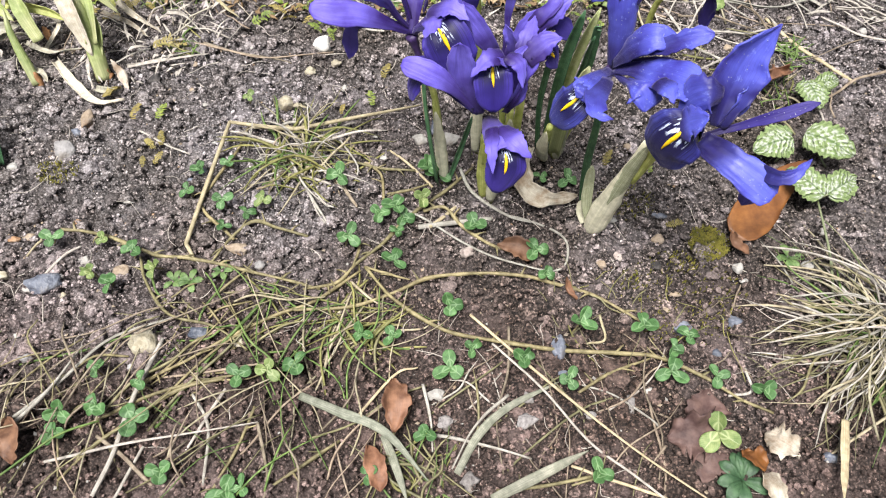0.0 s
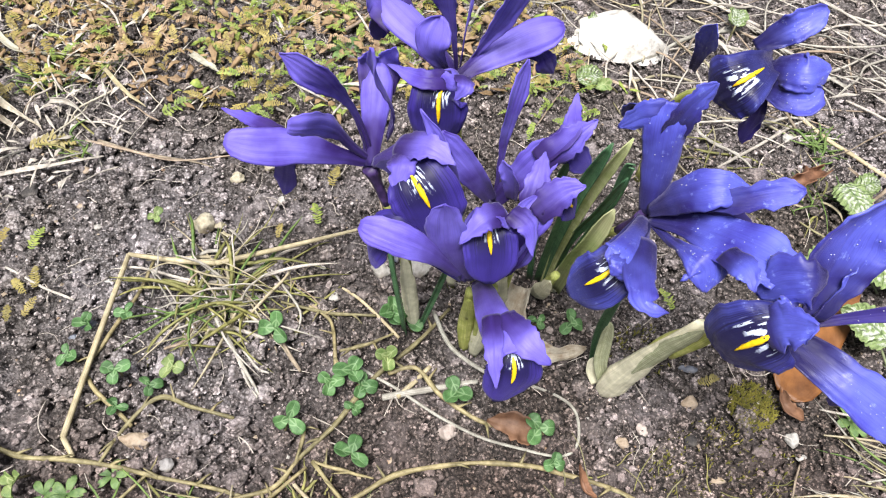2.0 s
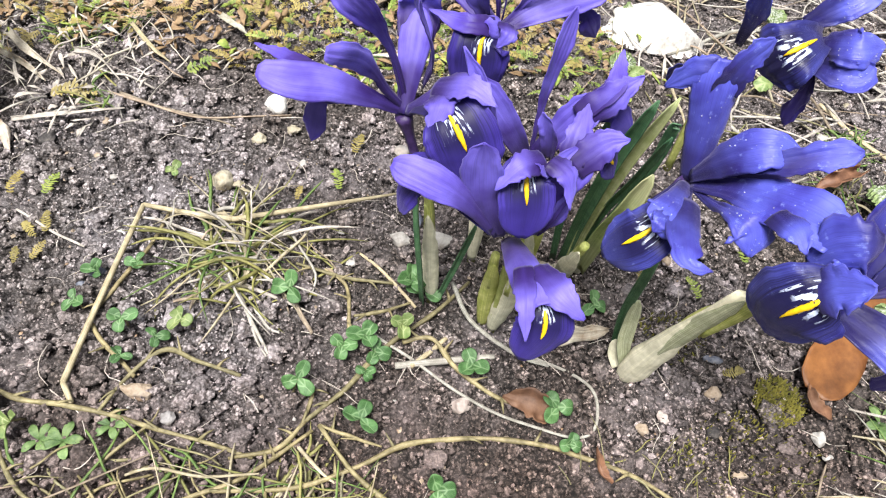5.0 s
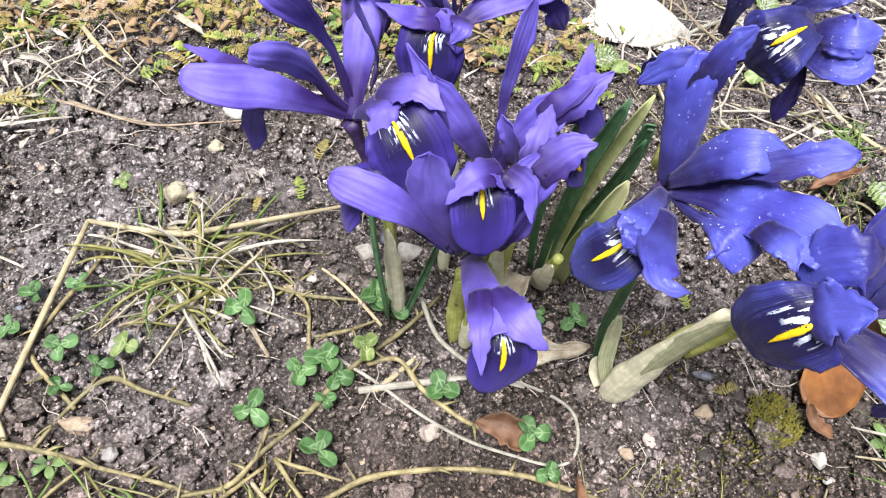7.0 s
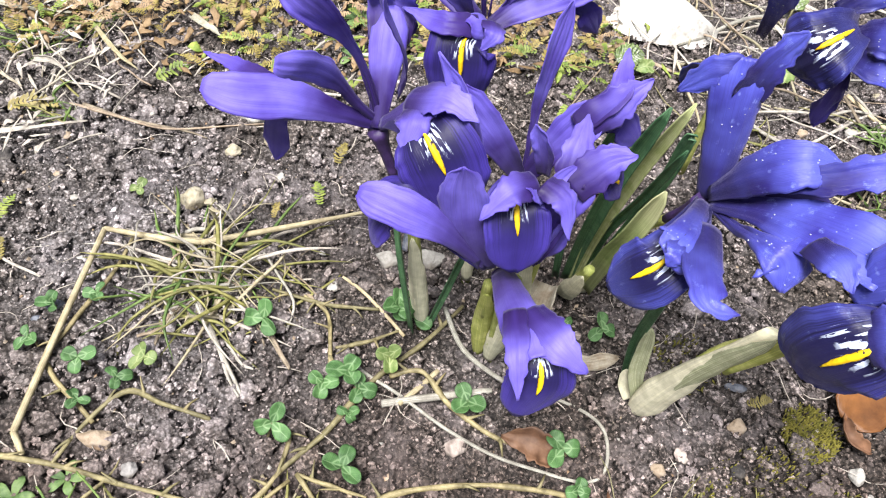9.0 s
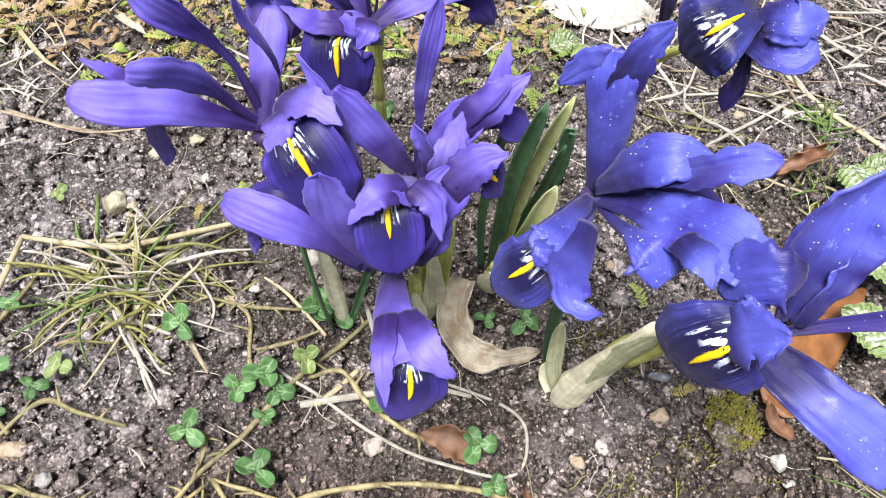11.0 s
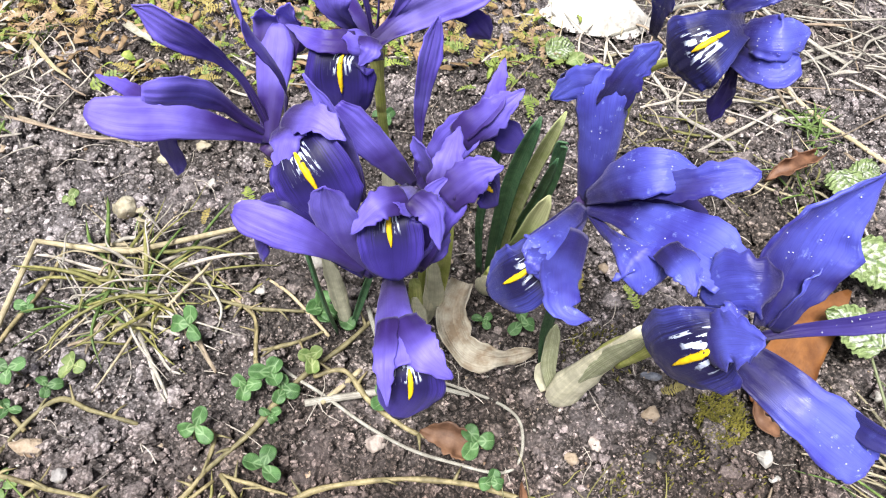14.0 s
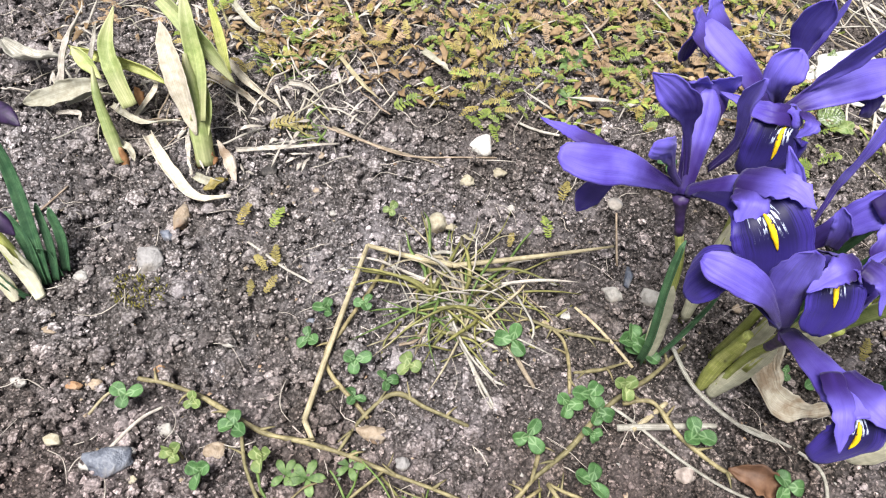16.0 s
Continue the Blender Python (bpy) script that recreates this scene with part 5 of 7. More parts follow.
# ---- small plants ----
def clover(x, y, size):
    h = 0.25 + 0.45 * size * rnd.random() + 0.15
    ob = thing("clover", x, y, ground_z(x, y), "small three-leaved clover sprig on a short stalk", "clover", "clover sprigs")
    z0 = ground_z(x, y)
    top = np.array((x + rnd.uniform(-0.15, 0.15), y + rnd.uniform(-0.15, 0.15), z0 + h))
    v, f, u = tube([(x + rnd.uniform(-0.4, 0.4), y + rnd.uniform(-0.2, 0.4), z0 - 0.1), (x, y, z0 + h * 0.6), top], (0.05, 0.04, 0.035), rows=6, sides=5)
    stalk = solid("stalk", v, f, RUNNER, ob, u)
    start = rnd.uniform(0, 120)
    tilt = np.array((rnd.uniform(-0.4, 0.4), rnd.uniform(-0.55, 0.15), 1.0))
    mat = CLOVER_OLD if rnd.random() < 0.13 else CLOVER
    closed = rnd.random() ** 2
    for k in range(3):
        a = radians(start + 120 * k + rnd.uniform(-18, 18))
        d = np.array((math.cos(a), math.sin(a), 0))
        d = d - tilt * (d @ tilt) / (tilt @ tilt)
        d /= np.linalg.norm(d)
        ln = 0.68 * size * rnd.uniform(0.75, 1.15)
        up = tilt / np.linalg.norm(tilt)
        droop = rnd.uniform(-0.2, 0.25) + 0.35 * closed
        facing = up + np.cross(up, d) * rnd.uniform(-0.3, 0.3)
        sheet_part("leaflet", stalk, mat, [top, top + d * ln * 0.5 + up * (0.04 + 0.1 * closed), top + d * ln + up * droop * ln], 0.6 * size * rnd.uniform(0.85, 1.1), "clover", facing, cup=rnd.uniform(-0.15, 0.2), fold=rnd.uniform(0.05, 0.35) + 0.5 * closed, rows=10, cols=9, thick=0.02, frill=0.07, seed=rnd.random() * 50)


def laid(pts, lift=0.0):
    """Points of a stem laid on the soil: the third number is the height above it."""
    return [(x, y, ground_z(x, y) + z + lift) for x, y, z in pts]


def runner(r, *pts):
    p = laid([(x, y, z + 0.05) for x, y, z in pts])
    ob = thing("creeping_stem", p[0][0], p[0][1], p[0][2] - r, "yellow-green creeping clover stem lying on the soil", "stem", "creeping stems")
    v, f, u = tube(p, (r * 0.5, r * 0.66, r * 0.58, r * 0.4), rows=6 * len(p), sides=7, rough=0.45, seed=p[0][0])
    stem = solid("stem", v, f, RUNNER, ob, u)
    line = smooth_line(p, 6 * len(p))
    for k in range(4, len(line) - 1, 7):
        q = line[k]
        a = rnd.uniform(0, 6.28)
        v, f, u = tube([q, q + np.array((math.cos(a) * 0.3, math.sin(a) * 0.3, 0.12)), q + np.array((math.cos(a) * 0.6, math.sin(a) * 0.6, rnd.uniform(-0.1, 0.3)))], (r * 0.55, r * 0.3, 0.02), rows=6, sides=5)
        solid("node_shoot", v, f, RUNNER, stem, u)


def drystem(r, *pts):
    p = laid(pts, r * 0.6)
    ob = thing("dry_stem", p[0][0], p[0][1], p[0][2] - r, "thin dry brown stem lying on the soil", "stem", "dry stems")
    mat = rnd.choice([DRY_STEM, STRAW_GREY, STRAW_GREY, STRAW])
    v, f, u = sheet(p, r * 2.2, "even", (0.1, -0.4, 1), cup=-0.7, rows=5 * len(p), cols=5, thick=r * 0.8, wobble=0.06, seed=p[0][0] + p[0][1], twist=rnd.uniform(-120, 120))
    solid("stem", v, f, mat, ob, u)


def pebble(colour, x, y, a, b):
    seed = x * 1.37 + y * 0.71
    v, f = lump_shape(seed, flat=rnd.uniform(0.55, 0.8), detail=3, rough=0.6 if colour in ("cream", "pale") else 0.45)
    g = np.random.default_rng(int(abs(seed) * 100))
    for k in range(7):
        n = g.normal(size=3)
        n /= np.linalg.norm(n)
        over = np.maximum(v @ n - g.uniform(0.5, 0.8), 0.0)
        v = v - 0.85 * over[:, None] * n
    turn = rnd.uniform(-0.5, 0.5)
    c, s = math.cos(turn), math.sin(turn)
    p = np.stack([(v[:, 0] * c - v[:, 1] * s) * a / 2, (v[:, 0] * s + v[:, 1] * c) * b / 2, v[:, 2] * min(a, b) / 2], -1)
    z = ground_z(x, y) + 0.1 * min(a, b)
    tagged(solid("pebble", p + np.array((x, y, z)), f, STONE[colour], origin=(x, y, z)), STONE_WORD[colour] + " half sunk in the soil", "pebble", "pebbles")


def blade(parent, mat, root, tip, sag, width, name="blade", seed=0.0, side=0.0, form="blade"):
    root, tip = np.array(root, float), np.array(tip, float)
    ln = np.linalg.norm(tip - root)
    j = [np.array((rnd.gauss(0, 0.035), rnd.gauss(0, 0.035), rnd.gauss(0, 0.02))) * ln for k in range(2)]
    m1 = lerp(root, tip, 0.35) + np.array((side, 0, sag)) + j[0]
    m2 = lerp(root, tip, 0.72) + np.array((side * 0.6, 0, sag * 0.8)) + j[1]
    sheet_part(name, parent, mat, [root, m1, m2, tip], width, form, (0.1, -0.5, 1), cup=-0.5, rows=13, cols=3, thick=0.02, seed=seed, wobble=0.08, twist=rnd.uniform(-60, 60))


def tuft(x, y, count, reach, height, mats, label, width=0.1, spread=(0, 360), ring=0.5, flat=0.5):
    ob = thing("grass_tuft", x, y, ground_z(x, y), label, "grass", "grass tufts")
    z0 = ground_z(x, y)
    for k in range(count):
        a = radians(rnd.uniform(*spread))
        r = reach * rnd.uniform(0.35, 1.0)
        lift = height * rnd.uniform(0.1, 1.0) * (1.1 - flat * r / reach)
        root = (x + rnd.gauss(0, ring), y + rnd.gauss(0, ring), z0 - 0.1)
        tip = (x + r * math.cos(a), y + r * math.sin(a), z0 + max(0.1, lift * rnd.uniform(0.05, 0.8)))
        blade(ob, rnd.choice(mats), root, tip, lift * rnd.uniform(0.1, 0.5), width * rnd.uniform(0.5, 1.5), seed=rnd.random() * 90, side=rnd.uniform(-0.5, 0.5))
    return ob


def sprawl(x, y, rx, ry, count, mats, label, width=0.1, height=1.0, length=(2.0, 6.0), lie=(0, 180)):
    """Thin stems lying criss-cross over one patch."""
    ob = thing("grass_tuft", x, y, ground_z(x, y), label, "grass", "grass tufts")
    for k in range(count):
        px, py = x + rnd.uniform(-rx, rx), y + rnd.uniform(-ry, ry)
        a, ln = radians(rnd.uniform(*lie)), rnd.uniform(*length) * 0.5
        d = np.array((math.cos(a), math.sin(a), 0.0)) * ln
        p, q = np.array((px, py, 0.0)) - d, np.array((px, py, 0.0)) + d
        p[2], q[2] = ground_z(p[0], p[1]) - 0.05, ground_z(q[0], q[1]) + height * rnd.random() ** 2
        blade(ob, rnd.choice(mats), p, q, rnd.uniform(0.1, 0.5) * height, width * rnd.uniform(0.5, 1.4), seed=rnd.random() * 90, side=rnd.gauss(0, 0.15) * ln, form="even" if rnd.random() < 0.5 else "blade")
    return ob


def dead_leaf(name, mat, pts, width, hint, label, profile="leaf", cup=0.3, category="leaf", frill=0.3, ragged=0.35, tip_cup=None, twist=0.0):
    p = [np.array(q, float) for q in pts]
    ob = thing(name, p[0][0], p[0][1], ground_z(p[0][0], p[0][1]), label, category)
    s = sum(p[0])
    sheet_part("blade", ob, mat, p, width, profile, hint, cup=cup, tip_cup=tip_cup, frill=frill, ragged=ragged, rows=22, cols=13, thick=0.03, seed=s, twist=twist)
    return ob


runner(.16, (-20.0, 16.9, 0.15), (-18.8, 16.9, 0.15), (-17.4, 16.6, 0.15), (-15.9, 16.1, 0.15), (-14.7, 15.7, 0.15), (-13.2, 15.6, 0.15), (-11.4, 15.4, 0.15), (-9.7, 15.0, 0.15), (-8.4, 14.8, 0.15), (-6.3, 14.3, 0.15))
runner(.15, (-11.1, 16.9, 0.15), (-13.2, 18.8, 0.15), (-12.8, 20.4, 0.15), (-12.1, 22.4, 0.15), (-11.7, 24.1, 0.15))
runner(.14, (-7.3, 17.2, 0.15), (-8.9, 17.6, 0.15), (-10.3, 18.0, 0.15), (-11.3, 16.9, 0.15), (-11.9, 15.5, 0.15))
runner(.17, (-4.7, 15.7, 0.15), (-3.4, 17.1, 0.15), (-2.0, 19.0, 0.15), (-0.4, 20.4, 0.15), (1.0, 22.0, 0.15))
runner(.15, (-4.7, 15.7, 0.15), (-5.5, 14.7, 0.15), (-7.1, 14.2, 0.15))
runner(.12, (-4.2, 15.6, 0.15), (-3.1, 15.3, 0.15), (-1.9, 15.0, 0.15))
runner(.12, (-4.8, 15.5, 0.15), (-4.6, 16.7, 0.15), (-4.7, 17.0, 0.4))
runner(.16, (-1.5, 19.1, 0.15), (-0.4, 19.3, 0.15), (0.6, 18.2, 0.15), (1.9, 17.3, 0.15), (2.9, 16.9, 0.15))
runner(.12, (-2.1, 21.6, 0.3), (-3.9, 21.7, 0.15), (-5.1, 21.9, 0.15), (-6.1, 22.2, 0.15))
runner(.12, (-3.6, 19.1, 0.15), (-3.7, 20.2, 0.15), (-4.0, 21.4, 0.15), (-4.9, 22.0, 0.15))
runner(.13, (-3.5, 20.0, 0.15), (-2.5, 20.3, 0.15), (-1.3, 20.9, 0.15))
runner(.17, (-4.2, 15.6, 0.15), (-2.5, 13.8, 0.15), (0.0, 12.4, 0.15), (3.0, 11.9, 0.15), (5.6, 11.7, 0.15), (8.3, 11.7, 0.15), (10.0, 11.6, 0.15), (11.9, 10.8, 0.15), (13.5, 9.8, 0.15), (14.9, 9.2, 0.15))
runner(.16, (-7.4, 13.1, 0.15), (-4.7, 13.4, 0.15), (-2.8, 14.2, 0.15), (-0.9, 15.2, 0.15), (1.6, 15.6, 0.15), (3.8, 15.5, 0.15), (4.9, 15.3, 0.15), (6.9, 14.7, 0.15), (8.5, 13.9, 0.15), (9.5, 13.3, 0.15))
runner(.13, (6.2, 9.7, 0.15), (7.7, 10.7, 0.15), (9.6, 11.5, 0.15))
runner(.14, (-9.6, 9.7, 0.15), (-11.4, 9.2, 0.15), (-13.1, 8.6, 0.15), (-14.7, 7.7, 0.15), (-15.9, 6.9, 0.15))
runner(.15, (-10.0, 9.5, 0.15), (-11.9, 8.9, 0.15), (-13.6, 7.5, 0.15), (-15.0, 6.2, 0.15), (-16.2, 4.7, 0.15))
runner(.14, (-4.4, 15.4, 0.15), (-6.4, 13.7, 0.15), (-8.4, 12.7, 0.15), (-10.4, 11.4, 0.15), (-12.0, 10.2, 0.15), (-13.8, 9.1, 0.15))
runner(.12, (-10.5, 12.0, 0.15), (-11.9, 11.1, 0.15), (-12.7, 9.9, 0.15), (-13.9, 8.8, 0.15))
runner(.12, (-15.6, 15.6, 0.15), (-14.9, 14.2, 0.15), (-13.3, 12.5, 0.15), (-11.0, 12.0, 0.15), (-9.2, 10.9, 0.15))
runner(.12, (-8.4, 8.3, 0.15), (-8.8, 6.5, 0.15), (-9.3, 5.1, 0.15), (-9.7, 3.9, 0.15))
runner(.13, (-4.4, 7.0, 0.15), (-5.8, 5.9, 0.15), (-7.3, 4.7, 0.15))
runner(.12, (2.5, 5.2, 0.15), (4.5, 5.5, 0.15), (7.4, 6.2, 0.15), (5.7, 5.6, 0.15))
drystem(.08, (0.3, 21.7, 0.6), (1.1, 19.9, 0.8), (2.8, 18.8, 0.6), (4.1, 18.4, 0.5))
drystem(.055, (-3.4, 20.0, 0.15), (-2.4, 19.2, 0.15), (-1.2, 18.5, 0.15), (0.5, 17.4, 0.15), (2.1, 16.6, 0.15), (3.6, 16.2, 0.15), (5.1, 15.9, 0.15), (5.8, 16.3, 0.15), (5.9, 17.5, 0.15), (5.2, 18.2, 0.15), (3.6, 18.8, 0.15), (3.0, 19.0, 0.15))
drystem(.06, (-1.1, 20.7, 0.15), (-1.9, 21.5, 0.15), (-2.8, 22.4, 0.15), (-3.6, 22.9, 0.15))
drystem(.06, (-20.1, 14.1, 0.15), (-19.2, 15.5, 0.15), (-18.7, 16.0, 0.15))
drystem(.05, (-21.3, 15.3, 0.15), (-20.9, 16.1, 0.15), (-20.8, 16.3, 0.15))
drystem(.07, (-16.6, 30.7, 0.15), (-14.2, 30.1, 0.15), (-11.9, 29.6, 0.15), (-9.3, 30.0, 0.15), (-7.7, 30.3, 0.15))
drystem(.06, (-8.0, 33.3, 0.15), (-6.2, 32.5, 0.15), (-4.8, 32.3, 0.15))
drystem(.05, (-17.8, 23.6, 0.15), (-16.0, 22.7, 0.15), (-14.6, 22.1, 0.15))
drystem(.06, (-8.8, 21.6, 0.15), (-7.6, 19.8, 0.15), (-6.5, 18.1, 0.15))
drystem(.07, (-9.0, 22.0, 0.15), (-7.7, 20.0, 0.15), (-7.0, 18.7, 0.15), (-6.5, 18.0, 0.15))
drystem(.06, (-7.4, 20.1, 0.15), (-6.7, 19.2, 0.15), (-6.2, 19.0, 0.15))
drystem(.09, (-6.1, 20.8, 0.15), (-5.6, 19.9, 0.15), (-5.0, 19.1, 0.15))
drystem(.12, (-1.7, 18.1, 0.15), (-0.0, 18.4, 0.15), (2.1, 18.8, 0.15))
drystem(.09, (-1.1, 18.1, 0.15), (0.2, 19.4, 0.15))
drystem(.06, (-9.3, 21.5, 0.15), (-9.8, 20.4, 0.15), (-10.5, 20.0, 0.15))
drystem(.05, (-7.4, 21.6, 0.15), (-6.1, 20.5, 0.15), (-5.6, 20.1, 0.15))
drystem(.06, (-28.4, 22.5, 0.15), (-27.3, 23.3, 0.15), (-26.5, 25.0, 0.15))
drystem(.07, (-15.8, 30.7, 0.15), (-13.7, 30.0, 0.15), (-11.1, 29.6, 0.15), (-10.1, 29.2, 0.15))
drystem(.08, (12.9, 35.3, 0.15), (13.5, 34.0, 0.15), (14.3, 32.3, 0.15), (15.8, 31.0, 0.15))
drystem(.07, (14.6, 30.2, 0.15), (17.3, 31.9, 0.15), (20.1, 33.6, 0.15))
drystem(.08, (21.2, 36.9, 0.15), (23.4, 37.6, 0.15), (25.8, 39.0, 0.15))
drystem(.10, (19.2, 34.7, 0.15), (20.8, 32.3, 0.15), (22.2, 31.0, 0.15), (23.5, 29.4, 0.15))
drystem(.09, (7.4, 37.1, 0.15), (9.3, 36.2, 0.15), (11.1, 35.4, 0.15), (12.9, 34.4, 0.15))
drystem(.06, (-16.9, 5.4, 0.4), (-14.1, 6.2, 0.5), (-11.0, 6.8, 0.6), (-8.0, 7.5, 0.6))
drystem(.07, (-8.0, 7.5, 0.6), (-7.6, 6.3, 0.4), (-7.3, 5.2, 0.15), (-7.3, 4.2, 0.15))
drystem(.06, (1.1, 13.1, 0.5), (3.7, 10.9, 0.5), (6.2, 8.9, 0.5), (8.6, 7.1, 0.4), (11.5, 5.2, 0.4))
drystem(.05, (2.2, 11.8, 0.3), (4.5, 9.7, 0.3), (6.5, 7.5, 0.3), (8.3, 6.2, 0.15), (10.1, 4.9, 0.15))
drystem(.06, (5.7, 6.4, 0.3), (7.3, 5.9, 0.3), (9.7, 5.3, 0.15))
drystem(.07, (-0.2, 7.4, 0.15), (1.8, 7.1, 0.15), (4.0, 6.6, 0.15))
drystem(.07, (-0.9, 9.7, 0.3), (-0.5, 8.1, 0.3), (-0.3, 6.7, 0.15))
drystem(.08, (-15.0, 6.6, 0.3), (-13.5, 5.7, 0.3), (-12.1, 4.7, 0.15))
drystem(.09, (-14.4, 4.1, 0.4), (-14.0, 5.9, 0.4), (-13.8, 8.4, 0.4), (-13.2, 11.2, 0.4))
drystem(.08, (-18.9, 7.2, 0.4), (-17.3, 9.1, 0.4), (-15.6, 11.1, 0.4), (-12.8, 12.5, 0.15))
drystem(.08, (-19.1, 6.4, 0.5), (-17.6, 8.5, 0.5), (-16.7, 10.6, 0.6))
drystem(.06, (-13.6, 4.1, 0.15), (-13.1, 5.6, 0.15), (-12.9, 6.3, 0.15))
drystem(.06, (-11.3, 8.7, 0.15), (-10.2, 7.2, 0.15), (-9.9, 4.8, 0.15))
drystem(.07, (-9.8, 9.0, 0.15), (-10.5, 7.4, 0.15), (-11.0, 6.2, 0.15))
drystem(.06, (-3.8, 8.0, 0.2), (-2.2, 10.1, 0.3), (-1.2, 10.5, 0.3))
drystem(.06, (3.0, 12.7, 0.15), (3.0, 10.5, 0.15), (2.5, 8.3, 0.15), (2.8, 5.9, 0.15))
drystem(.07, (3.0, 9.4, 0.15), (1.5, 7.8, 0.15), (0.6, 6.0, 0.15))
drystem(.06, (7.4, 13.6, 0.15), (7.6, 12.4, 0.15), (6.7, 12.1, 0.15))
drystem(.06, (14.0, 11.3, 0.15), (14.1, 10.2, 0.15), (13.0, 9.9, 0.15))
drystem(.06, (9.9, 7.5, 0.15), (9.1, 6.5, 0.15))
for spec in [(-6.1, 20.6, 1.0), (-11.9, 18.9, 0.9), (-9.9, 19.2, 0.9), (-11.9, 17.6, 0.6), (-10.6, 18.5, 0.7), (-14.1, 19.7, 0.8), (-13.7, 20.9, 0.7), (-12.1, 21.5, 0.7), (-11.9, 26.1, 0.6), (-5.2, 16.9, 1.0), (-3.7, 18.6, 0.9), (-3.0, 18.9, 1.0), (-2.4, 18.5, 0.9), (-2.7, 17.6, 0.6), (-19.9, 16.2, 0.9), (-17.6, 16.4, 0.6), (-15.7, 15.6, 1.0), (-16.4, 14.0, 0.9), (-14.5, 14.9, 0.8), (-1.5, 21.6, 1.1), (-0.9, 21.5, 1.0), (-1.6, 19.7, 0.8), (1.2, 18.2, 1.1), (-2.6, 15.7, 1.0), (4.5, 16.8, 1.0), (0.3, 13.7, 1.0), (6.2, 12.8, 1.0), (-7.9, 9.7, 1.0), (-6.8, 10.3, 1.1), (-9.2, 9.5, 0.9)]:
    clover(*spec)
for spec in [(-13.4, 7.2, 1.2), (-13.5, 8.9, 0.8), (-15.8, 9.5, 0.8), (-15.2, 7.9, 1.0), (-16.6, 7.4, 0.9), (-16.8, 6.7, 0.9), (-11.6, 5.3, 1.0), (-8.8, 4.6, 1.1), (-8.1, 4.9, 0.8), (0.2, 10.4, 1.2), (3.6, 11.0, 0.9), (1.3, 11.5, 0.7), (5.6, 10.1, 0.9), (9.4, 12.9, 1.0), (10.8, 12.0, 0.9), (10.5, 11.0, 1.1), (11.6, 12.7, 0.9), (12.5, 10.8, 0.8), (14.5, 10.2, 0.9), (12.2, 8.0, 1.5), (-2.4, 11.9, 0.9), (-4.0, 12.1, 0.8), (4.7, 15.4, 0.7), (6.8, 6.1, 0.9), (6.0, 21.4, 0.9), (4.7, 21.3, 0.6), (0.3, 31.2, 0.8), (-17.5, 14.5, 0.7), (-0.5, 7.4, 0.8), (-2.9, 5.6, 0.7)]:
    clover(*spec)
for spec in [("white", -2.0, 23.9, 1.0, .8), ("blue", -1.3, 24.9, .55, 1.0), ("white", -0.4, 24.0, 1.2, 1.0), ("white", -3.9, 22.5, .55, .45), ("tan", -4.7, 22.0, .5, .3), ("white", -6.7, 27.5, .45, .45), ("white", -4.5, 24.0, .35, .25), ("cream", -9.9, 26.1, 1.2, 1.0), ("cream", -8.9, 28.7, .9, .7), ("cream", -7.5, 29.5, .7, .6), ("white", -14.6, 25.8, .45, .3), ("tan", -15.6, 26.9, .4, .3), ("white", -13.5, 23.1, .35, .25), ("slate", -13.7, 21.1, .9, .45), ("slate", -14.2, 20.5, .5, .3), ("tan", -10.9, 16.4, 1.2, .8), ("grey", -9.5, 15.5, .6, .6), ("slate", -19.8, 13.8, 1.7, 1.1), ("white", -20.7, 13.6, .8, .4), ("white", -19.3, 14.3, .5, .45)]:
    pebble(*spec)
for spec in [("white", -18.3, 15.3, .6, .6), ("tan", -16.4, 14.8, .9, .7), ("white", -24.5, 16.1, .7, .5), ("tan", -21.6, 16.5, .7, .5), ("brown", -22.3, 16.3, .6, .5), ("brown", -19.4, 17.4, .5, .6), ("white", -20.4, 17.7, .4, .45), ("tan", -24.3, 18.3, .6, .4), ("white", -24.0, 20.8, .7, .6), ("grey", -21.6, 22.0, 1.6, 1.2), ("tan", -21.1, 24.4, .8, 1.7), ("slate", -21.3, 23.3, .6, .6), ("tan", -15.9, 28.9, .4, .4), ("white", -12.8, 30.5, .35, .3), ("white", -13.9, 29.1, .3, .25), ("pink", 0.9, 16.8, .9, .7), ("white", -17.3, 19.0, .9, .4), ("black", -18.0, 27.6, .9, .8), ("cream", -22.2, 14.2, .8, .5), ("cream", -18.9, 13.4, .4, .3)]:
    pebble(*spec)
for spec in [("white", -20.3, 11.1, .35, .3), ("cream", -14.1, 11.0, 1.6, 1.6), ("blue", -11.7, 11.7, 1.0, .8), ("cream", -9.7, 11.3, .6, .5), ("grey", -14.5, 10.0, .6, .5), ("grey", -19.5, 10.0, .7, .5), ("slate", 5.4, 12.0, .8, 1.3), ("slate", 5.6, 10.6, .5, .4), ("slate", 11.4, 13.1, 1.1, .8), ("slate", 13.9, 13.7, 1.1, .7), ("blue", 12.8, 12.0, .7, .5), ("white", 14.6, 16.6, .6, .6), ("white", 14.7, 15.9, .5, .3), ("tan", 10.7, 18.1, .7, .6), ("tan", 7.7, 16.4, .5, .6), ("pink", 8.6, 16.9, .5, .6), ("tan", 10.8, 14.2, .5, .4), ("tan", 11.3, 15.1, .7, .35), ("slate", 10.9, 19.5, .8, .4), ("black", 10.5, 16.6, .6, .5)]:
    pebble(*spec)
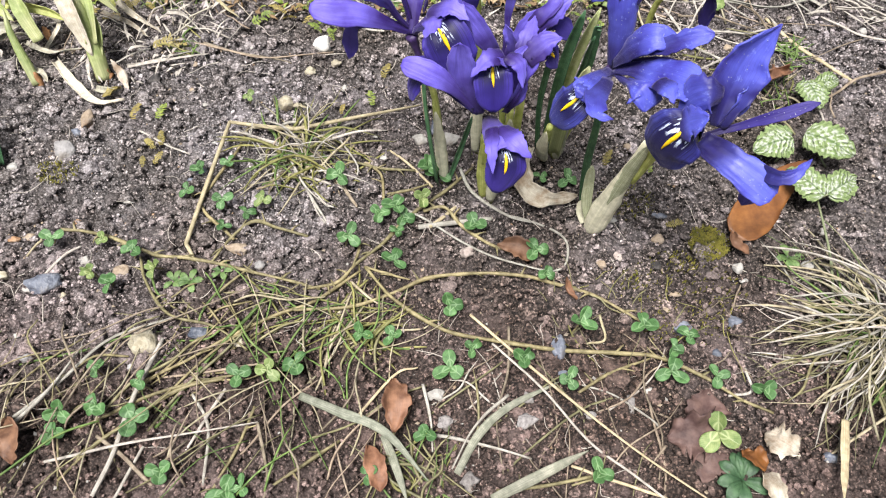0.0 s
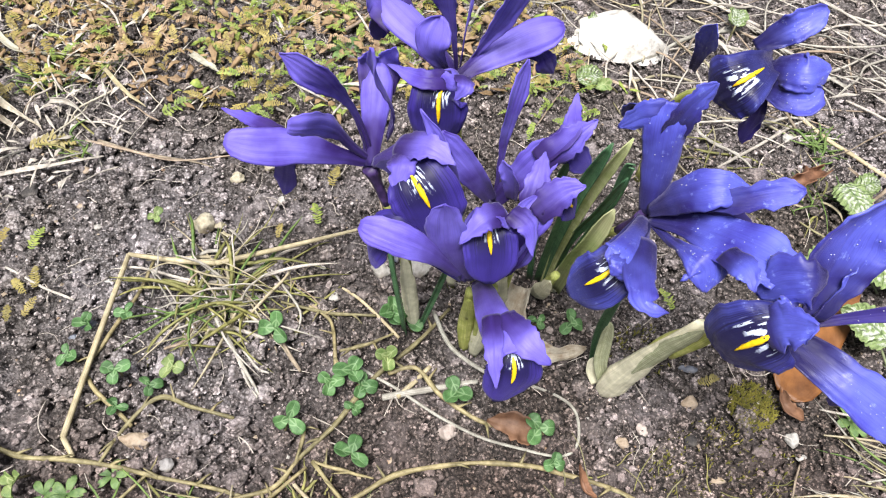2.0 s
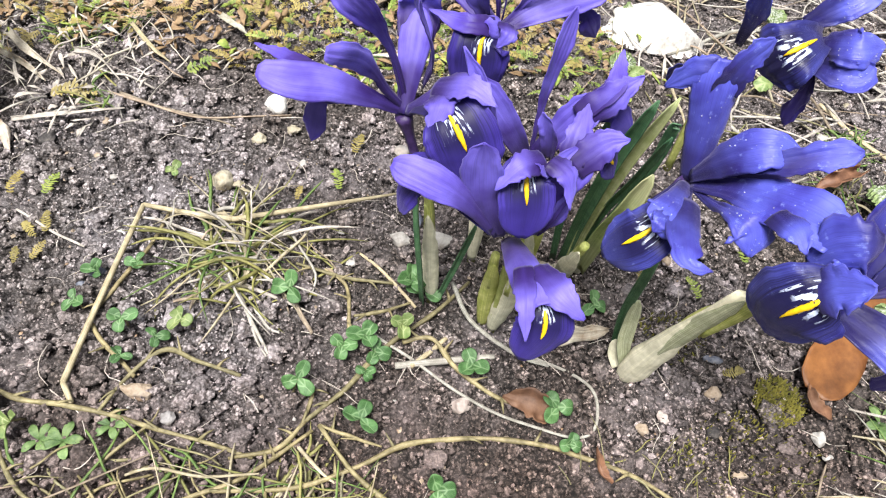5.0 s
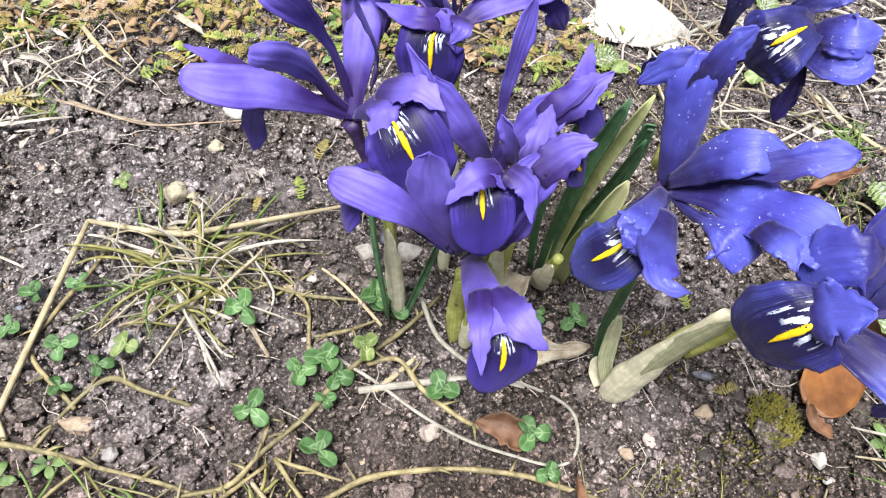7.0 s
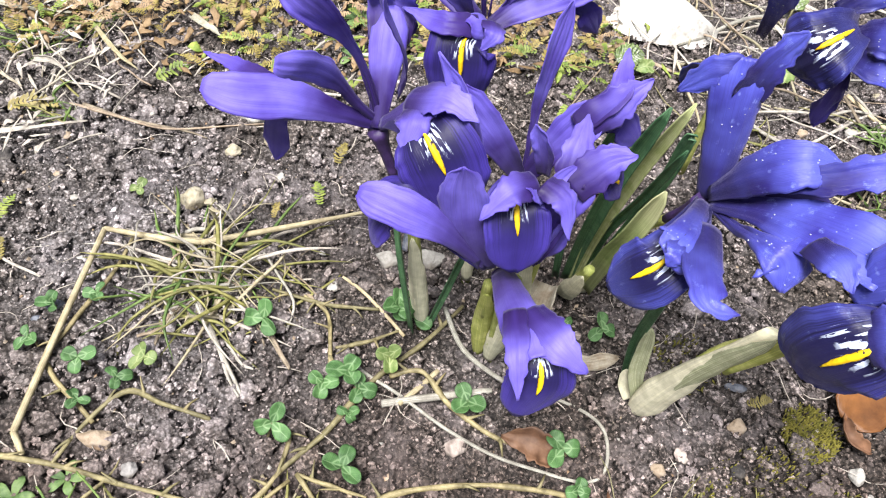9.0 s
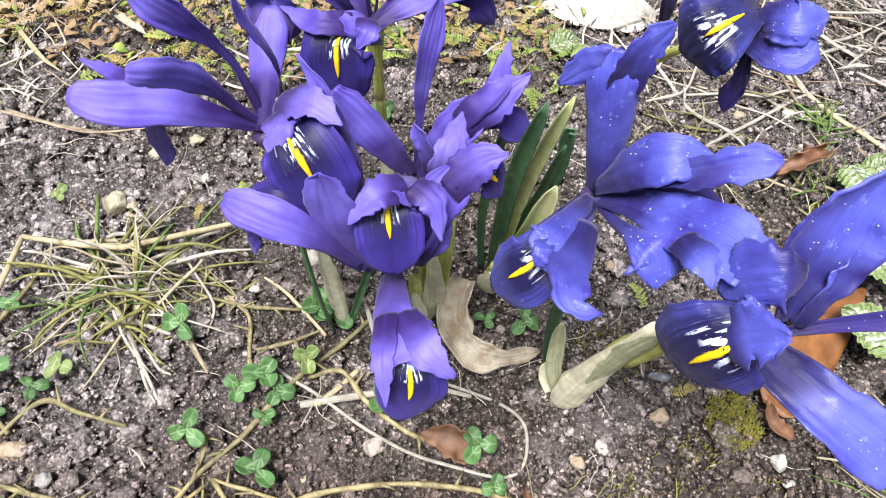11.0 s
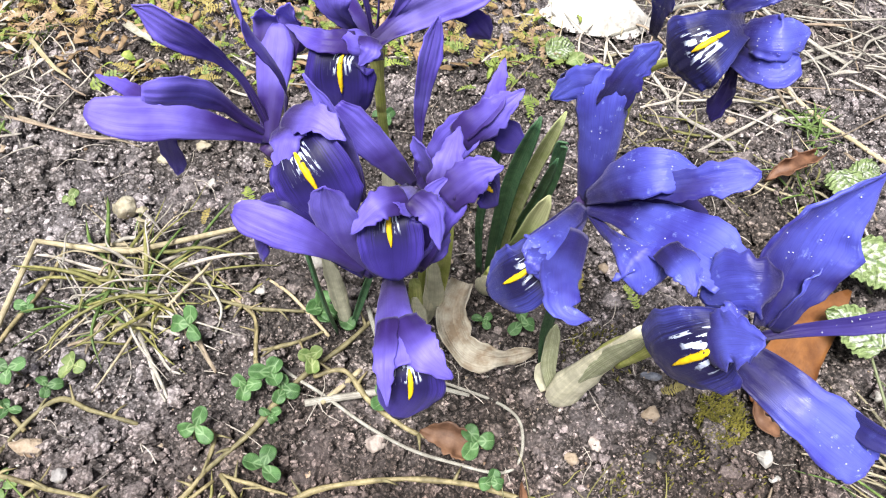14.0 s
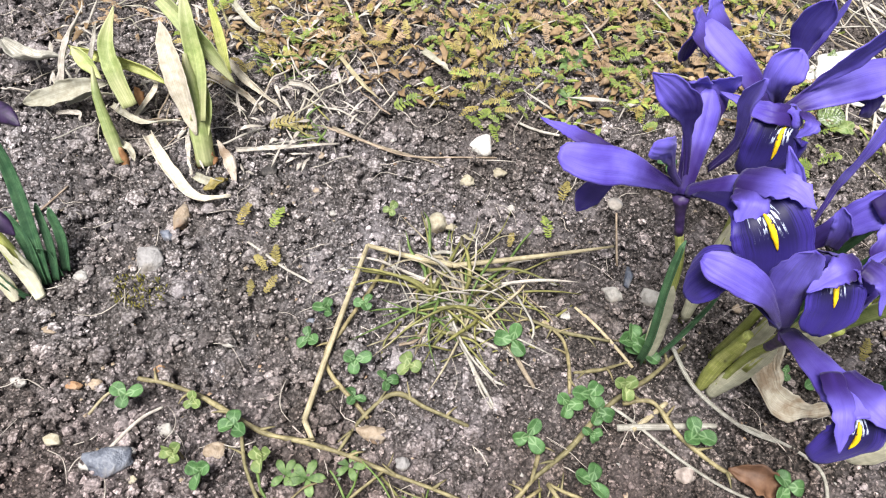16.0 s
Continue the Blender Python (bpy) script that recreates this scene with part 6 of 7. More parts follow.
for spec in [("white", 9.4, 10.0, .6, .4), ("pale", 8.6, 9.4, .5, 1.0), ("pale", 1.3, 5.6, .8, .8), ("pale", 6.7, 8.7, .6, .5), ("pale", 3.8, 8.3, 1.0, .8), ("pale", 3.9, 9.3, .7, .6), ("white", -0.3, 9.3, .8, .7), ("pale", 0.2, 8.0, .7, .7), ("white", 18.1, 16.9, .7, .7), ("white", 19.3, 19.0, .5, .5), ("slate", 17.0, 7.4, .8, .6), ("tan", 9.6, 24.0, .5, .5), ("white", 8.4, 19.1, .5, .4), ("cream", -9.3, 26.0, .7, .5), ("tan", 3.3, 24.2, .5, .5), ("white", 3.7, 24.6, .4, .4), ("white", 18.8, 32.3, .7, .5), ("tan", 16.5, 32.2, .5, .5), ("grey", 13.5, 29.6, .8, .7), ("white", 25.2, 34.0, .6, .6)]:
    pebble(*spec)
for spec in [("cream", 20.8, 34.9, .5, .4)]:
    pebble(*spec)


# ---- the bent straw across the bed ----
straw = thing("straw", -13.4, 16.4, 0.2, "long bent pale straw stalk lying over the soil and grass", "straw")
v, f, u = join(tube([(-12.9, 15.7, 0.2), (-13.4, 16.4, 0.3)], (0.1, 0.11), rows=4), tube([(-13.4, 16.4, 0.3), (-13.1, 19.7, 0.5), (-12.6, 24.0, 0.8)], (0.12, 0.12, 0.1), rows=10),
               tube([(-12.6, 24.0, 0.8), (-10.6, 23.7, 0.9), (-8.9, 23.6, 0.9)], (0.1, 0.12, 0.12), rows=8), tube([(-8.9, 23.6, 0.9), (-5.4, 24.7, 0.9), (-2.1, 26.0, 0.6)], (0.12, 0.11, 0.05), rows=8))
solid("stalk", v, f, STRAW, straw, u)

# ---- grass ----
tuft(-8.6, 22.5, 88, 5.2, 3.4, [GRASS, GRASS_YEL, GRASS_YEL, GRASS_DRY, GRASS_DRY, STRAW_GREY, STRAW_GREY], "half-green grass tuft with dry blades beside the straw", 0.12, ring=1.0)
sprawl(-8.0, 21.6, 3.0, 1.6, 34, [GRASS_DRY, STRAW_GREY, DRY_STEM, GRASS_YEL], "short dry stems tangled at the foot of a grass tuft", 0.08, 0.7, (1.0, 4.0))
tuft(-4.4, 12.6, 42, 4.2, 1.5, [GRASS_YEL, GRASS_YEL, GRASS_OLIVE, GRASS_DRY, GRASS], "low yellow-green grass tuft on the soil", 0.12, ring=1.0, flat=0.8)
sprawl(-5.6, 12.0, 3.6, 2.2, 34, [GRASS, GRASS_YEL, GRASS, GRASS_DRY], "thin olive stems and short grass lying across each other", 0.085, 0.9)
sprawl(-11.5, 13.0, 3.6, 1.6, 26, [GRASS_OLIVE, GRASS, RUNNER], "thin yellowish stems lying among clover", 0.1, 0.6, (1.2, 4.0))
tuft(20.6, 13.0, 120, 7.2, 3.0, [GRASS_DRY, GRASS_DRY, GRASS_OLIVE, GRASS_OLIVE, STRAW_GREY, GRASS], "large dry grass tuft with pale drooping blades", 0.11, (100, 285), ring=0.9, flat=0.6)
dry_tuft = thing("grass_tuft", 21.37, 13.62, ground_z(21.37, 13.62), "dry pale grass tuft with long blades fanned over the soil", "grass", "grass tufts")
for k in range(84):
    a = radians(rnd.uniform(128, 285))
    ln = rnd.uniform(2.5, 6.5)
    p = np.array((21.37 + rnd.gauss(0, 0.5), 13.62 + rnd.gauss(0, 0.8), 0.0))
    q = p + np.array((math.cos(a), math.sin(a), 0.0)) * ln
    p[2], q[2] = ground_z(p[0], p[1]) - 0.05, ground_z(q[0], q[1]) + rnd.uniform(0.05, 0.7)
    blade(dry_tuft, rnd.choice((GRASS_DRY, GRASS_DRY, STRAW_GREY, STRAW_GREY, GRASS_OLIVE)), p, q, rnd.uniform(0.4, 1.6), rnd.uniform(0.06, 0.14), seed=rnd.random() * 90, side=rnd.gauss(0, 0.12) * ln, form="even" if rnd.random() < 0.4 else "blade")
sprawl(-16.5, 7.6, 5.5, 2.6, 40, [GRASS, GRASS_OLIVE, DRY_STEM, GRASS_DRY, DRY_STEM, RUNNER], "sprawling thin grass stems with dry blades", 0.085, 1.6, (2.5, 7.5), (10, 130))
sprawl(-7.5, 7.2, 5.0, 2.4, 30, [GRASS, GRASS_OLIVE, DRY_STEM, DRY_STEM, GRASS_DRY], "thin grass with dry blades over the soil", 0.08, 1.4, (2.5, 7.0), (20, 140))
sprawl(-13.0, 10.4, 6.0, 1.8, 16, [GRASS_OLIVE, GRASS, RUNNER, DRY_STEM], "thin yellowish stems lying among clover", 0.13, 0.7, (3.0, 8.0), (5, 60))
tuft(-1.0, 5.0, 30, 3.8, 1.6, [GRASS_YEL, GRASS, GRASS_OLIVE], "small yellowish grass tuft", 0.1, (40, 150), ring=1.0, flat=0.7)
sprawl(5.0, 8.0, 5.0, 2.6, 26, [DRY_STEM, STRAW_GREY, GRASS_OLIVE], "few thin dry stems over bare soil", 0.09, 0.6, (2.0, 6.0), (20, 160))
sprawl(9.6, 13.6, 5.0, 2.4, 34, [GRASS_OLIVE, DRY_STEM, GRASS_YEL], "fine curled olive stems on mossy soil", 0.06, 0.5, (0.8, 2.6))
tuft(14.0, 31.0, 18, 5.0, 1.6, [GRASS_DRY, GRASS_DRY, GRASS_YEL], "flat dry grass tuft with pale blades", 0.1, ring=1.0, flat=0.9)
tuft(18.8, 28.8, 30, 3.0, 1.8, [GRASS, GRASS, GRASS_YEL, GRASS_DRY], "small half-green grass tuft", 0.1, ring=0.5, flat=0.8)
tuft(20.5, 31.5, 26, 2.4, 1.6, [GRASS, GRASS], "small bright green grass tuft", 0.1, ring=0.5, flat=0.8)

for gx, gy, gz in [(-19.8, 34.6, 0), (-17.0, 35.7, 0), (-16.6, 30.3, 0), (-17.6, 34.6, 0)]:
    tuft(gx, gy, 16, 2.2, 1.6, [GRASS, GRASS, GRASS_YEL], "small green grass tuft in the ground cover", 0.09, ring=0.4, flat=0.7)

# wide grey-green blades at the near edge
for k, (pts, w) in enumerate([
    ([(-6.4, 8.8, 0.5), (-4.5, 8.1, 0.7), (-2.4, 7.3, 0.8), (-0.4, 5.4, 0.6)], 0.45),
    ([(-2.5, 7.3, 0.3), (-1.9, 6.1, 0.4), (-1.2, 4.5, 0.4)], 0.4),
    ([(0.8, 5.8, 0.3), (1.7, 7.5, 0.4), (3.0, 8.8, 0.4), (5.3, 10.1, 0.3)], 0.4),
    ([(2.3, 4.8, 0.5), (4.4, 5.9, 0.6), (6.4, 7.0, 0.6)], 0.5),
    ([(17.6, 8.8, 1), (17.2, 7.2, 1), (16.8, 5.4, 0.8)], 0.45),
]):
    dead_leaf("withered_grass", STRAW if k == 4 else GREY_BLADE, pts, w, (0.1, -0.3, 1), "wide weathered grey-green grass blade", "blade", cup=-0.3, category="grass", frill=0.05, ragged=0.05)

# ---- fallen leaves ----
dead_leaf("curled_leaf", PALE_LEAF, [(3.8, 22.2, 2), (3.4, 21.0, 1.6), (4.0, 19.9, 1.2), (5.2, 19.7, 0.9), (6.5, 20.1, 0.8)], 1.35, (-0.3, -0.5, 0.8), "bleached curled dry leaf below the irises", "sheath", cup=0.6, frill=0.34, ragged=0.45)
dead_leaf("fallen_leaf", ORANGE_LEAF, [(14.6, 18.3, 0.4), (15.7, 19.6, 0.5), (17.0, 21.2, 0.7), (18.9, 22.9, 1)], 2.2, (-0.1, -0.3, 1), "large glossy orange-brown fallen leaf on the soil", "heart", cup=0.12, frill=0.05, ragged=0.12)
dead_leaf("fallen_leaf", BROWN_LEAF, [(14.5, 18.7, 0.4), (14.4, 17.8, 0.5), (15.2, 17.4, 0.2)], 0.7, (0, -0.5, 1), "curled reddish-brown leaf scrap", "round", cup=0.8)
dead_leaf("fallen_leaf", BROWN_LEAF, [(-2.3, 9.8, 0.4), (-2.0, 8.7, 0.8), (-2.0, 7.4, 0.4)], 1.3, (0.2, -0.4, 1), "dry brown fallen leaf among grass", "leaf", cup=0.4)
dead_leaf("fallen_leaf", BROWN_LEAF, [(-3.1, 6.8, 0.3), (-2.6, 5.8, 0.7), (-2.4, 4.9, 0.4)], 1.0, (0.2, -0.4, 1), "dry brown fallen leaf among grass", "leaf", cup=0.5)
dead_leaf("fallen_leaf", BROWN_LEAF, [(-19.3, 7.2, 0.3), (-18.4, 6.1, 0.8), (-18.2, 5.2, 0.4)], 1.3, (0.2, -0.4, 1), "reddish-brown fallen leaf under dry grass", "leaf", cup=0.4)
dead_leaf("fallen_leaf", BROWN_LEAF, [(2.4, 17.2, 0.3), (3.4, 16.9, 0.6), (4.2, 16.5, 0.3)], 1.2, (0, -0.3, 1), "crumpled brown leaf beside clover", "round", cup=0.5)
dead_leaf("fallen_leaf", BROWN_LEAF, [(5.9, 15.6, 0.2), (5.8, 14.7, 0.5), (6.3, 14.3, 0.3)], 0.45, (0.5, -0.3, 1), "thin curled red-brown leaf scrap", "leaf", cup=0.9)
dead_leaf("fallen_leaf", MAROON_LEAF, [(10.0, 7.8, 0.2), (11.0, 7.9, 0.5), (12.0, 7.6, 0.3)], 2.2, (0, -0.2, 1), "dark maroon rotting leaf flat on the soil", "round", cup=0.15, ragged=0.8)
dead_leaf("fallen_leaf", MAROON_LEAF, [(12.1, 10.1, 0.3), (11.7, 9.0, 0.4), (11.4, 7.9, 0.3)], 1.8, (0, -0.2, 1), "dark maroon rotting leaf flat on the soil", "leaf", cup=0.15, ragged=0.8)
dead_leaf("fallen_leaf", MAROON_LEAF, [(11.1, 7.3, 0.2), (11.7, 6.7, 0.3), (12.6, 7.1, 0.2)], 1.5, (0, -0.2, 1), "dark maroon rotting leaf flat on the soil", "leaf", cup=0.2, ragged=0.8)
dead_leaf("fallen_leaf", ORANGE_LEAF, [(13.2, 7.4, 0.4), (13.4, 7.1, 0.7), (14.1, 6.8, 0.3)], 1.1, (0.2, -0.2, 1), "small bright orange-brown leaf", "round", cup=0.35)
dead_leaf("fallen_leaf", PALE_LEAF, [(14.3, 8.2, 0.2), (14.8, 7.7, 0.7), (15.6, 7.5, 0.3)], 1.5, (0, -0.2, 1), "pale grey crumpled dead leaf", "leaf", cup=0.5, ragged=0.9)
dead_leaf("fallen_leaf", PALE_LEAF, [(13.9, 6.5, 0.3), (14.0, 5.8, 0.7), (14.2, 5.2, 0.3)], 0.9, (0, -0.2, 1), "pale brown curled dead leaf", "leaf", cup=0.7)
dead_leaf("fallen_leaf", BROWN_LEAF, [(17.1, 28.5, 0.5), (18.1, 29.0, 1), (19.6, 30.0, 0.6)], 1.1, (0, -0.3, 1), "red-brown curled oak leaf in the dry grass", "leaf", cup=0.9, ragged=1.3, frill=0.7)

# ---- silver-leaved plant at the edge of the bed ----
lam = thing("dead_nettle", 18.7, 13.39, 0, "low plant with crinkled silvery-white variegated leaves", "plant")
fork = np.array((18.93, 20.37, 1.0))
v, f, u = tube([(18.7, 13.39, -0.1), (18.96, 16.88, 0.7), fork], (0.075, 0.065, 0.05), rows=12, sides=7)
solid("stalk", v, f, STALK_GREEN, lam, u)
LAM = [((17.2, 23.73, 1.2), (-1.2, -0.5), 2.3), ((19.97, 23.58, 1.6), (0.9, -0.6), 2.4), ((18.11, 20.94, 1.6), (-0.75, 0.65), 2.0), ((19.99, 20.86, 1.6), (0.85, 0.55), 1.85), ((20.34, 27.74, 0.9), (0.1, -1), 2.0), ((21.5, 28.8, 0.8), (1, 0.4), 1.3)]
for k, (at, d, w) in enumerate(LAM):
    at = np.array(at, float)
    d3 = np.array((d[0], d[1], 0.0)) / math.hypot(*d)
    ln = w * 0.55
    foot = fork if k in (2, 3) else np.array((at[0] + 0.6, at[1] - 0.2, -0.1))
    v, f, u = tube([foot, lerp(foot, at - d3 * ln, 0.6), at - d3 * ln], (0.06, 0.05, 0.05), rows=8, sides=6)
    stalk = solid("stalk", v, f, STALK_GREEN, lam, u)
    sheet_part("leaf", stalk, LAMIUM, [at - d3 * ln, at + np.array((0, 0, 0.25)), at + d3 * ln], w * 0.86, "heart", (0, -0.35, 1), cup=-0.15, frill=0.16, ragged=0.06, teeth=8, pleat=0.12, rows=48, cols=17, thick=0.03, seed=3.7 * k, tip_cup=0.2)

pale_plant = thing("dead_nettle", 8.9, 36.0, 0, "small pale green mottled leaves beside the white rock", "plant")
for k, (at, d, w) in enumerate([((8.6, 35.5, 0.8), (1.2, 0.5), 1.5), ((9.3, 35.1, 0.5), (-1.0, -0.2), 0.9), ((17.6, 40.5, 1), (0.3, 1.0), 1.5), ((16.1, 35.2, 0.6), (1.0, 0.3), 1.1), ((9.5, 40.1, 0.6), (0.6, 1.0), 1.1)]):
    at = np.array(at, float)
    d3 = np.array((d[0], d[1], 0.0)) / math.hypot(*d)
    v, f, u = tube([(at[0] - d3[0], at[1] - d3[1], -0.1), at - d3 * w * 0.5], (0.07, 0.05), rows=5, sides=5)
    stalk = solid("stalk", v, f, GRASS_OLIVE, pale_plant, u)
    sheet_part("leaf", stalk, CLOVER_OLD if k % 2 else LAMIUM, [at - d3 * w * 0.5, at + np.array((0, 0, 0.2)), at + d3 * w * 0.5], w * 0.8, "heart", (0, -0.4, 1), cup=0.2, frill=0.2, ragged=0.35, rows=26, cols=11, thick=0.03, seed=5.1 * k)

# ---- weeds and moss ----
def weed(x, y, n, size, label, mat=WEED):
    ob = thing("weed", x, y, ground_z(x, y), label, "weed", "small weeds")
    z0 = ground_z(x, y)
    for k in range(n):
        a = 6.283 * k / n + rnd.uniform(-0.3, 0.3)
        d = np.array((math.cos(a), math.sin(a), 0))
        p = np.array((x, y, z0))
        sheet_part("leaf", ob, mat, [p, p + d * size * 0.5 + (0, 0, 0.25 * size), p + d * size + (0, 0, 0.18 * size)], size * 0.5, "round", (0, 0, 1), cup=0.2, rows=7, cols=5, thick=0.02, seed=rnd.random() * 40)


for spec in [(17.3, 17.4, 0, 6, 0.75), (-12.8, 14.4, 0, 5, 0.7), (-13.6, 14.4, 0, 5, 0.6), (-11.4, 15.1, 0, 5, 0.6), (13.0, 6.2, 0, 9, 1.15), (-4.5, 37.7, 0, 6, 1.1), (-4.5, 34.8, 0, 5, 0.8)]:
    weed(spec[0], spec[1], spec[3], spec[4], "small green weed rosette on the soil", WEED_DARK if spec[3] == 9 else WEED)


def moss_patch(x, y, rx, ry, count):
    parts = []
    for k in range(count):
        a, r = rnd.uniform(0, 6.283), math.sqrt(rnd.random())
        px, py = x + rx * r * math.cos(a), y + ry * r * math.sin(a)
        z = ground_z(px, py)
        d = np.array((rnd.uniform(-0.12, 0.12), rnd.uniform(-0.12, 0.12), rnd.uniform(0.12, 0.3)))
        parts.append(sheet([(px, py, z), np.array((px, py, z)) + d * 0.6, np.array((px, py, z)) + d], 0.07, "leaf", (0, -1, 0.3), cup=0.2, rows=4, cols=3, thick=0.01))
    v, f, u = join(*parts)
    tagged(solid("moss", v, f, MOSS, None, u, origin=(x, y, 0)), "patch of dark olive moss on the soil", "moss", kind="stuff")


moss_patch(13.3, 18.0, 1.0, 1.0, 1100)
moss_patch(11.8, 16.8, 0.8, 0.6, 70)
moss_patch(-21.5, 20.5, 1.2, 0.8, 200)
moss_patch(11.5, 14.8, 3.2, 2.6, 420)
moss_patch(9.2, 20.3, 1.6, 1.2, 160)


# ---- ferny ground cover behind the bed ----
def frond(origin, d, ln, w, up):
    """One feathery leaf: a rib with rows of small leaflets."""
    o, d = np.array(origin, float), np.array(d, float)
    side = np.cross(d, up)
    parts = []
    n = 11
    g = random.Random(int(abs(o[0] * 311 + o[1] * 173) * 10))
    bow = side * g.uniform(-0.25, 0.25) * ln
    for k in range(n):
        s = (k + 0.7) / n
        p = o + d * ln * s + np.array(up) * 0.14 * ln * math.sin(3.14 * s) + bow * s * s
        q = w * math.sin(0.45 + 2.5 * s) * 0.5
        for sg in (-1, 1):
            if g.random() < 0.06:
                continue
            r = q * g.uniform(0.65, 1.15)
            e = p + side * sg * r + d * g.uniform(0.2, 0.55) * r + np.array(up) * g.uniform(-0.3, 0.2) * r
            t = d * ln / n * g.uniform(0.46, 0.64)
            m = lerp(p, e, 0.6)
            parts.append(([p - t * 0.5, p + t * 0.6, m + t, e, m - t * 0.8], [(0, 1, 2, 3, 4)], [(0.4, s), (0.6, s), (0.8, s), (0.9, s), (0.8, s)]))
    return join(*parts)


def fronds(name, mat, count, area, seed, label, size=(0.5, 1.35), lift=0.7):
    g = random.Random(seed)
    parts = []
    while len(parts) < count:
        x, y = g.uniform(area[0], area[1]), g.uniform(area[2], area[3])
        if noise.noise((x * 0.16, y * 0.16, 2.0 + seed)) < -0.12 + 0.5 * max(0.0, (area[2] + 4 - y) / 4):
            continue
        a = g.uniform(0, 6.283)
        up = np.array((g.uniform(-0.4, 0.4), g.uniform(-0.5, 0.3), 1.0))
        up /= np.linalg.norm(up)
        d = np.array((math.cos(a), math.sin(a), 0.0))
        d = d - up * (d @ up)
        ln = g.uniform(*size)
        parts.append(frond((x, y, ground_z(x, y) + g.uniform(0.1, lift)), d / np.linalg.norm(d), ln, ln * 0.42, up))
    v, f, u = join(*parts)
    tagged(solid(name, v, f, mat, None, u, smooth=False), label, "ground cover", kind="stuff")


fronds("yellow_fronds", FERN_YEL, 560, (-24, 8, 32.5, 52), 5, "yellow feathery ground-cover leaves")
fronds("brown_fronds", FERN_BRN, 800, (-30, 9, 35, 56), 6, "brown withered feathery ground-cover leaves")
fronds("green_fronds", FERN_GRN, 640, (-27, 9, 32, 54), 8, "green feathery ground-cover leaves")


def litter(name, mats, count, area, seed, label, size=(0.5, 1.3), width=0.35):
    g = random.Random(seed)
    parts = []
    for k in range(count):
        x, y = g.uniform(area[0], area[1]), g.uniform(area[2], area[3])
        if noise.noise((x * 0.2, y * 0.2, 9.0)) < -0.25 + 0.4 * max(0.0, (area[2] + 3 - y) / 3):
            continue
        a, ln = g.uniform(0, 6.283), g.uniform(*size)
        z = ground_z(x, y) + g.uniform(0.05, 0.5)
        d = np.array((math.cos(a), math.sin(a), g.uniform(-0.3, 0.4)))
        p = np.array((x, y, z))
        parts.append(sheet([p, p + d * ln * 0.5 + (0, 0, g.uniform(0, 0.2)), p + d * ln], width * g.uniform(0.5, 1.3), "leaf", (g.uniform(-0.5, 0.5), g.uniform(-0.5, 0.5), 1), cup=g.uniform(-0.6, 0.6), rows=5, cols=4, thick=0.015, frill=0.5, ragged=1.1, seed=g.random() * 99))
    v, f, u = join(*parts)
    tagged(solid(name, v, f, mats, None, u), label, "leaf litter", kind="stuff")


litter("brown_litter", LITTER, 1500, (-31, 6, 33, 56), 21, "tan and brown scraps of withered leaves", (0.35, 1.1), 0.3)
litter("dark_litter", FERN_BRN, 700, (-31, 8, 34, 56), 25, "dark brown scraps of withered leaves", (0.4, 1.0), 0.4)
litter("pale_litter", STRAW_GREY, 380, (-31, 30, 32, 56), 22, "pale dry grass scraps on the soil", (0.8, 2.6), 0.14)
litter("green_litter", FERN_GRN, 340, (-28, 12, 32.5, 54), 23, "small green leaves in the ground cover", (0.4, 1.0), 0.3)


litter("old_leaf_scraps", STRAW_GREY, 260, (-31, -15, 26.5, 40), 27, "pale scraps and fibres of old leaves", (0.5, 1.6), 0.16)


def single_frond(x, y, turn, ln, mat, label):
    z = ground_z(x, y) + 0.25
    a = radians(turn)
    v, f, u = frond((x, y, z), (math.cos(a), math.sin(a), 0), ln, ln * 0.5, (0, -0.25, 0.97))
    ob = tagged(solid("feathery_leaf", v, f, mat, None, u, origin=(x, y, z), smooth=False), label, "leaf", "feathery leaves")
    return ob


for spec in [(-17.0, 24.4, 0, 80, 1.2), (-18.4, 24.3, 0, 90, 1.3), (-17.3, 23.0, 0, -40, 1.0), (-16.3, 22.6, 0, 100, 1.1), (-18.8, 30.1, 0, 20, 2.0), (-16.4, 21.3, 0, 60, 0.9), (-16.9, 21.0, 0, 100, 0.8),
             (-4.9, 26.2, 0, 100, 1.2), (-6.6, 25.3, 0, 90, 0.8), (-4.5, 28.3, 0, 80, 1.2), (8.2, 22.5, 0, 80, 1.2), (10.7, 22.1, 0, 110, 1.1), (11.1, 18.9, 0, 10, 1.0), (13.0, 24.1, 0, 85, 1.6), (4.4, 35.2, 0, 60, 1.6), (-13.3, 32.4, 0, 30, 1.8)]:
    single_frond(spec[0], spec[1], spec[3], spec[4], rnd.choice([FERN_YEL, FERN_YEL, FERN_GRN]), "single yellow-green feathery leaf on the soil")

# ---- white rock and chip ----
def rock(name, x, y, z, a, b, h, label, seed):
    """A stone with broken flat faces."""
    v, f = lump_shape(seed, flat=1.0, detail=5 if a > 1 else 3, rough=0.3)
    g = np.random.default_rng(int(seed * 10))
    for k in range(11):
        n = g.normal(size=3)
        n /= np.linalg.norm(n)
        over = np.maximum(v @ n - g.uniform(0.55, 0.8), 0.0)
        v = v - 0.93 * over[:, None] * n
    p = np.stack([v[:, 0] * a, v[:, 1] * b, np.where(v[:, 2] > 0, v[:, 2] * h, v[:, 2] * 0.5)], -1)
    tagged(solid(name, p + np.array((x, y, z)), f, ROCK, origin=(x, y, z)), label, "rock")


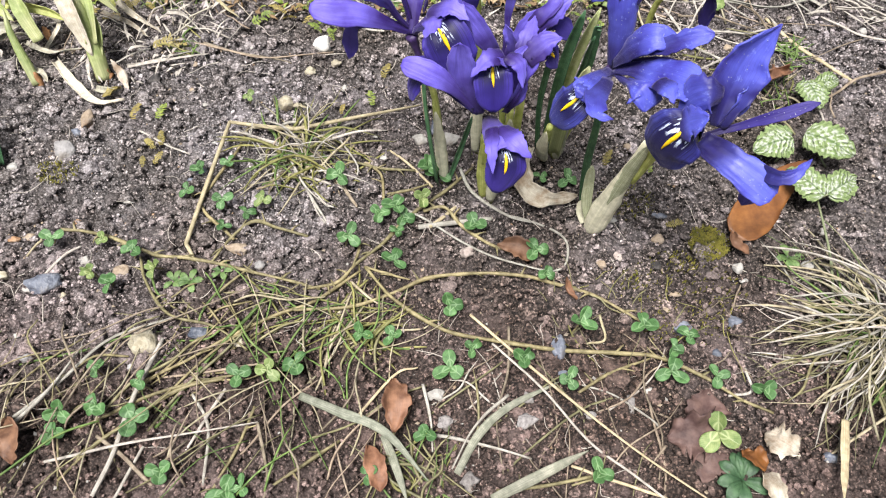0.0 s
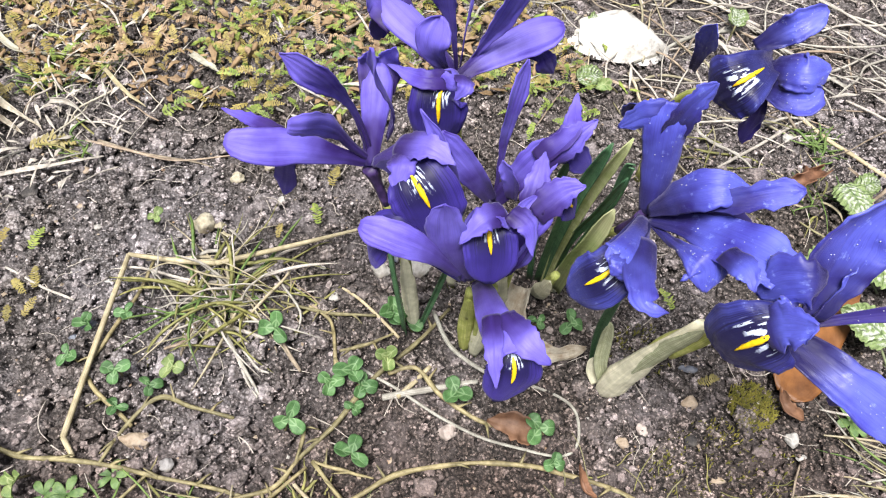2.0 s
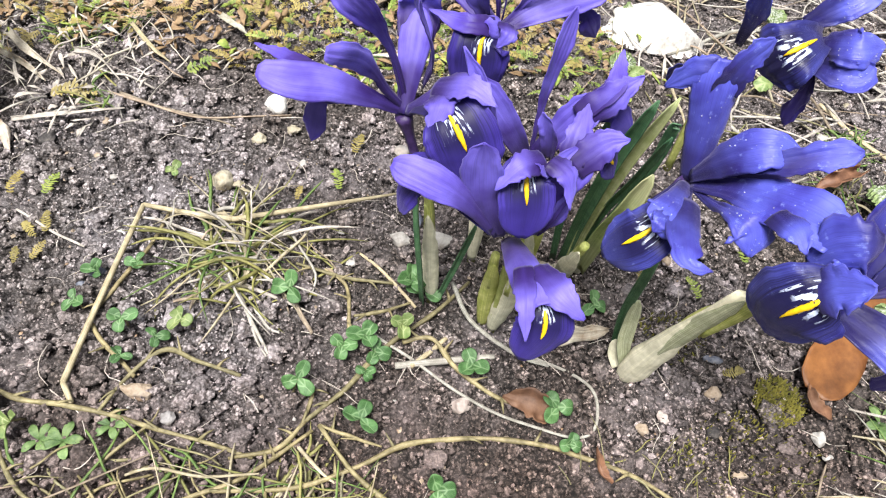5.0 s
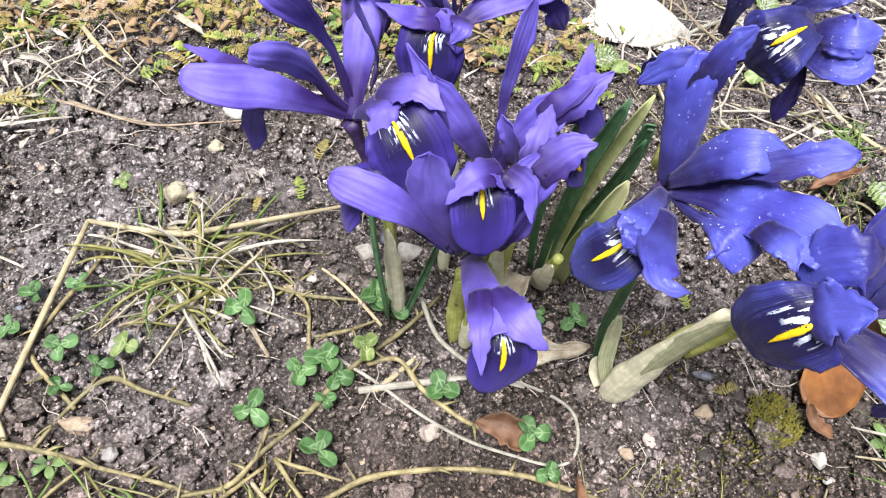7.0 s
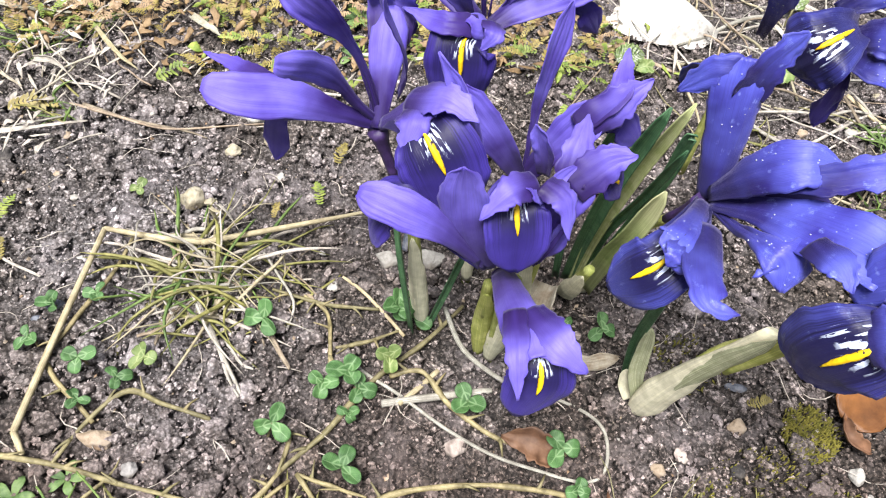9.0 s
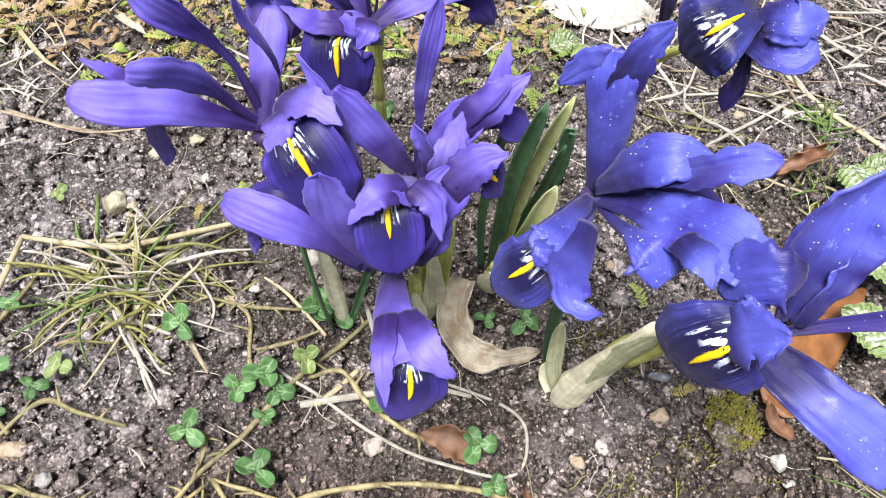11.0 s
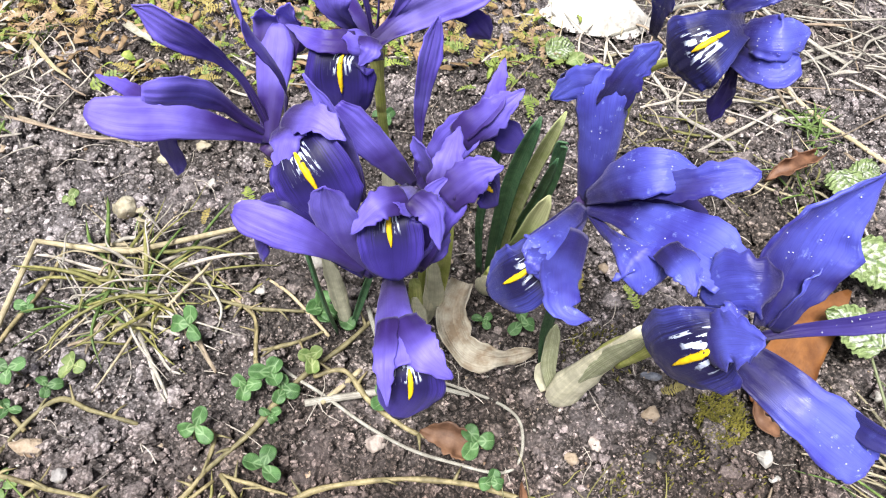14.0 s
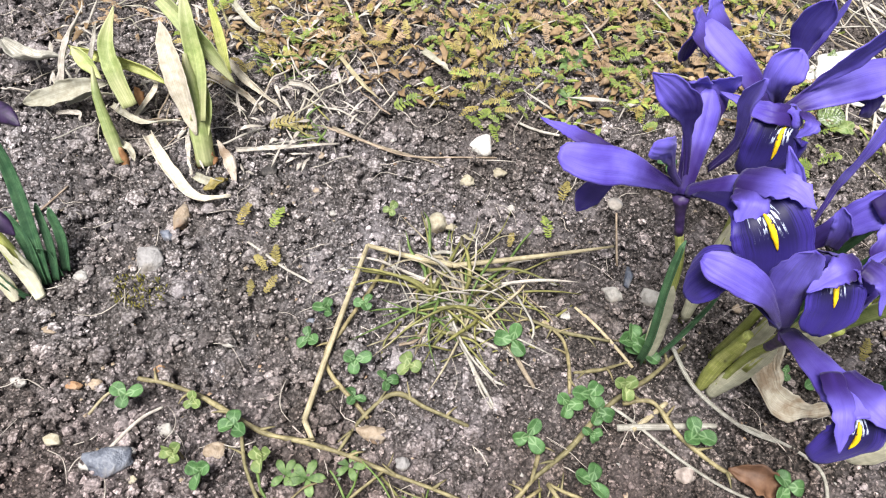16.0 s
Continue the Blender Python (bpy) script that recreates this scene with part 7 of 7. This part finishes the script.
rock("white_rock", 10.8, 38.9, 0.1, 2.9, 2.0, 1.4, "large rough white rock among dry stems", 2.2)
rock("white_chip", -8.5, 30.9, 0.15, 0.65, 0.75, 0.45, "sharp white stone chip on the soil", 5.1)

# ---- dry stems heaped behind the right-hand side ----
def heap_stem(x, y, turn, ln, r, mat, label):
    """A weathered strap-like stem that winds over the soil."""
    pts, a = [], turn
    z = rnd.uniform(0.1, 0.7)
    for k in range(6):
        pts.append((x, y, ground_z(x, y) + z * (0.4 + 0.6 * math.sin(3.1 * k / 5)) + r))
        a += rnd.gauss(0, 0.22)
        x, y = x + math.cos(a) * ln / 5, y + math.sin(a) * ln / 5
    ob = thing("dry_stem", pts[0][0], pts[0][1], pts[0][2] - r, label, "stem", "dry stems")
    v, f, u = sheet(pts, r * 2.4, "even", (0.1, -0.4, 1), cup=-0.6, rows=24, cols=5, thick=r * 0.6, wobble=0.1, seed=pts[0][0], twist=rnd.uniform(-150, 150), ragged=0.2)
    solid("stem", v, f, mat, ob, u)


for k in range(64):
    heap_stem(rnd.uniform(17, 30), rnd.uniform(31, 46), rnd.gauss(2.75, 0.5), rnd.uniform(4, 9), rnd.choice((0.03, 0.035, 0.04, 0.05, 0.06, 0.09)), rnd.choice((STRAW_GREY, STRAW_GREY, STRAW_GREY, DRY_STEM)), "weathered grey-white strap-like dry stem in a heap")
for k in range(60):
    heap_stem(rnd.uniform(7, 19), rnd.uniform(34, 48), rnd.uniform(0, 6.28), rnd.uniform(2.5, 7), rnd.uniform(0.025, 0.06), rnd.choice((STRAW_GREY, GRASS_DRY, DRY_STEM)), "thin pale dry stem tangled beside the rock")
for k in range(12):
    heap_stem(rnd.uniform(12, 22), rnd.uniform(24, 34), rnd.gauss(2.6, 0.7), rnd.uniform(2, 6), rnd.uniform(0.025, 0.06), rnd.choice((STRAW_GREY, GRASS_DRY, DRY_STEM, GRASS_OLIVE)), "thin winding dry stem on the soil")
for k in range(50):
    heap_stem(rnd.uniform(-24, 6), rnd.uniform(35, 52), rnd.uniform(0, 6.28), rnd.uniform(2, 5), rnd.uniform(0.03, 0.08), rnd.choice((STRAW_GREY, DRY_STEM, GRASS_OLIVE)), "thin dry stem lying in the ground cover")

# ---- thick shoots of a summer bulb with bleached old leaves ----
S = thing("bulb_shoots", -21.1, 27.3, 0, "pale green bulb shoots rising from brown skins", "shoots")
for k, (pts, w, mat, form) in enumerate([
    ([(-21.2, 28.38, 1.9), (-21.53, 30.19, 3.2), (-22.04, 31.42, 4.6), (-22.59, 32.88, 5.6)], 0.85, FRESH_LEAF, 'blade'),
    ([(-23.82, 32.92, 4.6), (-22.33, 31.83, 4.3), (-21.19, 31.24, 3.4), (-20.2, 30.66, 2.2)], 0.9, FRESH_LEAF, 'blade'),
    ([(-20.79, 31.34, 2), (-21.49, 32.86, 3), (-22.18, 34.03, 4.2)], 0.5, LIME_LEAF, 'blade'),
    ([(-24.89, 29.25, 1.2), (-25.68, 30.21, 2.2), (-26.15, 31.11, 3), (-26.13, 32.55, 4)], 0.95, FRESH_LEAF, 'blade'),
    ([(-28.86, 31.82, 1.6), (-26.42, 31.32, 1.9), (-24.68, 31.02, 1.8), (-23.64, 30.71, 1.4)], 0.6, LIME_LEAF, 'blade'),
    ([(-26.33, 29.91, 2), (-27.11, 30.41, 2.6), (-27.74, 30.7, 3)], 0.7, FRESH_LEAF, 'leaf'),
    ([(-21.1, 28.17, 1.2), (-21.18, 29.32, 2.2), (-21.71, 30.33, 3.2)], 0.7, FRESH_LEAF, 'blade'),
]):
    sheet_part("shoot", S, mat, pts, w, form, (0.25, -1, 0.5), cup=0.3, fold=0.3, tip_cup=0.3, frill=0.1, ragged=0.08, rows=24, cols=11, thick=0.04, seed=70 + k, pleat=0.1)
v, f, u = tube([(-20.95, 27.36, 0.1), (-21.3, 28.38, 1.5), (-21.73, 29.49, 2.8), (-22.03, 30.4, 3.9)], (0.44, 0.46, 0.4, 0.3, 0.1), rows=22, sides=14, rough=0.12, flat=0.8)
solid("shoot", v, f, FRESH_LEAF, S, u, "thick rolled pale green shoot")
sheet_part("shoot", S, WHITE_LEAF, [(-21.23, 27.88, 1.5), (-21.79, 28.98, 2.95), (-22.47, 30.14, 4.15), (-23.04, 31, 5.05)], 1.15, "leaf", (-0.1, -1, 0.5), cup=0.3, fold=0.3, frill=0.1, ragged=0.15, rows=24, cols=11, thick=0.03, seed=80, label="bleached white leaf of a shoot")
for pts, w, mat, lab in [
    ([(-20.8, 27.2, -0.1), (-20.9, 27.4, 0.35), (-21.1, 27.8, 0.77)], 0.95, BULB_SKIN, "torn brown bulb skin"),
    ([(-21.3, 27.2, -0.1), (-21.3, 27.4, 0.4), (-21.5, 27.9, 0.7)], 0.55, BULB_SKIN, "torn brown bulb skin"),
    ([(-19.3, 26.5, 0.1), (-19.9, 27.4, 0.5), (-20.6, 28.3, 0.83)], 0.6, PALE_LEAF, "bleached strip of skin"),
    ([(-25.9, 30.9, 0.83), (-26.8, 31.3, 1.36), (-28.6, 32.2, 1.62)], 0.6, WHITE_LEAF, "withered brown-edged strip"),
    ([(-25.0, 29.9, 0.4), (-25.2, 30.3, 0.77), (-25.4, 30.6, 1.03)], 0.5, BULB_SKIN, "torn brown bulb skin"),
]:
    sheet_part("skin", S, mat, pts, w, "leaf", (0.1, -1, 0.6), cup=-0.6, frill=0.3, ragged=0.5, rows=14, cols=9, seed=pts[0][0] * 3, label=lab)

S2 = thing("bulb_shoot", -24.7, 26.8, 0, "slender pale green bulb shoot with a brown base", "shoots")
v, f, u = tube([(-24.76, 26.76, 0.1), (-25.4, 27.74, 1.2), (-25.92, 28.64, 2.2), (-26.22, 29.58, 3.1)], (0.3, 0.3, 0.24, 0.18, 0.05), rows=18, sides=10, rough=0.15, flat=0.75)
solid("shoot", v, f, FRESH_LEAF, S2, u)
sheet_part("skin", S2, BULB_SKIN, [(-24.6, 26.6, 0), (-24.7, 26.8, 0.4), (-24.8, 27.1, 0.77)], 0.62, "sheath", (0.1, -1, 0.4), cup=-1.1, frill=0.2, ragged=0.4, rows=10, cols=7, seed=91)

for k, (pts, w, mat, lab) in enumerate([
    ([(-23.8, 28.1, 0.7), (-22.1, 26.3, 0.8), (-20.6, 25.2, 0.5), (-19.2, 25.7, 0.4)], 0.6, WHITE_LEAF, "bleached white curled old leaf strip"),
    ([(-30.3, 28.9, 0.6), (-29.0, 29.2, 1), (-27.7, 29.8, 1.3), (-26.3, 30.1, 1.5)], 1.1, WHITE_LEAF, "broad bleached white old leaf"),
    ([(-28.5, 29.5, 0.4), (-27.2, 29.7, 0.9), (-26.1, 30.0, 1)], 0.5, WHITE_LEAF, "bleached white leaf strip"),
    ([(-25.1, 29.4, 0.3), (-24.5, 31.0, 0.9), (-25.4, 31.5, 1)], 0.3, WHITE_LEAF, "curled dry leaf strip"),
    ([(-28.8, 28.9, 0.3), (-27.7, 29.0, 0.4), (-27.6, 28.7, 0.2)], 0.25, STRAW_GREY, "curled dry leaf strip"),
    ([(-21.2, 26.6, 0.2), (-20.3, 26.2, 0.5), (-19.7, 26.4, 0.4)], 0.45, WHITE_LEAF, "crumpled bleached leaf scrap"),
    ([(-25.3, 27.8, 0.3), (-24.5, 27.3, 0.5), (-24.1, 26.8, 0.3)], 0.35, WHITE_LEAF, "crumpled bleached leaf scrap"),
    ([(-26.3, 29.7, 0.5), (-24.5, 28.8, 0.7), (-22.8, 29.4, 0.5)], 0.4, WHITE_LEAF, "bleached old leaf strip on soil"),
    ([(-20.5, 25.8, 0.4), (-19.9, 26.1, 0.6), (-19.6, 26.5, 0.4)], 0.7, FERN_YEL, "pale withered leaf scrap"),
    ([(-33.0, 32.4, 1), (-30.9, 31.2, 1.2), (-29.0, 31.3, 1.6)], 1.1, STRAW_GREY, "grey-lilac withered old leaf"),
    ([(-29.0, 30.2, 0.8), (-28.7, 31.3, 2), (-28.2, 33.2, 3.2)], 0.5, STRAW_GREY, "grey withered leaf strip"),
    ([(-27.5, 30.6, 1.5), (-27.3, 31.5, 2.4), (-27.3, 32.4, 3)], 0.25, STRAW_GREY, "thin withered leaf strip"),
    ([(-23.1, 38.0, 0.6), (-20.9, 36.0, 0.6), (-17.9, 36.0, 0.5)], 0.45, WHITE_LEAF, "bleached old leaf strip on soil"),
    ([(-21.8, 33.5, 0.6), (-20.1, 32.2, 0.6), (-18.5, 31.2, 0.4)], 0.45, WHITE_LEAF, "bleached old leaf strip on soil"),
    ([(-18.5, 32.8, 0.5), (-17.3, 32.5, 0.7), (-15.9, 31.3, 0.3)], 0.35, STRAW_GREY, "dry bleached leaf strip"),
    ([(-16.4, 35.0, 0.6), (-15.1, 33.6, 0.6), (-13.9, 32.7, 0.4)], 0.25, STRAW, "thin dry leaf strip"),
    ([(-12.3, 36.3, 0.6), (-11.4, 35.4, 0.8), (-10.6, 35.0, 0.6)], 0.45, WHITE_LEAF, "short bleached leaf strip"),
    ([(-22.5, 32.5, 0.6), (-20.3, 31.4, 0.8), (-19.1, 30.7, 0.4)], 0.3, PALE_LEAF, "dry bleached leaf strip"),
    ([(-22.2, 28.6, 0.5), (-21.6, 27.4, 0.8), (-21.3, 26.5, 0.3)], 0.3, STRAW_GREY, "dry bleached leaf strip"),
    ([(-19.8, 28.3, 0.3), (-17.7, 28.7, 0.5), (-15.2, 29.6, 0.3)], 0.25, STRAW_GREY, "dry bleached leaf strip"),
]):
    dead_leaf("old_leaf", mat, pts, w, (0.1, -0.5, 1), lab, "leaf" if w > 0.6 else "blade", cup=0.5, frill=0.3, ragged=0.3, twist=rnd.uniform(-90, 90))

# dry thin stems round the shoots
for k in range(100):
    heap_stem(rnd.uniform(-31, -13), rnd.uniform(29, 40), rnd.uniform(0, 6.28), rnd.uniform(1.2, 4.0), rnd.uniform(0.018, 0.045), rnd.choice((STRAW_GREY, STRAW_GREY, DRY_STEM, WHITE_LEAF)), "thin curled dry strand round the bulb shoots")

# small round seed pod on a thin stalk
pod = thing("seed_pod", -1.8, 25.4, 0, "small round grey seed pod on a thin stalk", "seed pod")
v, f, u = tube([(-1.8, 25.4, 0), (-2.0, 26.5, 0.6), (-2.2, 27.3, 1.3)], (0.06, 0.05, 0.05), rows=8, sides=5)
stalk = solid("stalk", v, f, DRY_STEM, pod, u)
pv, pf = lump_shape(4.4, flat=0.35, detail=2, rough=0.08)
solid("pod", pv * 0.36 + np.array((-2.3, 27.7, 1.4)), pf, STONE["grey"], stalk)
